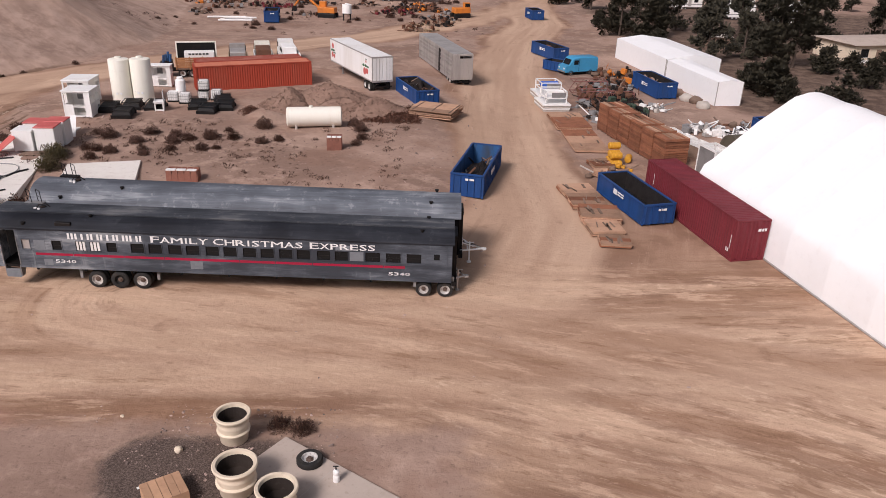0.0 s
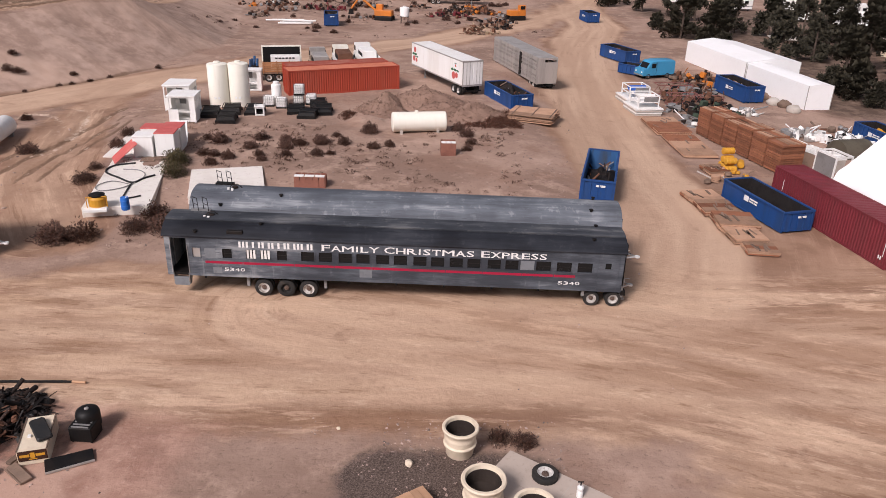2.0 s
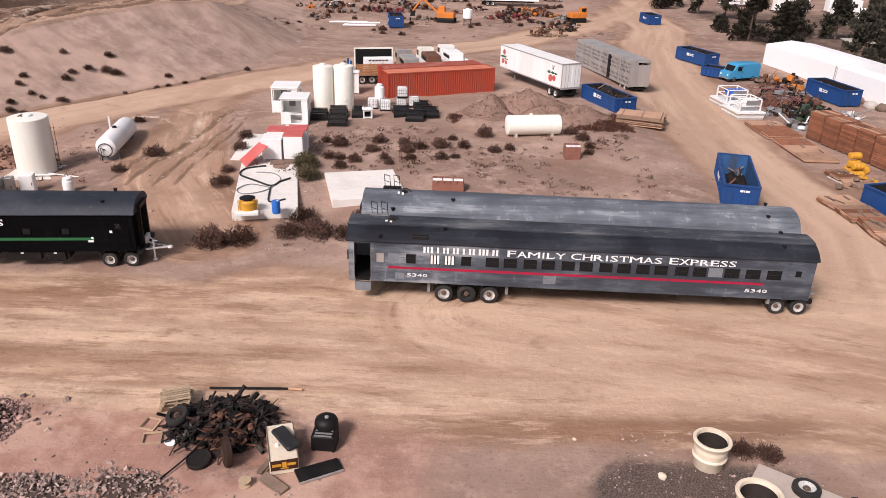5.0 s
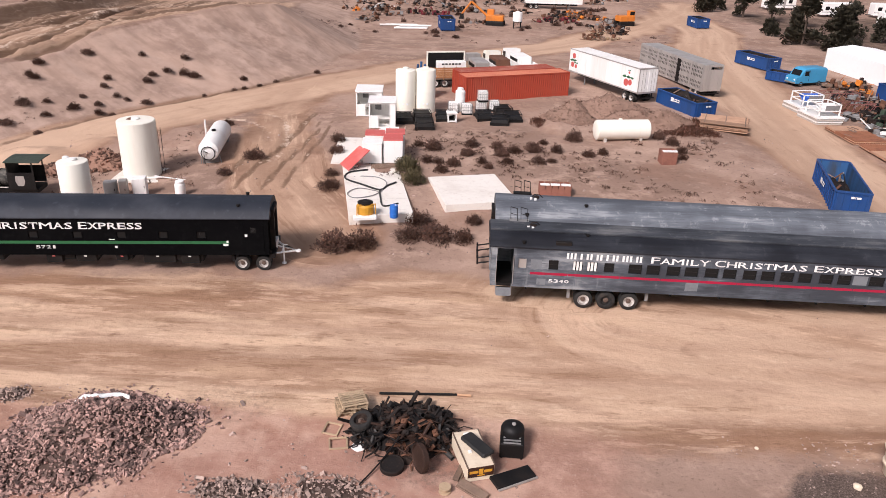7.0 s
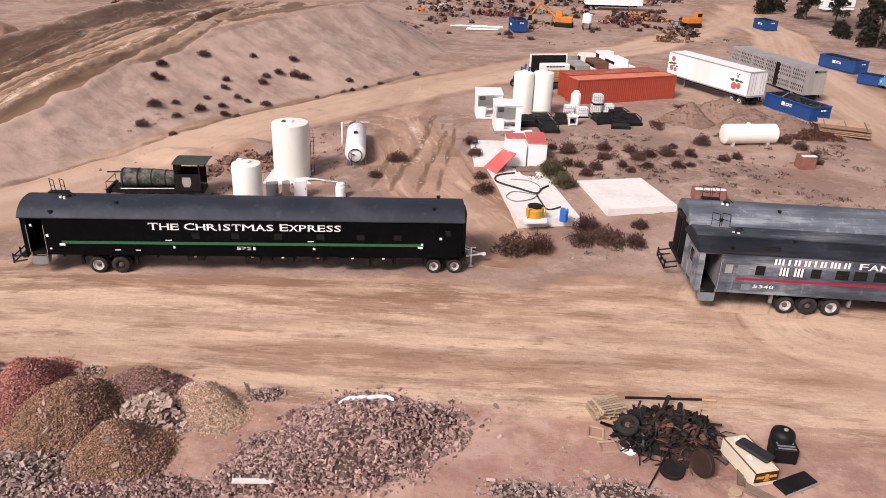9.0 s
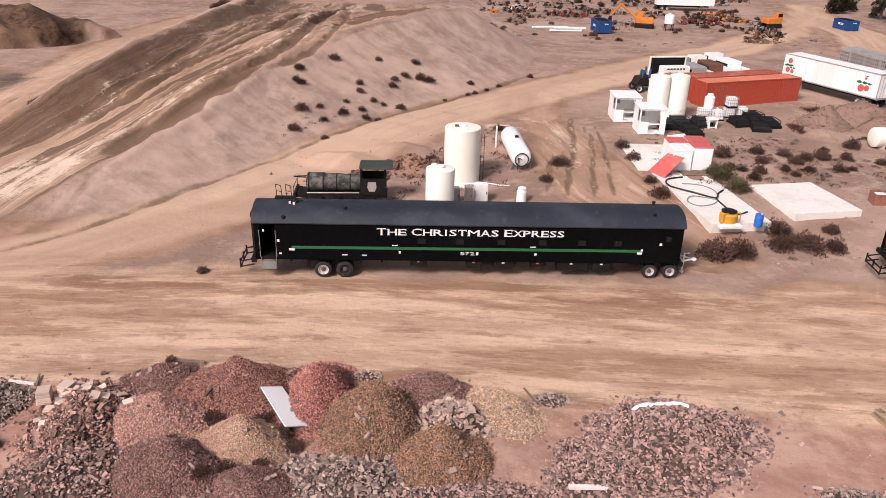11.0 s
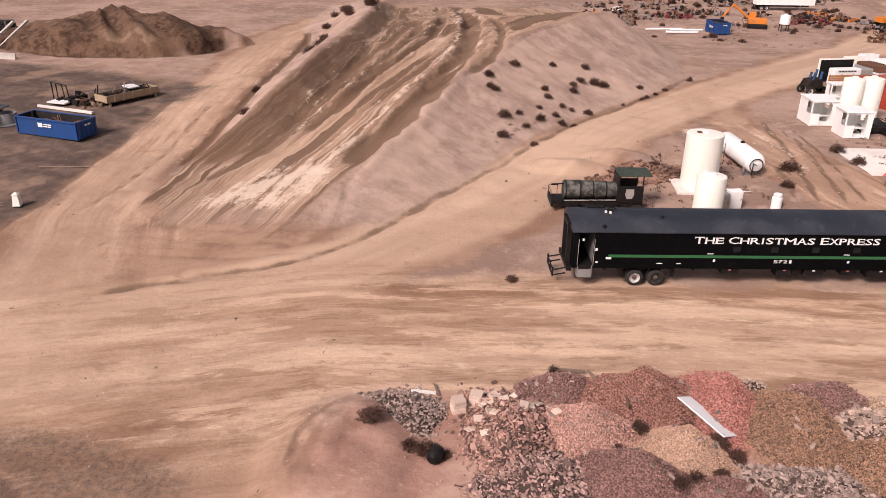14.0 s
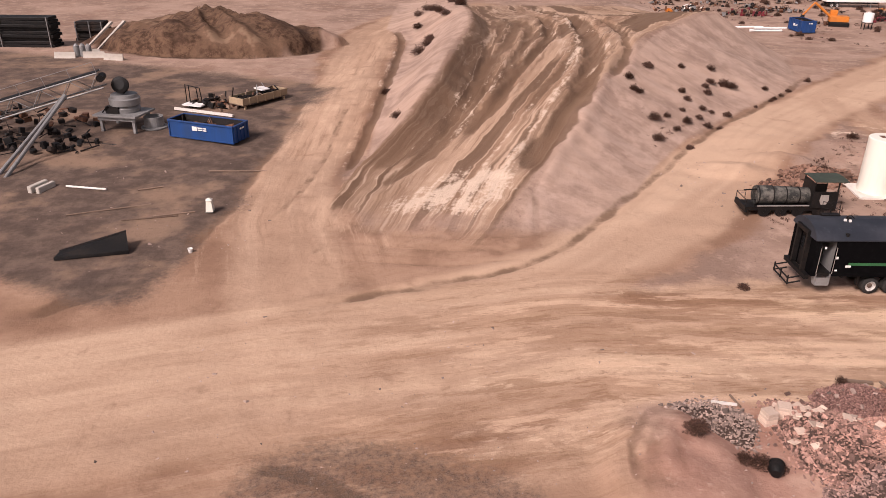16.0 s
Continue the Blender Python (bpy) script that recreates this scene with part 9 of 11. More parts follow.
for x, y, z, lx, w, a, mat, lab in ((-46.6, 23.0, 0.55, 1.6, 0.2, 8, M_PALESLAB, "pale timber beam on rubble"), (-48.6, 29.3, 0.5, 1.0, 0.07, -62, M_OLDWOOD, "thin grey stick on gravel"), (-64.1, 29.4, 0.35, 1.2, 0.12, -64, M_OLDWOOD, "weathered post leaning on gravel"), (-62.9, 27.1, 0.55, 1.1, 0.1, 84, M_OLDWOOD, "dark stake in gravel"), (-72.2, 28.0, 0.3, 1.2, 0.14, 0, M_PALESLAB, "pale board on broken rock"), (-71.6, 28.3, 0.35, 0.9, 0.08, -70, M_OLDWOOD, "stick on broken rock"), (-65.2, 30.4, 0.1, 1.6, 0.18, 3, M_OLDWOOD, "dark plank beside the road")):
    b = thing("loose_timber", pose(x, y, heaped_z(x, y) + 0.06, 0, 4, a), lab, "timber", "loose timber")
    bm = bmesh.new()
    bx(bm, -lx / 2, -w / 2, 0, lx / 2, w / 2, min(w, 0.1))
    part("beam", bm, mat, b)
rag = thing("torn_sheet", pose(-42.9, 27.9, 0, 0, 0, 0), "torn strip of white plastic sheet over rubble", "sheet")
bm = bmesh.new()
rnd = random.Random(31)
edge = []
for k in range(15):
    u = -1.25 + 2.5 * k / 14
    w_ = 0.05 + 0.16 * abs(math.sin(k * 1.3)) * (1 - 0.5 * abs(u) / 1.25)
    v_ = 0.18 * math.sin(k * 0.6 + 1) + 0.2 * u * 0.3
    z_ = heaped_z(-42.9 + u, 27.9 + v_) + 0.16
    edge += [(u, v_ - w_, z_ - 0.02), (u, v_, z_ + 0.08 * rnd.random() + 0.03), (u, v_ + w_, z_ - 0.02)]
hull(bm, edge, [(3 * k + j, 3 * k + 3 + j, 3 * k + 4 + j, 3 * k + 1 + j) for k in range(14) for j in range(2)])
hull(bm, [(x, y, z - 0.015) for x, y, z in edge], [(3 * k + 1 + j, 3 * k + 4 + j, 3 * k + 3 + j, 3 * k + j) for k in range(14) for j in range(2)])
part("strip", bm, M_FABRIC, rag)
blk = thing("stacked_block", on_ground(-70.5, 26.9, 20), "stack of square pale paving blocks", "block", "stacked blocks")
for k in range(4):
    bm = bmesh.new()
    bx(bm, -0.32 + 0.02 * k, -0.3, 0.17 * k, 0.32, 0.3, 0.17 * k + 0.15, None, 0.015)
    part("paver", bm, R_CREAM, blk)
copy_thing(blk, on_ground(-69.7, 27.4, -12))
rnd = random.Random(8)
for k in range(26):
    x, y = rnd.triangular(-70.6, -66.0, -69.2), rnd.triangular(24.2, 28.4, 27.6)
    b = thing("broken_paver", pose(x, y, heaped_z(x, y) + 0.08, rnd.uniform(-20, 20), rnd.uniform(-20, 20), rnd.uniform(0, 90)), "broken cream paving slab on rubble", "paver", "broken pavers")
    bm = bmesh.new()
    s_ = rnd.uniform(0.13, 0.28)
    bx(bm, -s_, -s_ * 0.8, 0, s_, s_ * 0.8, 0.06, None, 0.01)
    part("paver", bm, R_CREAM, b)
pot = thing("dark_pot", on_ground(-71.35, 23.0, 160) @ Matrix.Diagonal((0.75, 0.75, 0.75, 1)), "dark rounded plastic pot lying among dry weeds", "pot")
bm = bmesh.new()
lathe(bm, [(0.0, 0.0), (0.27, 0.0), (0.40, 0.22), (0.43, 0.5), (0.36, 0.78), (0.39, 0.86), (0.35, 0.86), (0.31, 0.74)], 20, pose(0, 0, 0.38, 82, 0, 0))
smooth(part("body", bm, M_BLACK, pot), 40)
bm = bmesh.new()
lathe(bm, [(0.36, 0.78), (0.41, 0.8), (0.42, 0.86), (0.35, 0.88)], 20, pose(0, 0, 0.38, 82, 0, 0), True, False)
smooth(part("rim", bm, M_BLACK, pot), 40)


# ---- right-hand yard: white store tents and clutter ----
def store_tent(m, label, length, wide, wall, ridge):
    t = thing("store_tent", m, label, "tent", "white store tents")
    prof = [(0, 0), (0, wall), (wide / 2, ridge), (wide, wall), (wide, 0)]
    for k in range(3):
        bm = bmesh.new()
        a, b = length * k / 3, length * (k + 1) / 3
        v = [(x, y, z - (0.04 if x not in (a, b) and z == ridge else 0)) for x in (a, (a + b) / 2, b) for y, z in prof]
        hull(bm, v, [(j * 5 + i, j * 5 + i + 1, (j + 1) * 5 + i + 1, (j + 1) * 5 + i) for j in range(2) for i in range(4)])
        part("fabric_panel", bm, M_FABRIC, t)
    for x in (0.01, length - 0.01):
        bm = bmesh.new()
        hull(bm, [(x, y, z) for y, z in prof], [(0, 1, 2, 3, 4)])
        part("gable", bm, M_FABRIC, t)
    for x in (0, length):
        for y in (0, wide):
            bm = bmesh.new()
            tube(bm, (x, y, 0), (x, y, wall), 0.05, 6)
            part("corner_pole", bm, M_ALU, t)
    bm = bmesh.new()
    bx(bm, length * 0.02 - 0.03, wide * 0.32, 0, length * 0.02 - 0.02, wide * 0.34, wall)
    part("door_seam", bm, M_GRAY, t)
    return t


store_tent(pose(30.85, 101.3, 0, 0, 0, -80.5), "low narrow white fabric store tent with straight walls", 13.4, 3.3, 2.9, 3.15)
store_tent(pose(28.0, 118.4, 0, 0, 0, -80.5), "broad white fabric store tent joined to a narrower one", 17.0, 8.0, 3.0, 3.5)


def junk(x, y, label, seed, n, spread, mats, hgt=1.0, name="junk_heap"):
    """A loose heap of bars, plates and boxes on the ground."""
    j = thing(name, on_ground(x, y), label, "junk", "junk heaps")
    rnd = random.Random(seed)
    for k in range(n):
        bm = bmesh.new()
        a, q = rnd.uniform(0, 6.283), math.sqrt(rnd.random())
        c = Vector((spread[0] * q * math.cos(a), spread[1] * q * math.sin(a), 0.05 + hgt * (1 - q) * rnd.random()))
        kind = rnd.random()
        if kind < 0.4:
            d = Vector((rnd.uniform(-1, 1), rnd.uniform(-1, 1), rnd.uniform(-0.1, 0.35))).normalized() * rnd.uniform(0.6, 2.0)
            tube(bm, c, (c.x + d.x, c.y + d.y, max(0.06, c.z + d.z)), rnd.uniform(0.03, 0.09), 6)
            nm = "bar"
        elif kind < 0.8:
            w, d, h = rnd.uniform(0.3, 0.9), rnd.uniform(0.2, 0.6), rnd.uniform(0.1, 0.7) * min(1, hgt)
            bx(bm, -w / 2, -d / 2, -0.05, w / 2, d / 2, h, Matrix.Translation(c) @ pose(0, 0, 0, rnd.uniform(-12, 12), rnd.uniform(-12, 12), rnd.uniform(0, 180)), 0.03)
            nm = "box"
        else:
            r = rnd.uniform(0.2, 0.45)
            lathe(bm, [(r * 0.7, 0), (r, 0.04), (r, r), (r * 0.7, r + 0.04)], 12, Matrix.Translation(c) @ pose(0, 0, 0, rnd.uniform(-25, 90), 0, rnd.uniform(0, 180)))
            nm = "drum"
        part(nm, bm, rnd.choice(mats), j)
    return j


MIX = (M_RUST, M_SCRAP, M_GRAY, M_OLDWOOD, M_BLACK)
PALE = (M_WHITE, M_WHITE, M_ALU, M_CONCRETE, M_GRAY)


def truss_frame(x, y, yaw, label, lx, ly, h):
    f = thing("truss_rack", on_ground(x, y, yaw), label, "frame", "rusty frames")
    for z in (0.1, h):
        for a, b in (((0, 0), (lx, 0)), ((lx, 0), (lx, ly)), ((lx, ly), (0, ly)), ((0, ly), (0, 0))):
            bm = bmesh.new()
            tube(bm, (*a, z), (*b, z), 0.05, 6)
            part("rail", bm, M_REDFRAME, f)
    n = 5
    for k in range(n + 1):
        for yy in (0, ly):
            bm = bmesh.new()
            tube(bm, (lx * k / n, yy, 0.1), (lx * min(k + 1, n) / n, yy, h), 0.035, 6)
            part("brace", bm, M_REDFRAME, f)
    return f


M_REDFRAME = paint("red_oxide_steel", (0.24, 0.10, 0.085), (0.14, 0.07, 0.06), 0.75, 0.1, 6, 0.9, 0.4, 0.2)
truss_frame(16.8, 92.6, 6, "red-oxide steel truss frame among scrap", 4.4, 1.6, 1.5)
truss_frame(17.0, 88.0, 4, "rusty red steel cage frame on dirt", 3.6, 1.6, 1.3)
truss_frame(20.5, 88.9, -8, "rusty bent steel frame in a heap", 3.0, 1.4, 1.0)
junk(21.6, 93.2, "dark heap of machine parts behind steel frames", 31, 60, (3.6, 2.6), MIX, 1.3)
junk(18.6, 86.0, "dark scrap heap beside white frames", 32, 50, (2.8, 2.0), MIX, 0.9)
junk(21.0, 82.0, "heap of green netting and cables", 33, 36, (2.6, 2.0), (M_GREENTARP, M_GREENTARP, M_SCRAP, M_BLACK), 0.9)
junk(23.0, 102.5, "orange machinery parts beside a van", 34, 30, (1.8, 2.2), (M_RUST, M_RUST, M_DIGGER, M_OLDWOOD, M_SCRAP), 1.6)
junk(24.6, 99.2, "orange and yellow machine casings in a heap", 35, 24, (1.5, 1.8), (M_DIGGER, M_RUST, M_RUST, M_OLDWOOD), 1.5)
junk(19.5, 92.0, "red-brown steel truss sections and brackets", 44, 60, (2.6, 3.0), (M_RUST, M_RUST, M_SCRAP, M_GRAY), 1.3)
junk(21.8, 88.5, "dark oily machine scrap piled together", 45, 60, (2.6, 2.4), (M_SCRAP, M_SCRAP, M_BLACK, M_RUST), 1.5)
junk(20.5, 84.0, "dark green netting and cables in a mound", 46, 60, (3.0, 2.2), (M_GREENTARP, M_GREENTARP, M_BLACK, M_SCRAP), 1.4)
junk(25.8, 103.0, "golden yellow machine casings in a heap", 47, 40, (1.6, 1.5), (M_DIGGER, M_RUST, M_OLDWOOD, M_OLDWOOD, M_SCRAP), 2.0)
junk(22.5, 97.0, "rusty pipes and brackets on the ground", 36, 30, (2.8, 1.6), MIX, 0.7)
junk(25.2, 85.3, "white and grey bags beside a bin", 37, 26, (1.8, 1.0), PALE, 0.7)
junk(17.8, 80.8, "small white debris on dark ground", 38, 26, (2.6, 2.0), (M_WHITE, M_GRAY, M_SCRAP), 0.3)
junk(20.5, 78.3, "green tangled hoses beside lumber", 39, 22, (1.8, 1.5), (M_GREENTARP, M_BLACK), 0.8)
junk(31.5, 73.5, "heap of crumpled white bags and rags", 40, 70, (2.4, 2.0), (M_WHITE, M_WHITE, M_FABRIC, M_GRAY, M_BLACK), 1.2)
junk(27.6, 76.2, "white sheets and broken frames beside lumber", 57, 46, (2.6, 1.8), (M_WHITE, M_WHITE, M_FABRIC, M_ALU, M_GRAY), 1.0)
junk(33.5, 75.8, "white bags and dark rags in a low heap", 58, 50, (3.0, 1.6), (M_WHITE, M_FABRIC, M_GRAY, M_BLACK), 0.9)
junk(34.5, 79.0, "broken timbers laid beside the tents", 41, 26, (4.0, 1.6), (M_OLDWOOD, M_OLDWOOD, M_RUST, M_GRAY), 0.3)
junk(15.5, 63.6, "yellow and brown offcuts around the jugs", 42, 14, (1.6, 1.0), (M_YELLOW, M_OLDWOOD, M_WOOD), 0.3)
junk(13.5, 61.5, "small wooden boards by the bin", 43, 10, (1.2, 0.9), (M_OLDWOOD, M_WOOD, M_CONCRETE), 0.2)
for k, (x, y) in enumerate(((30.2, 93.4), (30.4, 90.6), (31.2, 89.4), (31.3, 87.0))):
    b = thing("bulk_sack", on_ground(x, y, 20 * k), "sagging grey-brown bulk sack on dirt", "sack", "bulk sacks")
    bm = bmesh.new()
    bmesh.ops.create_icosphere(bm, subdivisions=3, radius=0.8)
    for v in bm.verts:
        v.co.z = max(-0.1, v.co.z * 0.75 + 0.25)
        v.co *= 1 + 0.16 * noise.noise(v.co * 2.5 + Vector((k * 3, 0, 0)))
    smooth(part("sack", bm, M_CONCRETE if k % 2 else M_OLDWOOD, b), 60)
# arched tarp shelter
ts = thing("tarp_shelter", on_ground(28.2, 70.2, 15), "dark olive tarp shelter with arched roof", "shelter")
M_TARP = paint("olive_tarp", (0.105, 0.09, 0.065), (0.06, 0.05, 0.04), 0.8, 0, 4, 0.7, 0.5, 0.3)
bm = bmesh.new()
pr = [(1.5 * math.cos(a), 1.5 * math.sin(a)) for a in np.linspace(0, math.pi, 13)]
sweep(bm, [(float(y), float(z)) for y, z in pr], 0, 3.2, True, None, 6)
smooth(part("tarp", bm, M_TARP, ts), 50)
# white window frames laid along the lumber
for k in range(7):
    x, y = 21.2 + 0.85 * k, 76.8 - 2.0 * k
    f = thing("window_stack", on_ground(x, y, 100 + 6 * (k % 3)), "leaning stack of white window frames", "frame", "white window frames")
    for q in range(3):
        z = 1.2 + 0.1 * q
        for a in ((0, 0, 1.8, 0.12), (0, 1.4, 1.8, 1.52), (0, 0.12, 0.12, 1.4), (1.68, 0.12, 1.8, 1.4), (0.85, 0.12, 0.95, 1.4)):
            bm = bmesh.new()
            bx(bm, a[0] + 0.08 * q, a[1], z, a[2] + 0.08 * q, a[3], z + 0.08)
            part("rail", bm, M_WHITE, f)
    bm = bmesh.new()
    bx(bm, 0.05, 0.05, 0, 1.75, 1.45, 1.2)
    part("crate", bm, M_OLDWOOD if k % 2 else M_CONCRETE, f)
sf = thing("shed_skeleton", on_ground(25.0, 61.6, 104), "white metal shed frame beside the hall", "frame")
for x in (0, 2.4):
    for y in (0, 1.6):
        bm = bmesh.new()
        bx(bm, x, y, 0, x + 0.12, y + 0.12, 2.4)
        part("post", bm, M_WHITE, sf)
bm = bmesh.new()
for a in ((0, 0, 2.52, 0.12), (0, 1.6, 2.52, 1.72), (0, 0.12, 0.12, 1.6), (2.4, 0.12, 2.52, 1.6)):
    bx(bm, a[0], a[1], 2.4, a[2], a[3], 2.55)
part("top_frame", bm, M_WHITE, sf)
bm = bmesh.new()
bx(bm, 0.1, 1.62, 0.1, 2.4, 1.68, 2.4)
part("panel", bm, M_GRAY, sf)


# ---- behind the containers: trucks ----
def flat_truck(m, label, cab_mat, bed_mat, load_mat):
    t = thing("flatbed_truck", m, label, "truck", "old trucks")
    bm = bmesh.new()
    bx(bm, 0.2, 0.7, 0.6, 7.6, 0.9, 0.85)
    bx(bm, 0.2, 1.5, 0.6, 7.6, 1.7, 0.85)
    part("chassis", bm, M_BLACK, t)
    bm = bmesh.new()
    hull(bm, [(0, 0.15, 0.6), (1.9, 0.15, 0.6), (1.9, 2.25, 0.6), (0, 2.25, 0.6), (0.35, 0.25, 2.5), (1.9, 0.25, 2.6), (1.9, 2.15, 2.6), (0.35, 2.15, 2.5)], BOXF)
    part("cab", bm, cab_mat, t)
    for y in (0.13, 2.2):
        bm = bmesh.new()
        bx(bm, 0.65, y, 1.6, 1.5, y + 0.07, 2.2)
        part("side_window", bm, M_GLASS, t)
    bm = bmesh.new()
    hull(bm, [(0.10, 0.35, 1.5), (0.10, 2.05, 1.5), (0.28, 2.0, 2.3), (0.28, 0.4, 2.3)], [(0, 1, 2, 3)])
    part("windscreen", bm, M_GLASS, t)
    bm = bmesh.new()
    bx(bm, 2.1, 0, 0.95, 7.8, 2.4, 1.1)
    for a in ((2.1, 0, 7.8, 0.07), (2.1, 2.33, 7.8, 2.4), (7.73, 0.07, 7.8, 2.33), (2.1, 0.07, 2.17, 2.33)):
        bx(bm, a[0], a[1], 1.1, a[2], a[3], 1.7)
    part("bed", bm, bed_mat, t)
    bm = bmesh.new()
    bx(bm, 3.0, 0.25, 1.1, 6.4, 2.1, 2.35, None, 0.08)
    part("load", bm, load_mat, t)
    bm = bmesh.new()
    bx(bm, 3.3, 0.24, 1.5, 6.1, 0.26, 2.0)
    part("load_grille", bm, M_BLACK, t)
    for x in (0.9, 5.6, 6.7):
        for y, s in ((0.2, -1), (2.2, 1)):
            wheel(t, x, y, 0.48, 0.27, M_RIM, s)
    return t


def stake_truck(m, label):
    """An old truck whose open body has boarded sides, a tall framed back and a white unit inside."""
    t = thing("stake_truck", m, label, "truck", "old trucks")
    bm = bmesh.new()
    for y in (0.6, 1.6):
        bx(bm, -2.2, y, 0.7, 4.6, y + 0.18, 0.95)
    part("chassis", bm, M_BLACK, t)
    for x in (0.6, 1.75):
        for y, s_ in ((0.25, -1), (2.15, 1)):
            wheel(t, x, y, 0.52, 0.3, M_RIM, s_)
    wheel(t, -1.9, 0.25, 0.5, 0.28, M_RIM, -1)
    wheel(t, -1.9, 2.15, 0.5, 0.28, M_RIM, 1)
    bm = bmesh.new()
    bx(bm, -0.1, 0, 1.0, 4.6, 2.4, 1.15)
    part("bed", bm, M_OLDWOOD, t)
    for k in range(5):
        bm = bmesh.new()
        bx(bm, -0.1, -0.05, 1.17 + 0.25 * k, 4.6, 0.0, 1.39 + 0.25 * k)
        part("side_board", bm, M_PLANK, t)
    for x in (-0.05, 1.5, 3.0, 4.5):
        bm = bmesh.new()
        bx(bm, x, -0.11, 1.0, x + 0.1, -0.05, 2.5)
        part("stake", bm, M_PLANK, t)
    bm = bmesh.new()
    bx(bm, 0.1, 2.3, 1.15, 4.5, 2.36, 3.75)
    part("back_board", bm, M_BLACK, t, "tall black back board")
    bm = bmesh.new()
    for q in ((-0.05, 1.15, 0.1, 3.9), (4.5, 1.15, 4.65, 3.9), (0.1, 3.75, 4.5, 3.9)):
        bx(bm, q[0], 2.2, q[1], q[2], 2.42, q[3])
    part("back_frame", bm, M_CREAM, t, "cream frame round the back board")
    bm = bmesh.new()
    bx(bm, 0.95, 0.5, 1.15, 4.4, 1.7, 2.95, None, 0.06)
    u = part("white_unit", bm, M_WHITE, t, "white machine housing in the body")
    for k in range(6):
        bm = bmesh.new()
        bx(bm, 1.45 + 0.4 * k, 0.47, 2.62, 1.72 + 0.4 * k, 0.5, 2.78)
        part("louvre", bm, M_BLACK, u)
    bm = bmesh.new()
    hull(bm, [(-2.2, 0.3, 0.9), (-0.4, 0.3, 0.9), (-0.4, 2.1, 0.9), (-2.2, 2.1, 0.9), (-1.9, 0.35, 1.7), (-0.5, 0.35, 1.9), (-0.5, 2.05, 1.9), (-1.9, 2.05, 1.7)], BOXF)
    part("cab_base", bm, M_SCRAP, t, "stripped dark blue cab base")
    for x, y, h in ((-1.5, 0.7, 0.8), (-1.0, 1.2, 1.1), (-0.7, 0.6, 0.9), (-1.3, 1.7, 0.7)):
        bm = bmesh.new()
        tube(bm, (x, y, 1.6), (x + 0.1, y, 1.8 + h), 0.14, 8)
        part("cab_pipe", bm, M_BLUEIN, t)
    return t


M_PLANK = paint("orange_tan_boards", (0.42, 0.2, 0.09), (0.26, 0.13, 0.07), 0.8, 0, 5, 1.0, 0.4, 0.2, rand=0.12)
stake_truck(on_ground(-30.9, 90.4, 14), "old stake truck with orange-tan boards and a white unit")
M_STRAWBED = paint("tan_truck_bed", (0.36, 0.27, 0.19), (0.2, 0.15, 0.11), 0.8, 0, 5, 1.0, 0.5, 0.2)
flat_truck(on_ground(-27.4, 101.0, -76), "old tan flatbed truck with rails and a low grey load", M_ALU, M_STRAWBED, M_ALU)
flat_truck(on_ground(-24.7, 103.4, -76), "old truck with a white body full of rust-brown earth", M_CREAM, M_WHITE, M_RUST)
flat_truck(on_ground(-22.0, 105.4, -74), "white old truck with white fittings on its bed", M_WHITE, M_WHITE, M_WHITE)
junk(-21.2, 99.0, "white pipes and fittings behind the containers", 48, 22, (1.4, 1.2), (M_WHITE, M_WHITE, M_ALU, M_GRAY), 1.6)


# ---- far yard ----
def semi(m, label, length=13.0):
    t = thing("far_trailer", m, label, "trailer", "far trailers")
    bm = bmesh.new()
    bx(bm, 0, 0, 1.2, length, 2.6, 4.0, None, 0.05)
    part("box", bm, M_WHITE, t)
    trailer_gear(t, length, 2.6, (1.2, 2.4), 1.2)


semi(on_ground(-12.5, 181.0, 3), "white box trailer parked far off")
semi(on_ground(-30.0, 199, 6), "white box trailer at the far edge of the yard")
semi(on_ground(2.0, 205, 8), "white trailer behind scrap rows")


def machine(m, label, kind):
    e = thing("excavator" if kind == "dig" else "loader", m, label, "excavator" if kind == "dig" else "loader")
    for y in (0, 1.9):
        bm = bmesh.new()
        bx(bm, 0, y, 0, 3.6, y + 0.6, 0.85, None, 0.2)
        part("track", bm, M_BLACK, e)
    bm = bmesh.new()
    bx(bm, 0.2, 0.2, 0.9, 3.6, 2.3, 1.9, None, 0.12)
    part("body", bm, M_DIGGER, e)
    bm = bmesh.new()
    bx(bm, 2.2, 0.25, 1.9, 3.5, 1.3, 2.9, None, 0.08)
    part("cab", bm, M_DIGGER, e)
    bm = bmesh.new()
    bx(bm, 2.35, 0.235, 2.1, 3.35, 0.25, 2.75)
    part("cab_window", bm, M_GLASS, e)
    if kind == "dig":
        for p, q, r in (((3.4, 1.6, 1.7), (6.6, 1.6, 4.2), 0.22), ((6.6, 1.6, 4.2), (8.4, 1.6, 1.8), 0.18)):
            bm = bmesh.new()
            tube(bm, p, q, r, 8)
            part("boom", bm, M_DIGGER, e)
        bm = bmesh.new()
        hull(bm, [(8.0, 1.2, 0.9), (8.9, 1.2, 0.9), (8.9, 2.0, 0.9), (8.0, 2.0, 0.9), (8.1, 1.2, 1.9), (8.6, 1.2, 1.9), (8.6, 2.0, 1.9), (8.1, 2.0, 1.9)], BOXF)
        part("bucket", bm, M_BLACK, e)
    return e


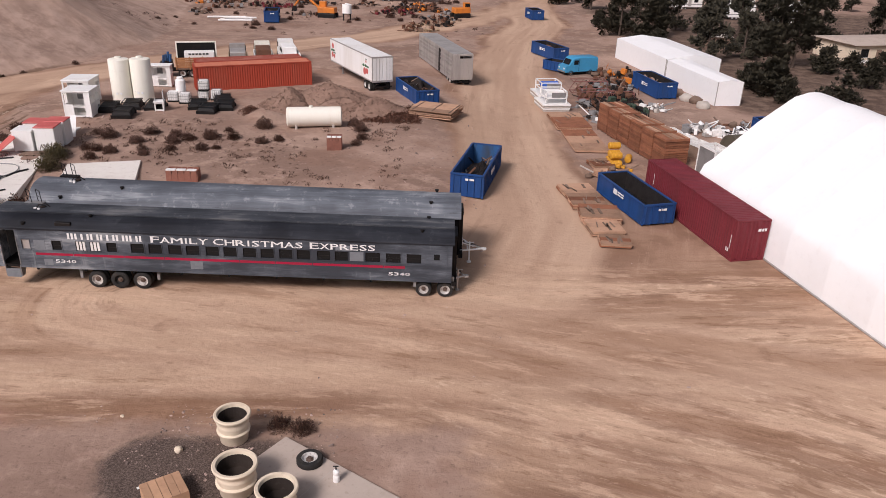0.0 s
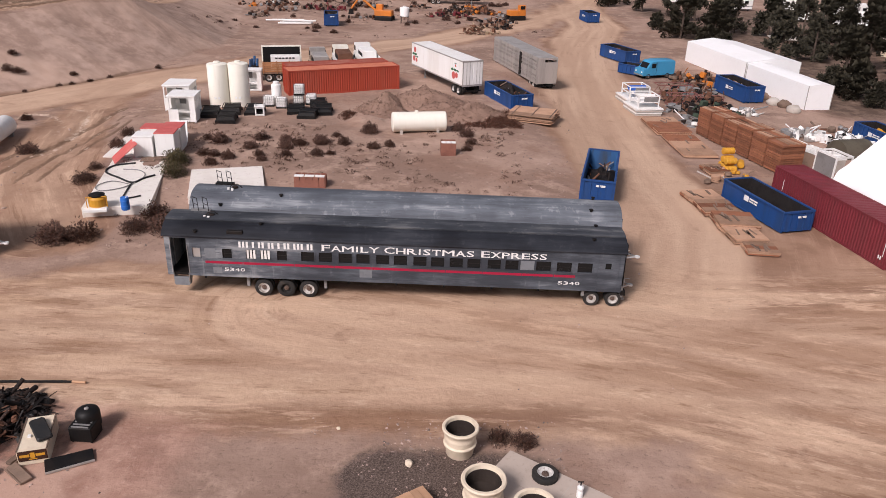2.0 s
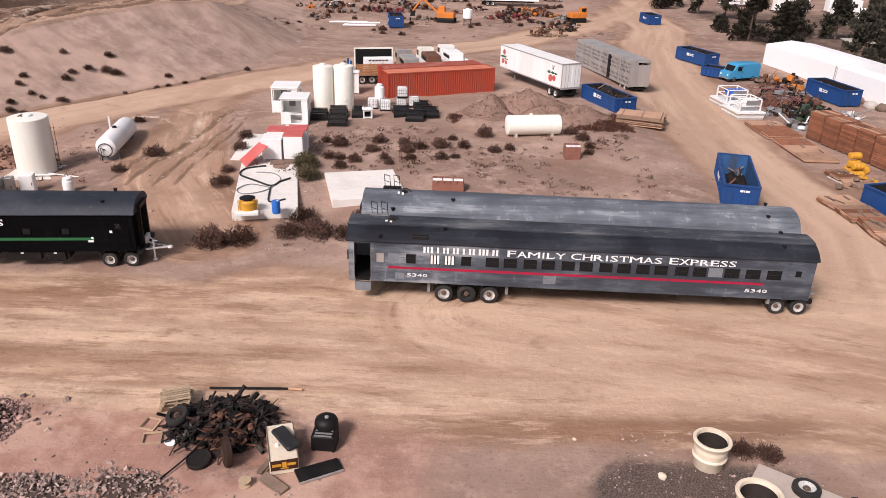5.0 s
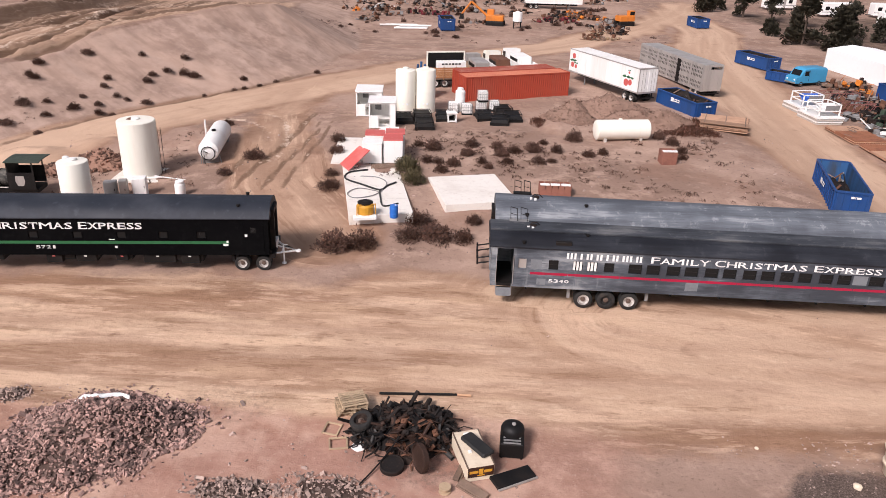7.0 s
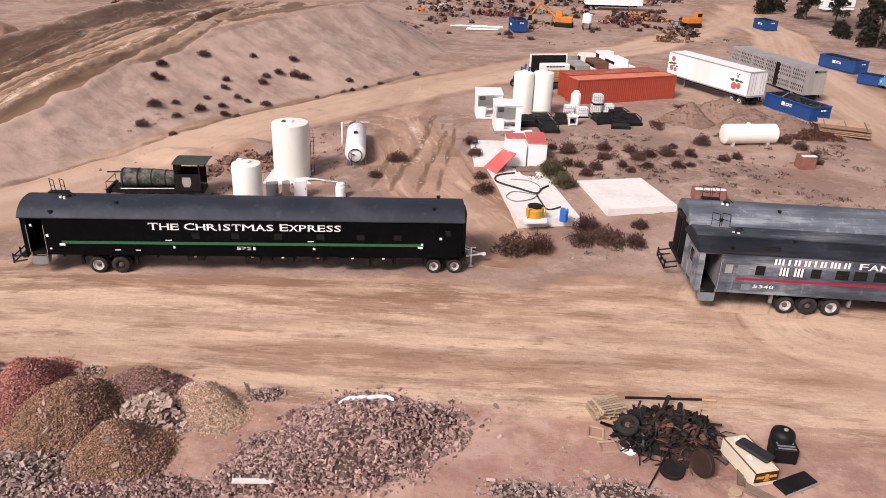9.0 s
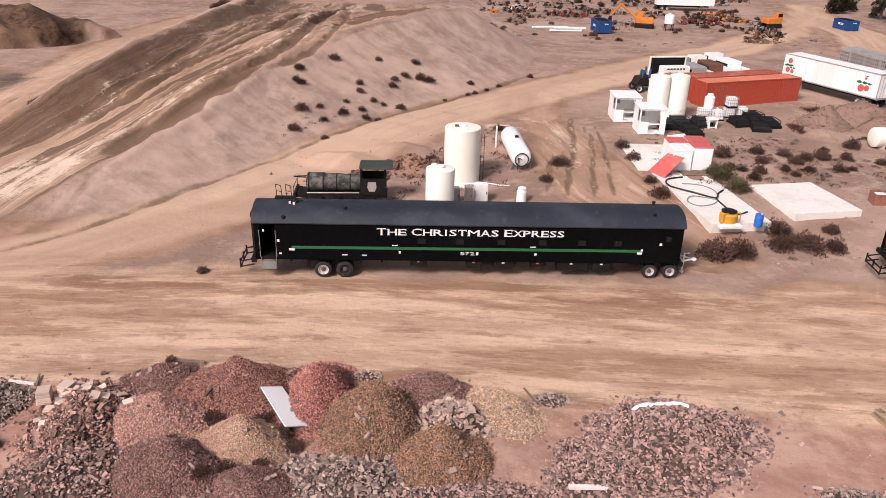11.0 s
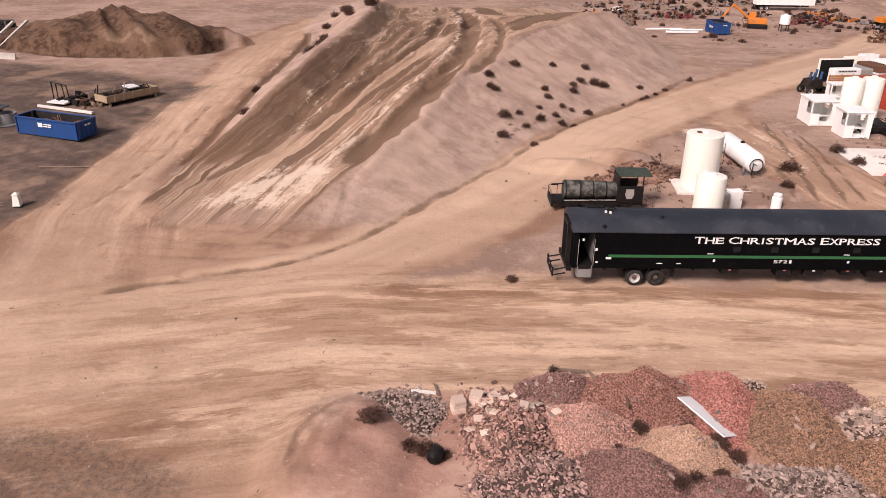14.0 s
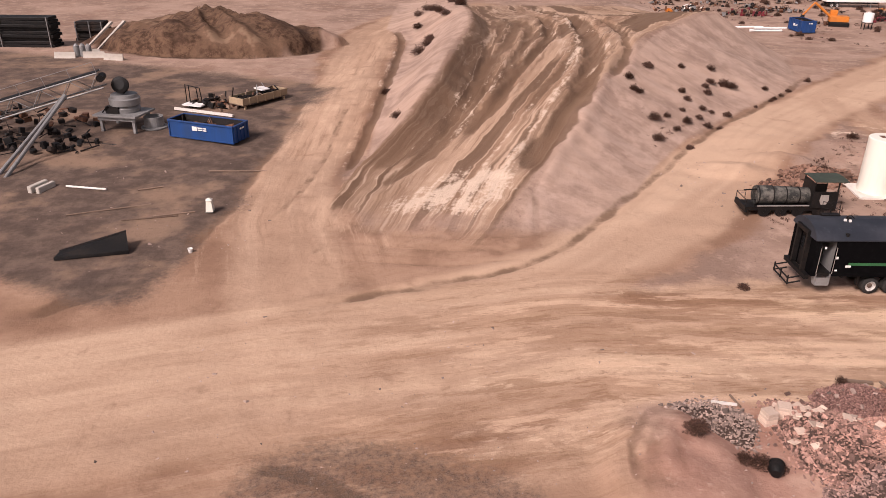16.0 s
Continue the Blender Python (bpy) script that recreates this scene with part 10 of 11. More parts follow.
machine(on_ground(-18.6, 153.5, 170), "orange excavator with folded boom standing far off", "dig")
machine(on_ground(4.2, 156.5, 20), "small yellow loader at the end of scrap rows", "load")
wt = upright_tank("white_tank", on_ground(-16.6, 149.5), "white tank on a black stand far off", 0.9, 1.6, M_WHITE, 0.1)
wt.location.z += 1.3
bm = bmesh.new()
for x in (-0.7, 0.6):
    for y in (-0.7, 0.6):
        bx(bm, x, y, -1.4, x + 0.12, y + 0.12, 0)
bx(bm, -0.8, -0.8, -0.15, 0.8, 0.8, 0)
part("stand", bm, M_BLACK, wt)
fpipe = thing("white_pipe", on_ground(-39.5, 143.4, 7, 0.2), "long white pipe lying on the ground", "pipe", "white pipes")
bm = bmesh.new()
tube(bm, (0, 0, 0), (6.0, 0, 0), 0.17, 12)
part("pipe", bm, M_WHITE, fpipe)
for k, (x, y, a) in enumerate(((-39.3, 144.2, 7), (-38.7, 143.8, 6), (-42.5, 147.0, 12), (-41.5, 147.8, 9))):
    copy_thing(fpipe, on_ground(x, y, a, 0.2 + (0.42 if k == 1 else 0)))
rnd = random.Random(77)
for k in range(26):
    x, y = -52 + 2.6 * k + rnd.uniform(-2, 2), rnd.uniform(152, 205)
    if x > 12 - (y - 150) * 0.2 and y < 190:
        x -= 16
    junk(x, y, rnd.choice(("row of far scrap and machine parts", "far heap of dark scrap on dirt", "far scrap timber and drums")), 100 + k, 26, (rnd.uniform(2, 4.5), rnd.uniform(1, 2.2)), rnd.choice((MIX, MIX, (M_RUST, M_SCRAP, M_DIGGER), (M_RUST, M_OLDWOOD, M_SCRAP, M_GRAY))), 1.3)


for k, (x, y, rx, mats) in enumerate(((-34, 166, 5.0, (M_RUST, M_SCRAP, M_MAROON, M_OLDWOOD)), (-25, 171, 5.0, (M_RUST, M_SCRAP, M_GRAY)), (-2.5, 138.5, 3.4, (M_OLDWOOD, M_STRAW, M_RUST)), (1.0, 146.0, 3.0, (M_OLDWOOD, M_RUST, M_SCRAP)), (-7.5, 159, 4.5, (M_RUST, M_MAROON, M_SCRAP)), (-44, 172, 4.0, (M_SCRAP, M_RUST, M_WHITE)), (-1.0, 165, 4.0, (M_RUST, M_SCRAP, M_DIGGER)))):
    junk(x, y, "long row of rust-brown scrap machinery", 140 + k, 60, (rx, 1.7), mats, 1.7)


# ---- dwelling and caravans behind the trees ----
def house(m):
    h = thing("bungalow", m, "low cream bungalow with a shallow brown roof", "house")
    for a in ((0, 0, 15, 0.2), (0, 8.8, 15, 9.0), (0, 0.2, 0.2, 8.8), (14.8, 0.2, 15, 8.8)):
        bm = bmesh.new()
        bx(bm, a[0], a[1], 0, a[2], a[3], 2.9)
        part("wall", bm, M_POT, h)
    bm = bmesh.new()
    hull(bm, [(-0.6, -0.6, 2.85), (15.6, -0.6, 2.85), (15.6, 9.6, 2.85), (-0.6, 9.6, 2.85), (-0.4, 4.5, 3.35), (15.4, 4.5, 3.35)], [(0, 1, 5, 4), (1, 2, 5), (2, 3, 4, 5), (3, 0, 4), (3, 2, 1, 0)])
    part("roof", bm, M_TANSLAB, h)
    bm = bmesh.new()
    bx(bm, 0.1, -0.04, 0, 14.9, -0.02, 0.55)
    part("skirt", bm, M_WHITE, h, "white skirting boards")
    for x in (1.2, 6.5, 10.5):
        bm = bmesh.new()
        bx(bm, x, -0.03, 0.9, x + 1.5, 0.0, 2.2)
        w = part("window", bm, M_GLASS, h)
        bm = bmesh.new()
        bx(bm, x - 0.08, -0.05, 0.82, x + 1.58, -0.03, 0.9)
        part("sill", bm, M_WHITE, w)
    bm = bmesh.new()
    bx(bm, 4.2, -0.03, 0, 5.2, 0.0, 2.1)
    part("door", bm, M_OLDWOOD, h)


house(on_ground(66.2, 119.6, 15))


def caravan(m, label):
    c = thing("caravan", m, label, "caravan", "caravans")
    bm = bmesh.new()
    bx(bm, 0, 0, 0.55, 8.0, 2.5, 3.2, None, 0.15)
    part("body", bm, M_WHITE, c)
    for x in (0.8, 3.0, 5.8):
        bm = bmesh.new()
        bx(bm, x, -0.012, 1.6, x + 1.0, 0, 2.4)
        part("window", bm, M_GLASS, c)
    bm = bmesh.new()
    bx(bm, 4.4, -0.012, 0.7, 5.1, 0, 2.6)
    part("door", bm, M_ALU, c)
    bm = bmesh.new()
    bx(bm, 0, -0.008, 1.1, 8.0, 0, 1.25)
    part("trim_stripe", bm, M_GRAY, c)
    for x in (3.0, 3.9):
        for y, s in ((0.2, -1), (2.3, 1)):
            wheel(c, x, y, 0.36, 0.2, M_RIM, s)
    bm = bmesh.new()
    bx(bm, -1.2, 1.15, 0.5, 7.8, 1.35, 0.65)
    bx(bm, 7.2, 0.5, 0, 7.4, 0.7, 0.55)
    part("chassis", bm, M_BLACK, c)


for x, y, a, lab in ((62, 168, 5, "white caravan parked behind dark trees"), (72, 163, -12, "white caravan with dark windows near trees"), (80, 176, 10, "white caravan at the edge of the camp"), (56, 184, 8, "white caravan far behind the trees"), (69, 186, 3, "white caravan in the far row"), (47, 194, 12, "white caravan at the far bend")):
    caravan(on_ground(x, y, a), lab)


# ---- side yard on the far left ----
wagon = thing("farm_wagon", on_ground(-111.6, 76.2, 60), "old wooden wagon body loaded with rusty scrap", "wagon")
for a in ((0, 0, 6.6, 0.08), (0, 2.2, 6.6, 2.28), (0, 0.08, 0.08, 2.2), (6.52, 0.08, 6.6, 2.2)):
    bm = bmesh.new()
    bx(bm, a[0], a[1], 0.55, a[2], a[3], 1.25)
    part("side_board", bm, M_STRAW, wagon)
bm = bmesh.new()
bx(bm, 0, 0, 0.45, 6.6, 2.28, 0.55)
part("bed", bm, M_OLDWOOD, wagon)
for x in (0.3, 6.1):
    for y in (0.1, 2.0):
        bm = bmesh.new()
        bx(bm, x, y, -0.1, x + 0.2, y + 0.2, 0.45)
        part("leg", bm, M_STRAW, wagon)
for x in (0.9, 2.0, 3.2, 4.4, 5.5):
    bm = bmesh.new()
    bx(bm, x, -0.05, 0.45, x + 0.1, 0, 1.25)
    part("stake", bm, M_STRAW, wagon)
bin_load("wagon_load", on_ground(-111.6, 76.2, 60) @ pose(0.1, 0.1, 0.56), "rusty scrap heaped in the wagon body", 6.4, 2.08, 0.9, M_SCRAP, 23, 16)
wsk = thing("white_hood", on_ground(-111.6, 76.2, 60) @ pose(3.2, 0.4, 1.5, 8, 4, 10), "white car hood lying on the scrap", "hood")
bm = bmesh.new()
bx(bm, 0, 0, 0, 1.5, 1.2, 0.1, None, 0.05)
part("sheet", bm, M_WHITE, wsk)
junk(-114.8, 77.8, "dark tangle of machine scrap behind a bin", 51, 70, (3.2, 1.8), (M_SCRAP, M_RUST, M_BLACK, M_OLDWOOD), 1.2)
pf = thing("white_platform", on_ground(-118.6, 76.4, -14), "white boarded platform with dark chairs", "platform")
bm = bmesh.new()
bx(bm, 0, 0, 0.3, 2.4, 1.4, 0.42)
part("deck", bm, M_WHITE, pf)
bm = bmesh.new()
polyline(bm, [(-0.5, 1.6, 0), (-0.5, 1.6, 2.2), (0.9, 1.6, 2.0), (1.1, 1.6, 0)], 0.06)
polyline(bm, [(-0.5, 2.2, 0), (-0.5, 2.2, 2.0), (0.9, 2.2, 1.8), (1.1, 2.2, 0)], 0.06)
part("frame", bm, M_BLACK, pf)
lb = thing("long_beam", on_ground(-119.0, 75.2, -17, 0.12), "long pale beam lying behind the bin", "beam")
bm = bmesh.new()
bx(bm, 0, 0, 0, 7.6, 0.25, 0.25)
part("beam", bm, M_PALESLAB, lb)
ring = thing("concrete_ring", on_ground(-118.4, 69.0), "low concrete ring with a flange", "ring")
bm = bmesh.new()
lathe(bm, [(1.3, 0), (1.3, 0.12), (0.98, 0.16), (0.95, 1.15), (0.82, 1.15), (0.82, 0.3)], 28)
part("ring", bm, M_GRAY, ring)


def crusher(m):
    c = thing("cone_crusher", m, "grey steel crusher on a plated stand", "crusher")
    for x in (0.1, 3.6):
        for y in (0.1, 2.7):
            bm = bmesh.new()
            bx(bm, x, y, 0, x + 0.28, y + 0.28, 1.6)
            part("leg", bm, M_GRAY, c)
    bm = bmesh.new()
    hull(bm, [(-0.3, -0.3, 1.6), (4.3, -0.3, 1.6), (4.3, 3.4, 1.6), (-0.3, 3.4, 1.6), (-0.3, -0.3, 1.78), (4.3, -0.3, 1.78), (4.3, 3.4, 1.78), (-0.3, 3.4, 1.78)], BOXF)
    bx(bm, 0.0, 0.0, 1.2, 4.0, 0.15, 1.6)
    part("table", bm, M_GRAY, c)
    bm = bmesh.new()
    lathe(bm, [(1.35, 1.78), (1.4, 2.2), (1.2, 2.4), (1.45, 2.5), (1.5, 3.1), (1.3, 3.2), (1.25, 3.5), (0.9, 3.55)], 30, pose(2.1, 1.8, 0))
    smooth(part("bowl", bm, M_GRAY, c), 35)
    bm = bmesh.new()
    lathe(bm, [(0.75, 0), (0.8, 0.1), (0.8, 0.5), (0.5, 0.6)], 22, pose(2.2, 1.5, 4.4, 70, 0, 15))
    part("flywheel", bm, M_BLACK, c)
    bm = bmesh.new()
    tube(bm, (2.2, 1.7, 3.5), (2.2, 1.6, 4.5), 0.14, 8)
    tube(bm, (1.6, 1.9, 3.5), (2.0, 1.6, 4.3), 0.08, 6)
    bx(bm, 1.2, 2.0, 3.5, 2.0, 2.7, 4.2)
    part("motor_mount", bm, M_SCRAP, c)
    bm = bmesh.new()
    bx(bm, 0.8, 0.3, 1.8, 2.2, 0.9, 2.5)
    tube(bm, (0.5, 0.2, 1.9), (1.2, 0.2, 2.6), 0.06, 6)
    part("motor", bm, M_BLACK, c)


crusher(on_ground(-123.2, 67.1, -6))


def conveyor(p, q, w, h):
    """A lattice belt conveyor from p up to q."""
    p, q = Vector(p), Vector(q)
    d = q - p
    L = d.length
    rot = Matrix.Translation(p) @ d.to_track_quat("X", "Z").to_matrix().to_4x4()
    c = thing("belt_conveyor", rot, "grey lattice belt conveyor with railings", "conveyor")
    for y in (0, w):
        for z in (0, h):
            bm = bmesh.new()
            tube(bm, (0, y, z), (L, y, z), 0.09, 6)
            part("chord", bm, M_GRAY, c)
        n = int(L / 1.3)
        for k in range(n):
            bm = bmesh.new()
            x0, x1 = L * k / n, L * (k + 1) / n
            tube(bm, (x0, y, 0 if k % 2 else h), (x1, y, h if k % 2 else 0), 0.035, 6)
            part("brace", bm, M_GRAY, c)
    bm = bmesh.new()
    bx(bm, 0, 0.15, h + 0.05, L, w - 0.15, h + 0.12)
    part("belt", bm, M_BLACK, c)
    for k in range(9):
        bm = bmesh.new()
        tube(bm, (L * k / 8, -0.2, h), (L * k / 8, -0.2, h + 1.1), 0.025, 5)
        part("rail_post", bm, M_GRAY, c)
    bm = bmesh.new()
    tube(bm, (0, -0.2, h + 1.1), (L, -0.2, h + 1.1), 0.025, 5)
    part("hand_rail", bm, M_GRAY, c)
    bm = bmesh.new()
    tube(bm, (L, 0, h * 0.6), (L, w, h * 0.6), 0.35, 12)
    part("head_drum", bm, M_BLACK, c)
    return c


conveyor((-139.5, 61.0, 0.0), (-121.7, 66.6, 5.0), 1.5, 1.45)
for (px, py, pz), (qx, qy, qz) in (((-125.0, 54.3, 0.0), (-124.5, 64.6, 4.6)), ((-125.9, 54.5, 0.0), (-125.2, 65.6, 4.4))):
    s = thing("conveyor_prop", pose(px, py, pz), "long grey steel prop under the conveyor", "prop", "props")
    bm = bmesh.new()
    tube(bm, (0, 0, 0), (qx - px, qy - py, qz - pz), 0.17, 8)
    part("pole", bm, M_GRAY, s)
junk(-127, 63, "dark machine parts under the conveyor", 61, 70, (6, 3.0), (M_SCRAP, M_BLACK, M_BLACK), 1.8)
junk(-131, 69, "dark plant frames behind the conveyor", 62, 70, (7, 3.4), (M_SCRAP, M_BLACK, M_RUST), 2.4)


def crib(m, label, lx, ly, n, mat):
    c = thing("plant_stack", m, label, "machinery", "dark machinery")
    for k in range(n):
        bm = bmesh.new()
        bx(bm, 0.15 * (k % 2), 0.2 * (k % 3), 0.5 * k, lx - 0.2 * (k % 3), ly, 0.5 * k + 0.42, None, 0.04)
        part("section", bm, mat, c)
    for x in (0.3, lx / 2, lx - 0.5):
        bm = bmesh.new()
        tube(bm, (x, -0.1, 0), (x, -0.1, 0.5 * n), 0.09, 6)
        part("post", bm, M_GRAY, c)


crib(on_ground(-168, 108, 4), "long dark row of stacked plant machinery", 16, 3, 9, M_BLACK)
crib(on_ground(-152.5, 116, 4), "dark stacked plant sections near the spoil heap", 5, 2.5, 6, M_SCRAP)
for k in range(2):
    pl = thing("heavy_plank", on_ground(-146.5 + 1.6 * k, 107.5 + k, 70), "pale heavy plank leaning on the heap", "plank", "leaning planks")
    bm = bmesh.new()
    hull(bm, [(0, 0, 0), (0.5, 0, 0), (0.5, 0.25, 0), (0, 0.25, 0), (6.0, 0, 3.4), (6.3, 0, 3.2), (6.3, 0.5, 3.2), (6.0, 0.5, 3.4)], BOXF)
    part("plank", bm, M_CONCRETE, pl)
fb = thing("jersey_barrier", on_ground(-143.5, 101.5, 8), "grey concrete barrier block on dirt", "barrier", "concrete barriers")
bm = bmesh.new()
sweep(bm, [(0, 0), (0.6, 0), (0.42, 0.35), (0.36, 0.85), (0.24, 0.85), (0.18, 0.35)], 0, 3.0)
part("block", bm, M_CONCRETE, fb)
for x, y, a in ((-147.5, 101.0, 4), (-140.0, 100.6, -8), (-145.2, 103.4, 10)):
    copy_thing(fb, on_ground(x, y, a))
for k in range(3):
    g_ = thing("gas_bottle", on_ground(-144.8 + 0.9 * k, 102.5), "pale upright gas bottle behind barriers", "bottle", "gas bottles")
    bm = bmesh.new()
    lathe(bm, [(0.38, 0), (0.4, 0.1), (0.4, 1.5), (0.2, 1.75), (0.08, 1.85)], 14)
    part("shell", bm, M_GRAY, g_)
fb2 = thing("concrete_block", on_ground(-120.6, 51.0, 78) @ Matrix.Diagonal((0.95, 0.85, 0.9, 1)), "pale concrete kerb block on dark ground", "block", "kerb blocks")
bm = bmesh.new()
bx(bm, 0, 0, 0, 2.0, 0.5, 0.6, None, 0.06)
part("block", bm, M_CONCRETE, fb2)
copy_thing(fb2, on_ground(-119.95, 51.0, 78) @ Matrix.Diagonal((0.95, 0.85, 0.9, 1)))
lp = thing("light_pole", on_ground(-118.6, 52.6, -6, 0.1), "thin pale pole lying on dark ground", "pole")
bm = bmesh.new()
tube(bm, (0, 0, 0), (3.6, 0, 0), 0.09, 8)
part("pole", bm, M_PALESLAB, lp)


def dark_plate(m):
    p = thing("steel_ramp", m, "black folded steel ramp plate on the ground", "ramp")
    bm = bmesh.new()
    hull(bm, [(0, 0, 0.05), (4.6, 0.6, 0.05), (4.2, 2.0, 0.1), (0.3, 0.9, 0.1), (0, 0.05, 0.25), (4.6, 0.62, 0.3), (4.2, 2.05, 1.05), (0.2, 0.95, 0.35)], BOXF)
    part("plate", bm, M_BLACK, p)
    bm = bmesh.new()
    tube(bm, (0.1, 0.95, 0.3), (4.2, 2.1, 1.08), 0.07, 6)
    part("edge_bar", bm, M_SCRAP, p)


dark_plate(on_ground(-112.2, 39.6, 12))


def lantern(m):
    l = thing("cream_lantern", m, "cream tapered lantern stand with dark base", "lantern")
    bm = bmesh.new()
    hull(bm, [(-0.45, -0.45, 0.12), (0.45, -0.45, 0.12), (0.45, 0.45, 0.12), (-0.45, 0.45, 0.12), (-0.3, -0.3, 1.55), (0.3, -0.3, 1.55), (0.3, 0.3, 1.55), (-0.3, 0.3, 1.55)], BOXF)
    part("body", bm, M_CREAM, l)
    bm = bmesh.new()
    bx(bm, -0.5, -0.5, 0, 0.5, 0.5, 0.12)
    part("base", bm, M_BLACK, l)
    bm = bmesh.new()
    hull(bm, [(-0.4, -0.4, 1.55), (0.4, -0.4, 1.55), (0.4, 0.4, 1.55), (-0.4, 0.4, 1.55), (-0.1, -0.1, 1.8), (0.1, -0.1, 1.8), (0.1, 0.1, 1.8), (-0.1, 0.1, 1.8)], BOXF)
    part("cap", bm, M_CREAM, l)


lantern(on_ground(-105.2, 49.0, 10) @ Matrix.Scale(0.62, 4))
wc = thing("white_bucket", on_ground(-103.9, 41.9) @ Matrix.Scale(0.6, 4), "small white bucket at the road edge", "bucket")
bm = bmesh.new()
lathe(bm, [(0.2, 0), (0.28, 0.5), (0.3, 0.52), (0.26, 0.5), (0.2, 0.1)], 14)
part("shell", bm, M_WHITE, wc)
for x, y, a, L in ((-115.5, 47.0, 28, 6), (-111.0, 46.5, 20, 4), (-109.0, 47.5, 24, 3), (-112.5, 52.5, 30, 2), (-108.5, 57.5, 6, 5)):
    b = thing("ground_pipe", on_ground(x, y, a, 0.06), "thin dark pipe lying on dirt", "pipe", "ground pipes")
    bm = bmesh.new()
    tube(bm, (0, 0, 0), (L, 0, 0), 0.06, 6)
    part("pipe", bm, M_OLDWOOD, b)


# ---- plants ----
def leaf_mesh(name, blades, mat):
    """blades: rows of (base, tip, width) as one mesh of thin triangles."""
    v, f = [], []
    for b, t, w in blades:
        d = Vector(t) - Vector(b)
        s = d.cross(Vector((0.3, 0.5, 0.8))).normalized() * w
        mid = Vector(b) + d * 0.45
        n = len(v)
        v += [tuple(b), tuple(mid + s), tuple(t), tuple(mid - s)]
        f.append((n, n + 1, n + 2, n + 3))
    me = bpy.data.meshes.new(name)
    me.from_pydata(v, [], f)
    me.materials.append(mat)
    return me


def foliage(name, col, spread=0.5):
    m = island(name, col, spread, 0.8, (1.1, 1.0, 0.9), 3.0)
    return m


M_SCRUB = foliage("dry_scrub", (0.082, 0.04, 0.027), 0.6)
M_GREENBUSH = foliage("green_scrub", (0.10, 0.085, 0.04))
M_TREE = foliage("dark_conifer_leaves", (0.034, 0.031, 0.018), 0.45)
M_BARK = paint("bark", (0.09, 0.065, 0.05), (0.05, 0.035, 0.03), 0.9, 0, 10, 2, 0.5, 0.5)
M_WEED = foliage("dry_grass", (0.13, 0.06, 0.04))


def scrub_mesh(seed, mat, n=1500):
    """A twiggy cushion: many small leaves and stems over a lumpy dome."""
    rnd = random.Random(seed)
    rows = []
    for k in range(n):
        a, e = rnd.uniform(0, 6.283), math.asin(rnd.uniform(0.02, 1.0))
        d = Vector((math.cos(a) * math.cos(e), math.sin(a) * math.cos(e), math.sin(e)))
        r = 0.5 * (1 + 0.55 * noise.noise(d * 2.3 + Vector((seed, 0, 0)))) * rnd.random() ** 0.35
        b = d * r
        t = Vector((rnd.gauss(0, 1), rnd.gauss(0, 1), rnd.gauss(0.4, 0.7))).normalized() * rnd.uniform(0.05, 0.11)
        rows.append((b, b + t + d * 0.04, rnd.uniform(0.012, 0.024)))
    for k in range(40):
        a, e = rnd.uniform(0, 6.283), rnd.uniform(0.3, 1.4)
        d = Vector((math.cos(a) * math.cos(e), math.sin(a) * math.cos(e), math.sin(e) * 0.8)) * rnd.uniform(0.45, 0.66)
        rows.append((Vector((0, 0, 0)), d, 0.008))
    return leaf_mesh("shrub", rows, mat)


SCRUBS = [scrub_mesh(k, M_SCRUB) for k in range(4)]
GREENS = [scrub_mesh(k + 9, M_GREENBUSH) for k in range(2)]


def shrubs(points, lab, rnd, meshes, piled=False):
    for x, y, s in points:
        o = new("shrub", rnd.choice(meshes))
        o.matrix_world = Matrix.LocRotScale((x, y, (heaped_z(x, y) if piled else ground_z(x, y)) - 0.03), Euler((0, 0, rnd.uniform(0, 6.28))), (s * rnd.uniform(0.75, 1.05), s * rnd.uniform(0.75, 1.0), s * rnd.uniform(0.75, 1.0)))
        tagged(o, lab, "shrub", "dry shrubs")


rnd = random.Random(5)
HILL = (-68.8, 67.6, 1.5), (-68.8, 70.8, 2.2), (-67.3, 72.3, 1.2), (-70.3, 75.4, 1.5), (-70.5, 77.9, 1.7), (-69.7, 75.3, 1.4), (-66.6, 70.4, 1.3), (-65.1, 72.9, 1.6), (-63.5, 74.8, 1.4), (-62.9, 73.4, 1.3), (-64.5, 79.7, 1.4), (-64.2, 78.1, 1.2), (-62.7, 77.3, 1.3), (-61.7, 77.4, 1.1), (-59.9, 77.8, 1.4), (-61.2, 82.0, 1.5), (-61.2, 83.5, 1.3), (-63.4, 86.7, 1.4), (-60.2, 85.4, 1.6)
HILL2 = (-59.4, 89.2, 1.5), (-58.6, 86.0, 2.0), (-57.6, 86.2, 2.0), (-52.8, 89.2, 1.2), (-53.0, 85.8, 1.0), (-52.2, 87.2, 1.0), (-50.9, 89.0, 1.0), (-49.4, 91.1, 1.2), (-45.4, 96.4, 1.3), (-67.8, 83.1, 1.9), (-65.8, 67.2, 1.2), (-65.2, 75.3, 1.0), (-61.7, 73.5, 1.0), (-55.5, 83.0, 0.8)
RIDGE = (-99.6, 138.4, 2.2), (-98.3, 141.3, 2.2), (-95.9, 131.4, 2.2), (-93.6, 138.5, 2.1), (-91.9, 134.3, 2.2), (-91.4, 128.3, 2.0), (-93.1, 119.4, 1.9), (-98.1, 124.5, 2.0), (-94.2, 105.9, 2.1), (-95.4, 101.7, 2.4), (-94.4, 103.7, 2.0), (-96.9, 82.3, 1.5), (-93.6, 68.3, 1.4), (-96.8, 134.5, 2.0), (-94.8, 126.5, 1.9)
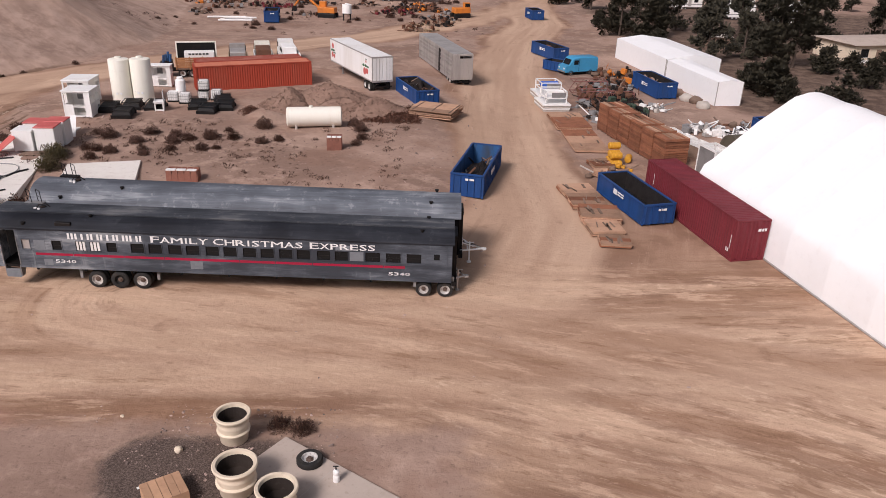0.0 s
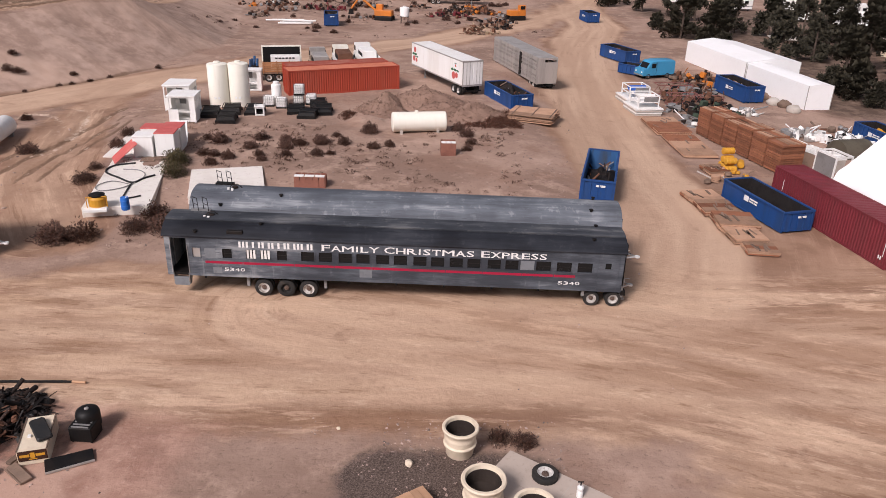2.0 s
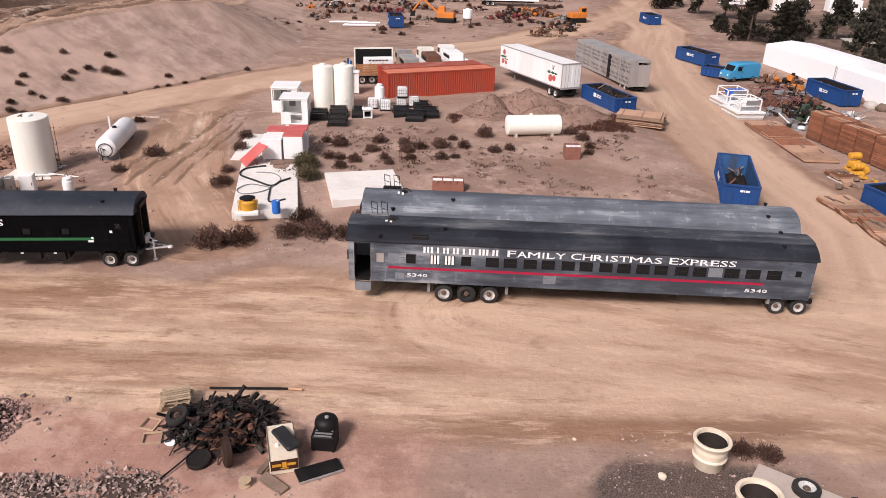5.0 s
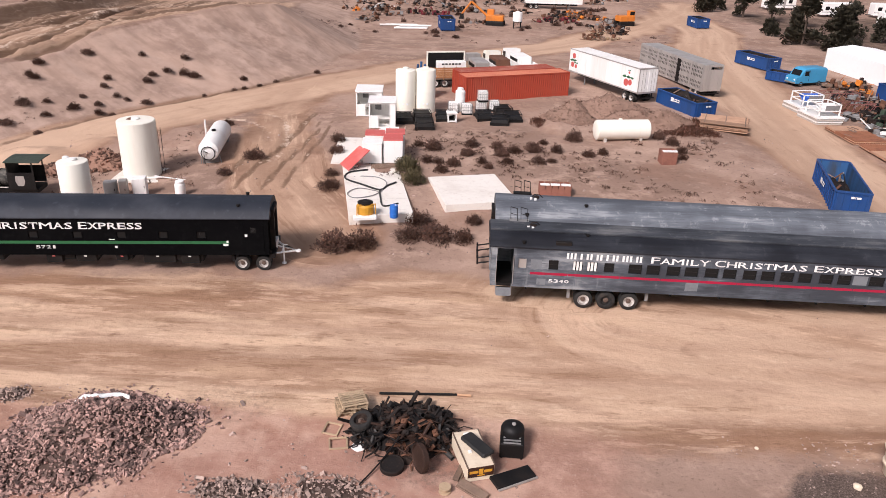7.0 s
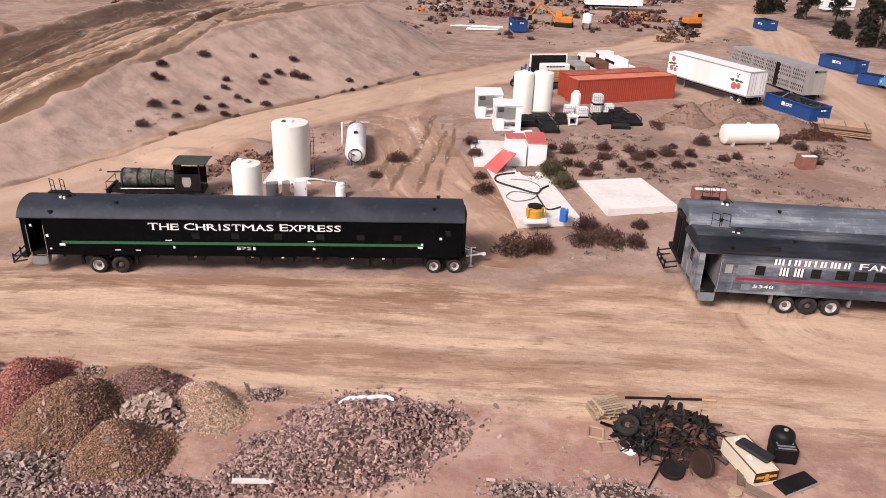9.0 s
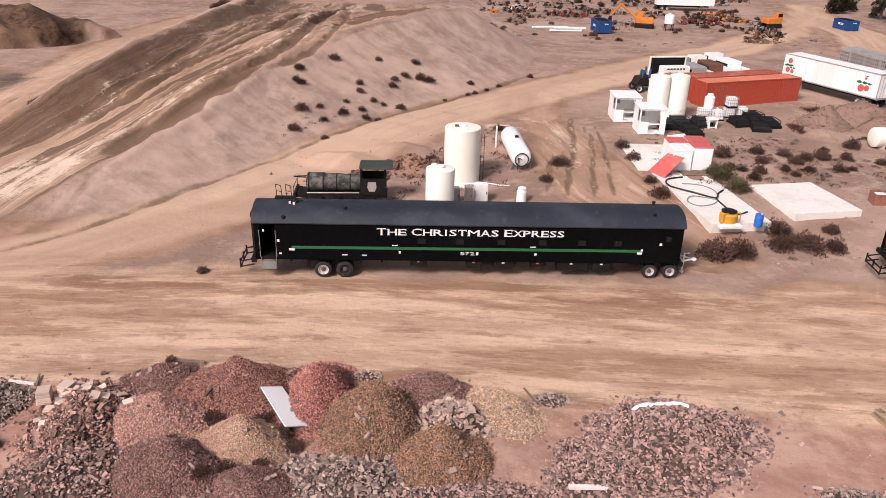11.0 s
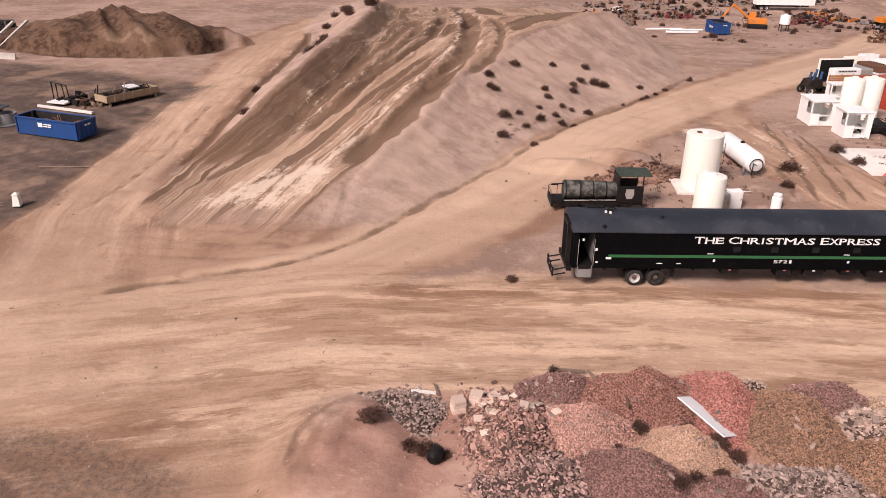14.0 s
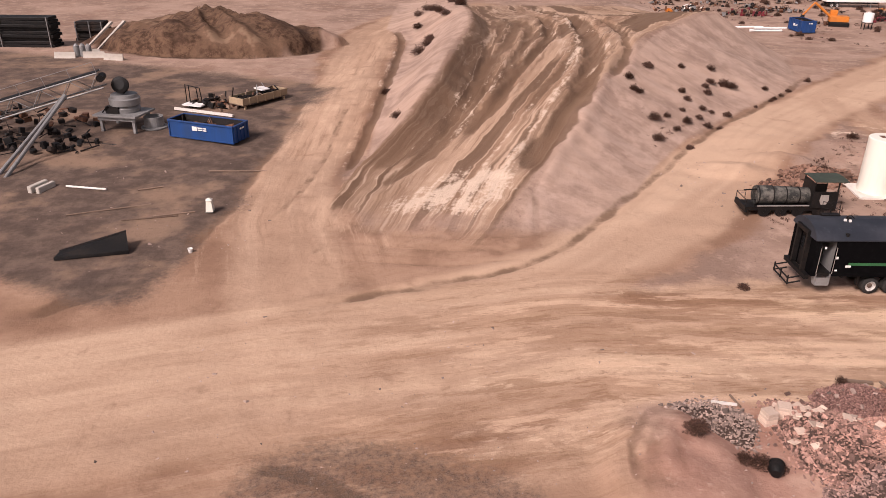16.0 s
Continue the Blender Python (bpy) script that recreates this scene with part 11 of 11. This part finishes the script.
shrubs([(x, y, 0.78 * w) for x, y, w in HILL + HILL2], "dark dry shrub on the bare slope", rnd, SCRUBS)
shrubs(RIDGE, "dark shrub on the pale ridge", rnd, SCRUBS)
LOT = (-29.7, 65.9, 2.0), (-31.1, 66.7, 1.2), (-26.3, 67.2, 1.6), (-26.7, 64.4, 1.4), (-24.0, 66.8, 1.4), (-23.7, 64.7, 1.5), (-22.6, 65.6, 1.4), (-20.8, 66.5, 1.8), (-30.2, 62.2, 1.4), (-29.2, 62.0, 1.3), (-27.9, 61.4, 1.4), (-25.5, 62.2, 1.2), (-25.0, 61.0, 1.0), (-28.9, 59.6, 1.4), (-23.3, 62.7, 1.1), (-20.7, 62.9, 1.3), (-37.4, 55.4, 1.9), (-38.0, 63.7, 1.5), (-38.4, 67.2, 1.6)
LOT2 = (-20.7, 66.2, 1.4), (-18.7, 66.3, 1.5), (-16.0, 65.4, 1.2), (-14.6, 66.1, 1.2), (-16.7, 70.0, 1.9), (-19.5, 63.1, 1.0), (-19.7, 68.7, 1.2), (-8.3, 71.8, 1.6), (-7.5, 69.9, 1.6), (-7.3, 67.4, 1.4), (-7.7, 65.6, 1.2), (-30.2, 50.0, 2.3), (-30.8, 47.7, 2.2), (-29.0, 47.9, 2.5), (-35.5, 46.0, 2.6), (-33.8, 46.4, 2.4), (-27.2, 47.6, 1.8), (-37.6, 58.0, 1.3), (-26.3, 50.4, 1.4), (-46.0, 57.5, 1.2), (-44.6, 61.5, 1.8), (-55.5, 62.5, 1.8), (-49.6, 71.4, 1.2)
shrubs(LOT + LOT2, "low dark dry shrub on loose dirt", rnd, SCRUBS)
shrubs(((-31.6, 59.2, 2.6), (-31.0, 57.0, 2.3), (-31.9, 60.6, 1.8)), "green-brown desert shrub by the concrete", rnd, GREENS)
shrubs(((-60.3, 26.2, 1.0), (-59.2, 25.3, 1.1), (-58.6, 24.6, 0.9), (-62.5, 25.9, 1.0), (-72.4, 23.9, 0.9), (-71.6, 23.9, 1.1), (-6.6, 26.4, 1.2), (-7.6, 26.6, 1.3), (-60.8, 22.6, 0.9), (-61.6, 22.0, 0.8), (-59.6, 23.2, 0.8), (-63.6, 24.2, 0.7), (-70.9, 23.6, 0.7), (-66.0, 30.2, 0.8), (-68.0, 40.35, 0.9), (-74.2, 25.1, 1.2)), "dry brown weed clump among gravel", rnd, SCRUBS, True)


def tufts(name, label, area, n, seed, mat, size):
    """Uncountable small dry weeds."""
    rng = np.random.default_rng(seed)
    rows = []
    done = 0
    while done < n:
        x, y = rng.uniform(area[0], area[2]), rng.uniform(area[1], area[3])
        if fbm(np.array([x]), np.array([y]), 0.13, 3, 6.0)[0] < -0.05:
            continue
        best = to_roads(np.array([x]), np.array([y]))[0]
        if best < 1.5:
            continue
        z, done = ground_z(x, y), done + 1
        s = size * rng.lognormal(0, 0.35)
        for q in range(26):
            a, r_ = rng.uniform(0, 6.283), math.sqrt(rng.random()) * 0.9
            b_ = Vector((x + s * r_ * math.cos(a), y + s * r_ * math.sin(a), z + s * (1 - r_) * rng.uniform(0.0, 0.7)))
            rows.append((b_, b_ + Vector((rng.normal(0, 0.3), rng.normal(0, 0.3), rng.uniform(0.1, 0.5))) * s, s * 0.07))
    tagged(new(name, leaf_mesh(name, rows, mat)), label, "dry weeds", "", "stuff")


tufts("dry_weeds", "sparse dry brown weeds on loose dirt", (-36, 46, -3, 72), 420, 3, M_SCRUB, 0.3)
tufts("dry_weeds", "reddish dry grass over the dirt mounds", (-20, 73, -2, 85), 1000, 4, M_WEED, 0.3)
tufts("dry_weeds", "sparse dry weeds around the water tanks", (-70, 50, -44, 72), 160, 6, M_SCRUB, 0.28)
tufts("dry_weeds", "scattered weeds over the far yard", (-55, 128, 10, 200), 260, 7, M_SCRUB, 0.32)
shrubs([(rnd.uniform(-50, 8), rnd.uniform(134, 200), rnd.uniform(0.9, 2.0)) for _ in range(60)], "low brown shrub in the far yard", rnd, SCRUBS)


def pebbles():
    rng = np.random.default_rng(12)
    pts, sizes = [], []
    for area, n, s in (((-36, 45, 4, 82), 1300, 0.09), ((-72, 20.5, -12, 30), 1500, 0.06), ((-16, 20.5, -5, 28), 900, 0.06), ((-70, 46, -40, 72), 500, 0.09), ((-118, 38, -100, 60), 140, 0.09), ((-30, 30, 20, 46), 260, 0.05), ((-100, 20.5, -72, 36), 320, 0.06)):
        x, y = rng.uniform(area[0], area[2], n), rng.uniform(area[1], area[3], n)
        keep = fbm(x, y, 0.2, 3, 3.0) > -0.1
        x, y = x[keep], y[keep]
        z = height(x, y)
        pts.append(np.stack([x, y, z], -1))
        sizes.append(s * rng.lognormal(0, 0.5, len(x)))
    ob = loose_mesh("loose_pebbles", np.concatenate(pts), np.concatenate(sizes), 5, R_PALE, None)
    tagged(ob, "loose pebbles and rubble crumbs scattered over dirt", "pebbles")


pebbles()


def tree_parts(seed, tall, wide):
    rnd = random.Random(seed)
    bm = bmesh.new()
    tube(bm, (0, 0, -0.3), (0.1, 0.05, tall * 0.45), 0.24, 8, 0.16)
    tube(bm, (0.1, 0.05, tall * 0.45), (0.05, -0.05, tall * 0.9), 0.16, 8, 0.04)
    limbs = []
    for k in range(16):
        z = tall * rnd.uniform(0.05, 0.85)
        a = rnd.uniform(0, 6.283)
        r = wide * (1.05 - z / tall) * rnd.uniform(0.75, 1.1) + 0.35
        e = Vector((r * math.cos(a), r * math.sin(a), z + rnd.uniform(0.1, 0.9)))
        tube(bm, (0.05, 0, z), e, 0.06, 5, 0.02)
        limbs.append((Vector((0.05, 0, z)), e))
    blades = []
    for b, e in limbs:
        for c in range(7):
            p = b.lerp(e, rnd.uniform(0.35, 1.08)) + Vector((rnd.gauss(0, 0.35), rnd.gauss(0, 0.35), rnd.gauss(0.1, 0.35)))
            size = rnd.uniform(0.45, 0.95)
            for q in range(38):
                d = Vector((rnd.gauss(0, 1), rnd.gauss(0, 1), rnd.gauss(0.1, 0.8))).normalized()
                o = p + d * size * rnd.uniform(0.1, 0.7)
                blades.append((o, o + (d + Vector((0, 0, 0.25))) * rnd.uniform(0.25, 0.55), rnd.uniform(0.12, 0.24)))
    return bm, leaf_mesh("crown", blades, M_TREE)


def tree_kind(seed, tall, wide, m, label):
    t = thing("tree", m, label, "tree", "dark trees")
    bm, crown = tree_parts(seed, tall, wide)
    part("trunk", bm, M_BARK, t)
    c = new("crown", crown)
    c.parent = t
    return t


kinds = [tree_kind(1, 8.5, 3.0, on_ground(33.8, 140.7), "dark green juniper tree with ragged crown"), tree_kind(2, 6.5, 2.8, on_ground(39.1, 138.8), "dark spreading conifer at the road bend"), tree_kind(3, 9.5, 3.3, on_ground(54.2, 114.5), "tall dark conifer behind the white tents"), tree_kind(4, 4.0, 2.4, on_ground(42.6, 95.1), "low dark bushy tree on the slope")]
rnd = random.Random(19)
SIZE = ((8.5, 7.0), (6.5, 6.6), (9.5, 7.6), (4.0, 5.8))
for x, y, k, w, h in ((41.5, 141, 1, 6, 7), (47, 150, 0, 5.5, 7), (41.1, 114.9, 2, 7, 9.6), (53.7, 135.9, 0, 7.6, 9), (60.4, 140.1, 2, 8, 9.4), (46.7, 106.5, 1, 6.5, 6.7), (71.7, 142.3, 0, 7, 9), (63.8, 132, 2, 7, 11), (49.6, 90.8, 0, 5.7, 6.4), (42.8, 90.6, 3, 3.2, 2.8), (57.4, 111.1, 3, 4.4, 3.4), (58.8, 101.2, 3, 3.6, 3.6), (64.2, 107.3, 0, 4, 6.2), (41.9, 100.6, 3, 3.2, 2.7), (103, 191, 1, 5, 4), (104.7, 181, 0, 4.8, 5.4), (33.1, 154.4, 3, 3.4, 2.6), (41.7, 97.3, 3, 2.8, 2.2), (57, 127, 2, 6.5, 9), (49.5, 122, 0, 6, 7.5), (52, 146, 1, 7, 7), (66, 146, 0, 7, 9), (36.2, 148, 3, 4, 3), (34.5, 146, 3, 3.4, 2.8), (36.6, 134, 3, 4, 3), (38, 130.5, 3, 3.6, 2.6), (32, 150, 3, 3, 2.5), (44, 165, 1, 6, 6.5), (40, 172, 2, 6, 8), (36, 178, 1, 7, 7), (30, 186, 3, 6, 4.5), (34, 192, 1, 7, 7), (78, 134, 0, 7, 9), (74, 119, 2, 7, 9), (70, 98, 1, 6, 6), (62, 92, 3, 4, 3)):
    t = copy_thing(kinds[k], on_ground(x, y, rnd.uniform(0, 360)) @ Matrix.Diagonal((w / SIZE[k][1], w / SIZE[k][1], h / SIZE[k][0], 1)))
shed = thing("flat_shed", on_ground(45.5, 128.5, -10), "low shed with a weathered flat roof among trees", "shed")
bm = bmesh.new()
bx(bm, 0, 0, 0, 4.0, 3.0, 2.2)
part("wall_shell", bm, M_OLDWOOD, shed)
bm = bmesh.new()
bx(bm, -0.3, -0.3, 2.2, 4.3, 3.3, 2.35)
part("roof", bm, M_CONCRETE, shed)
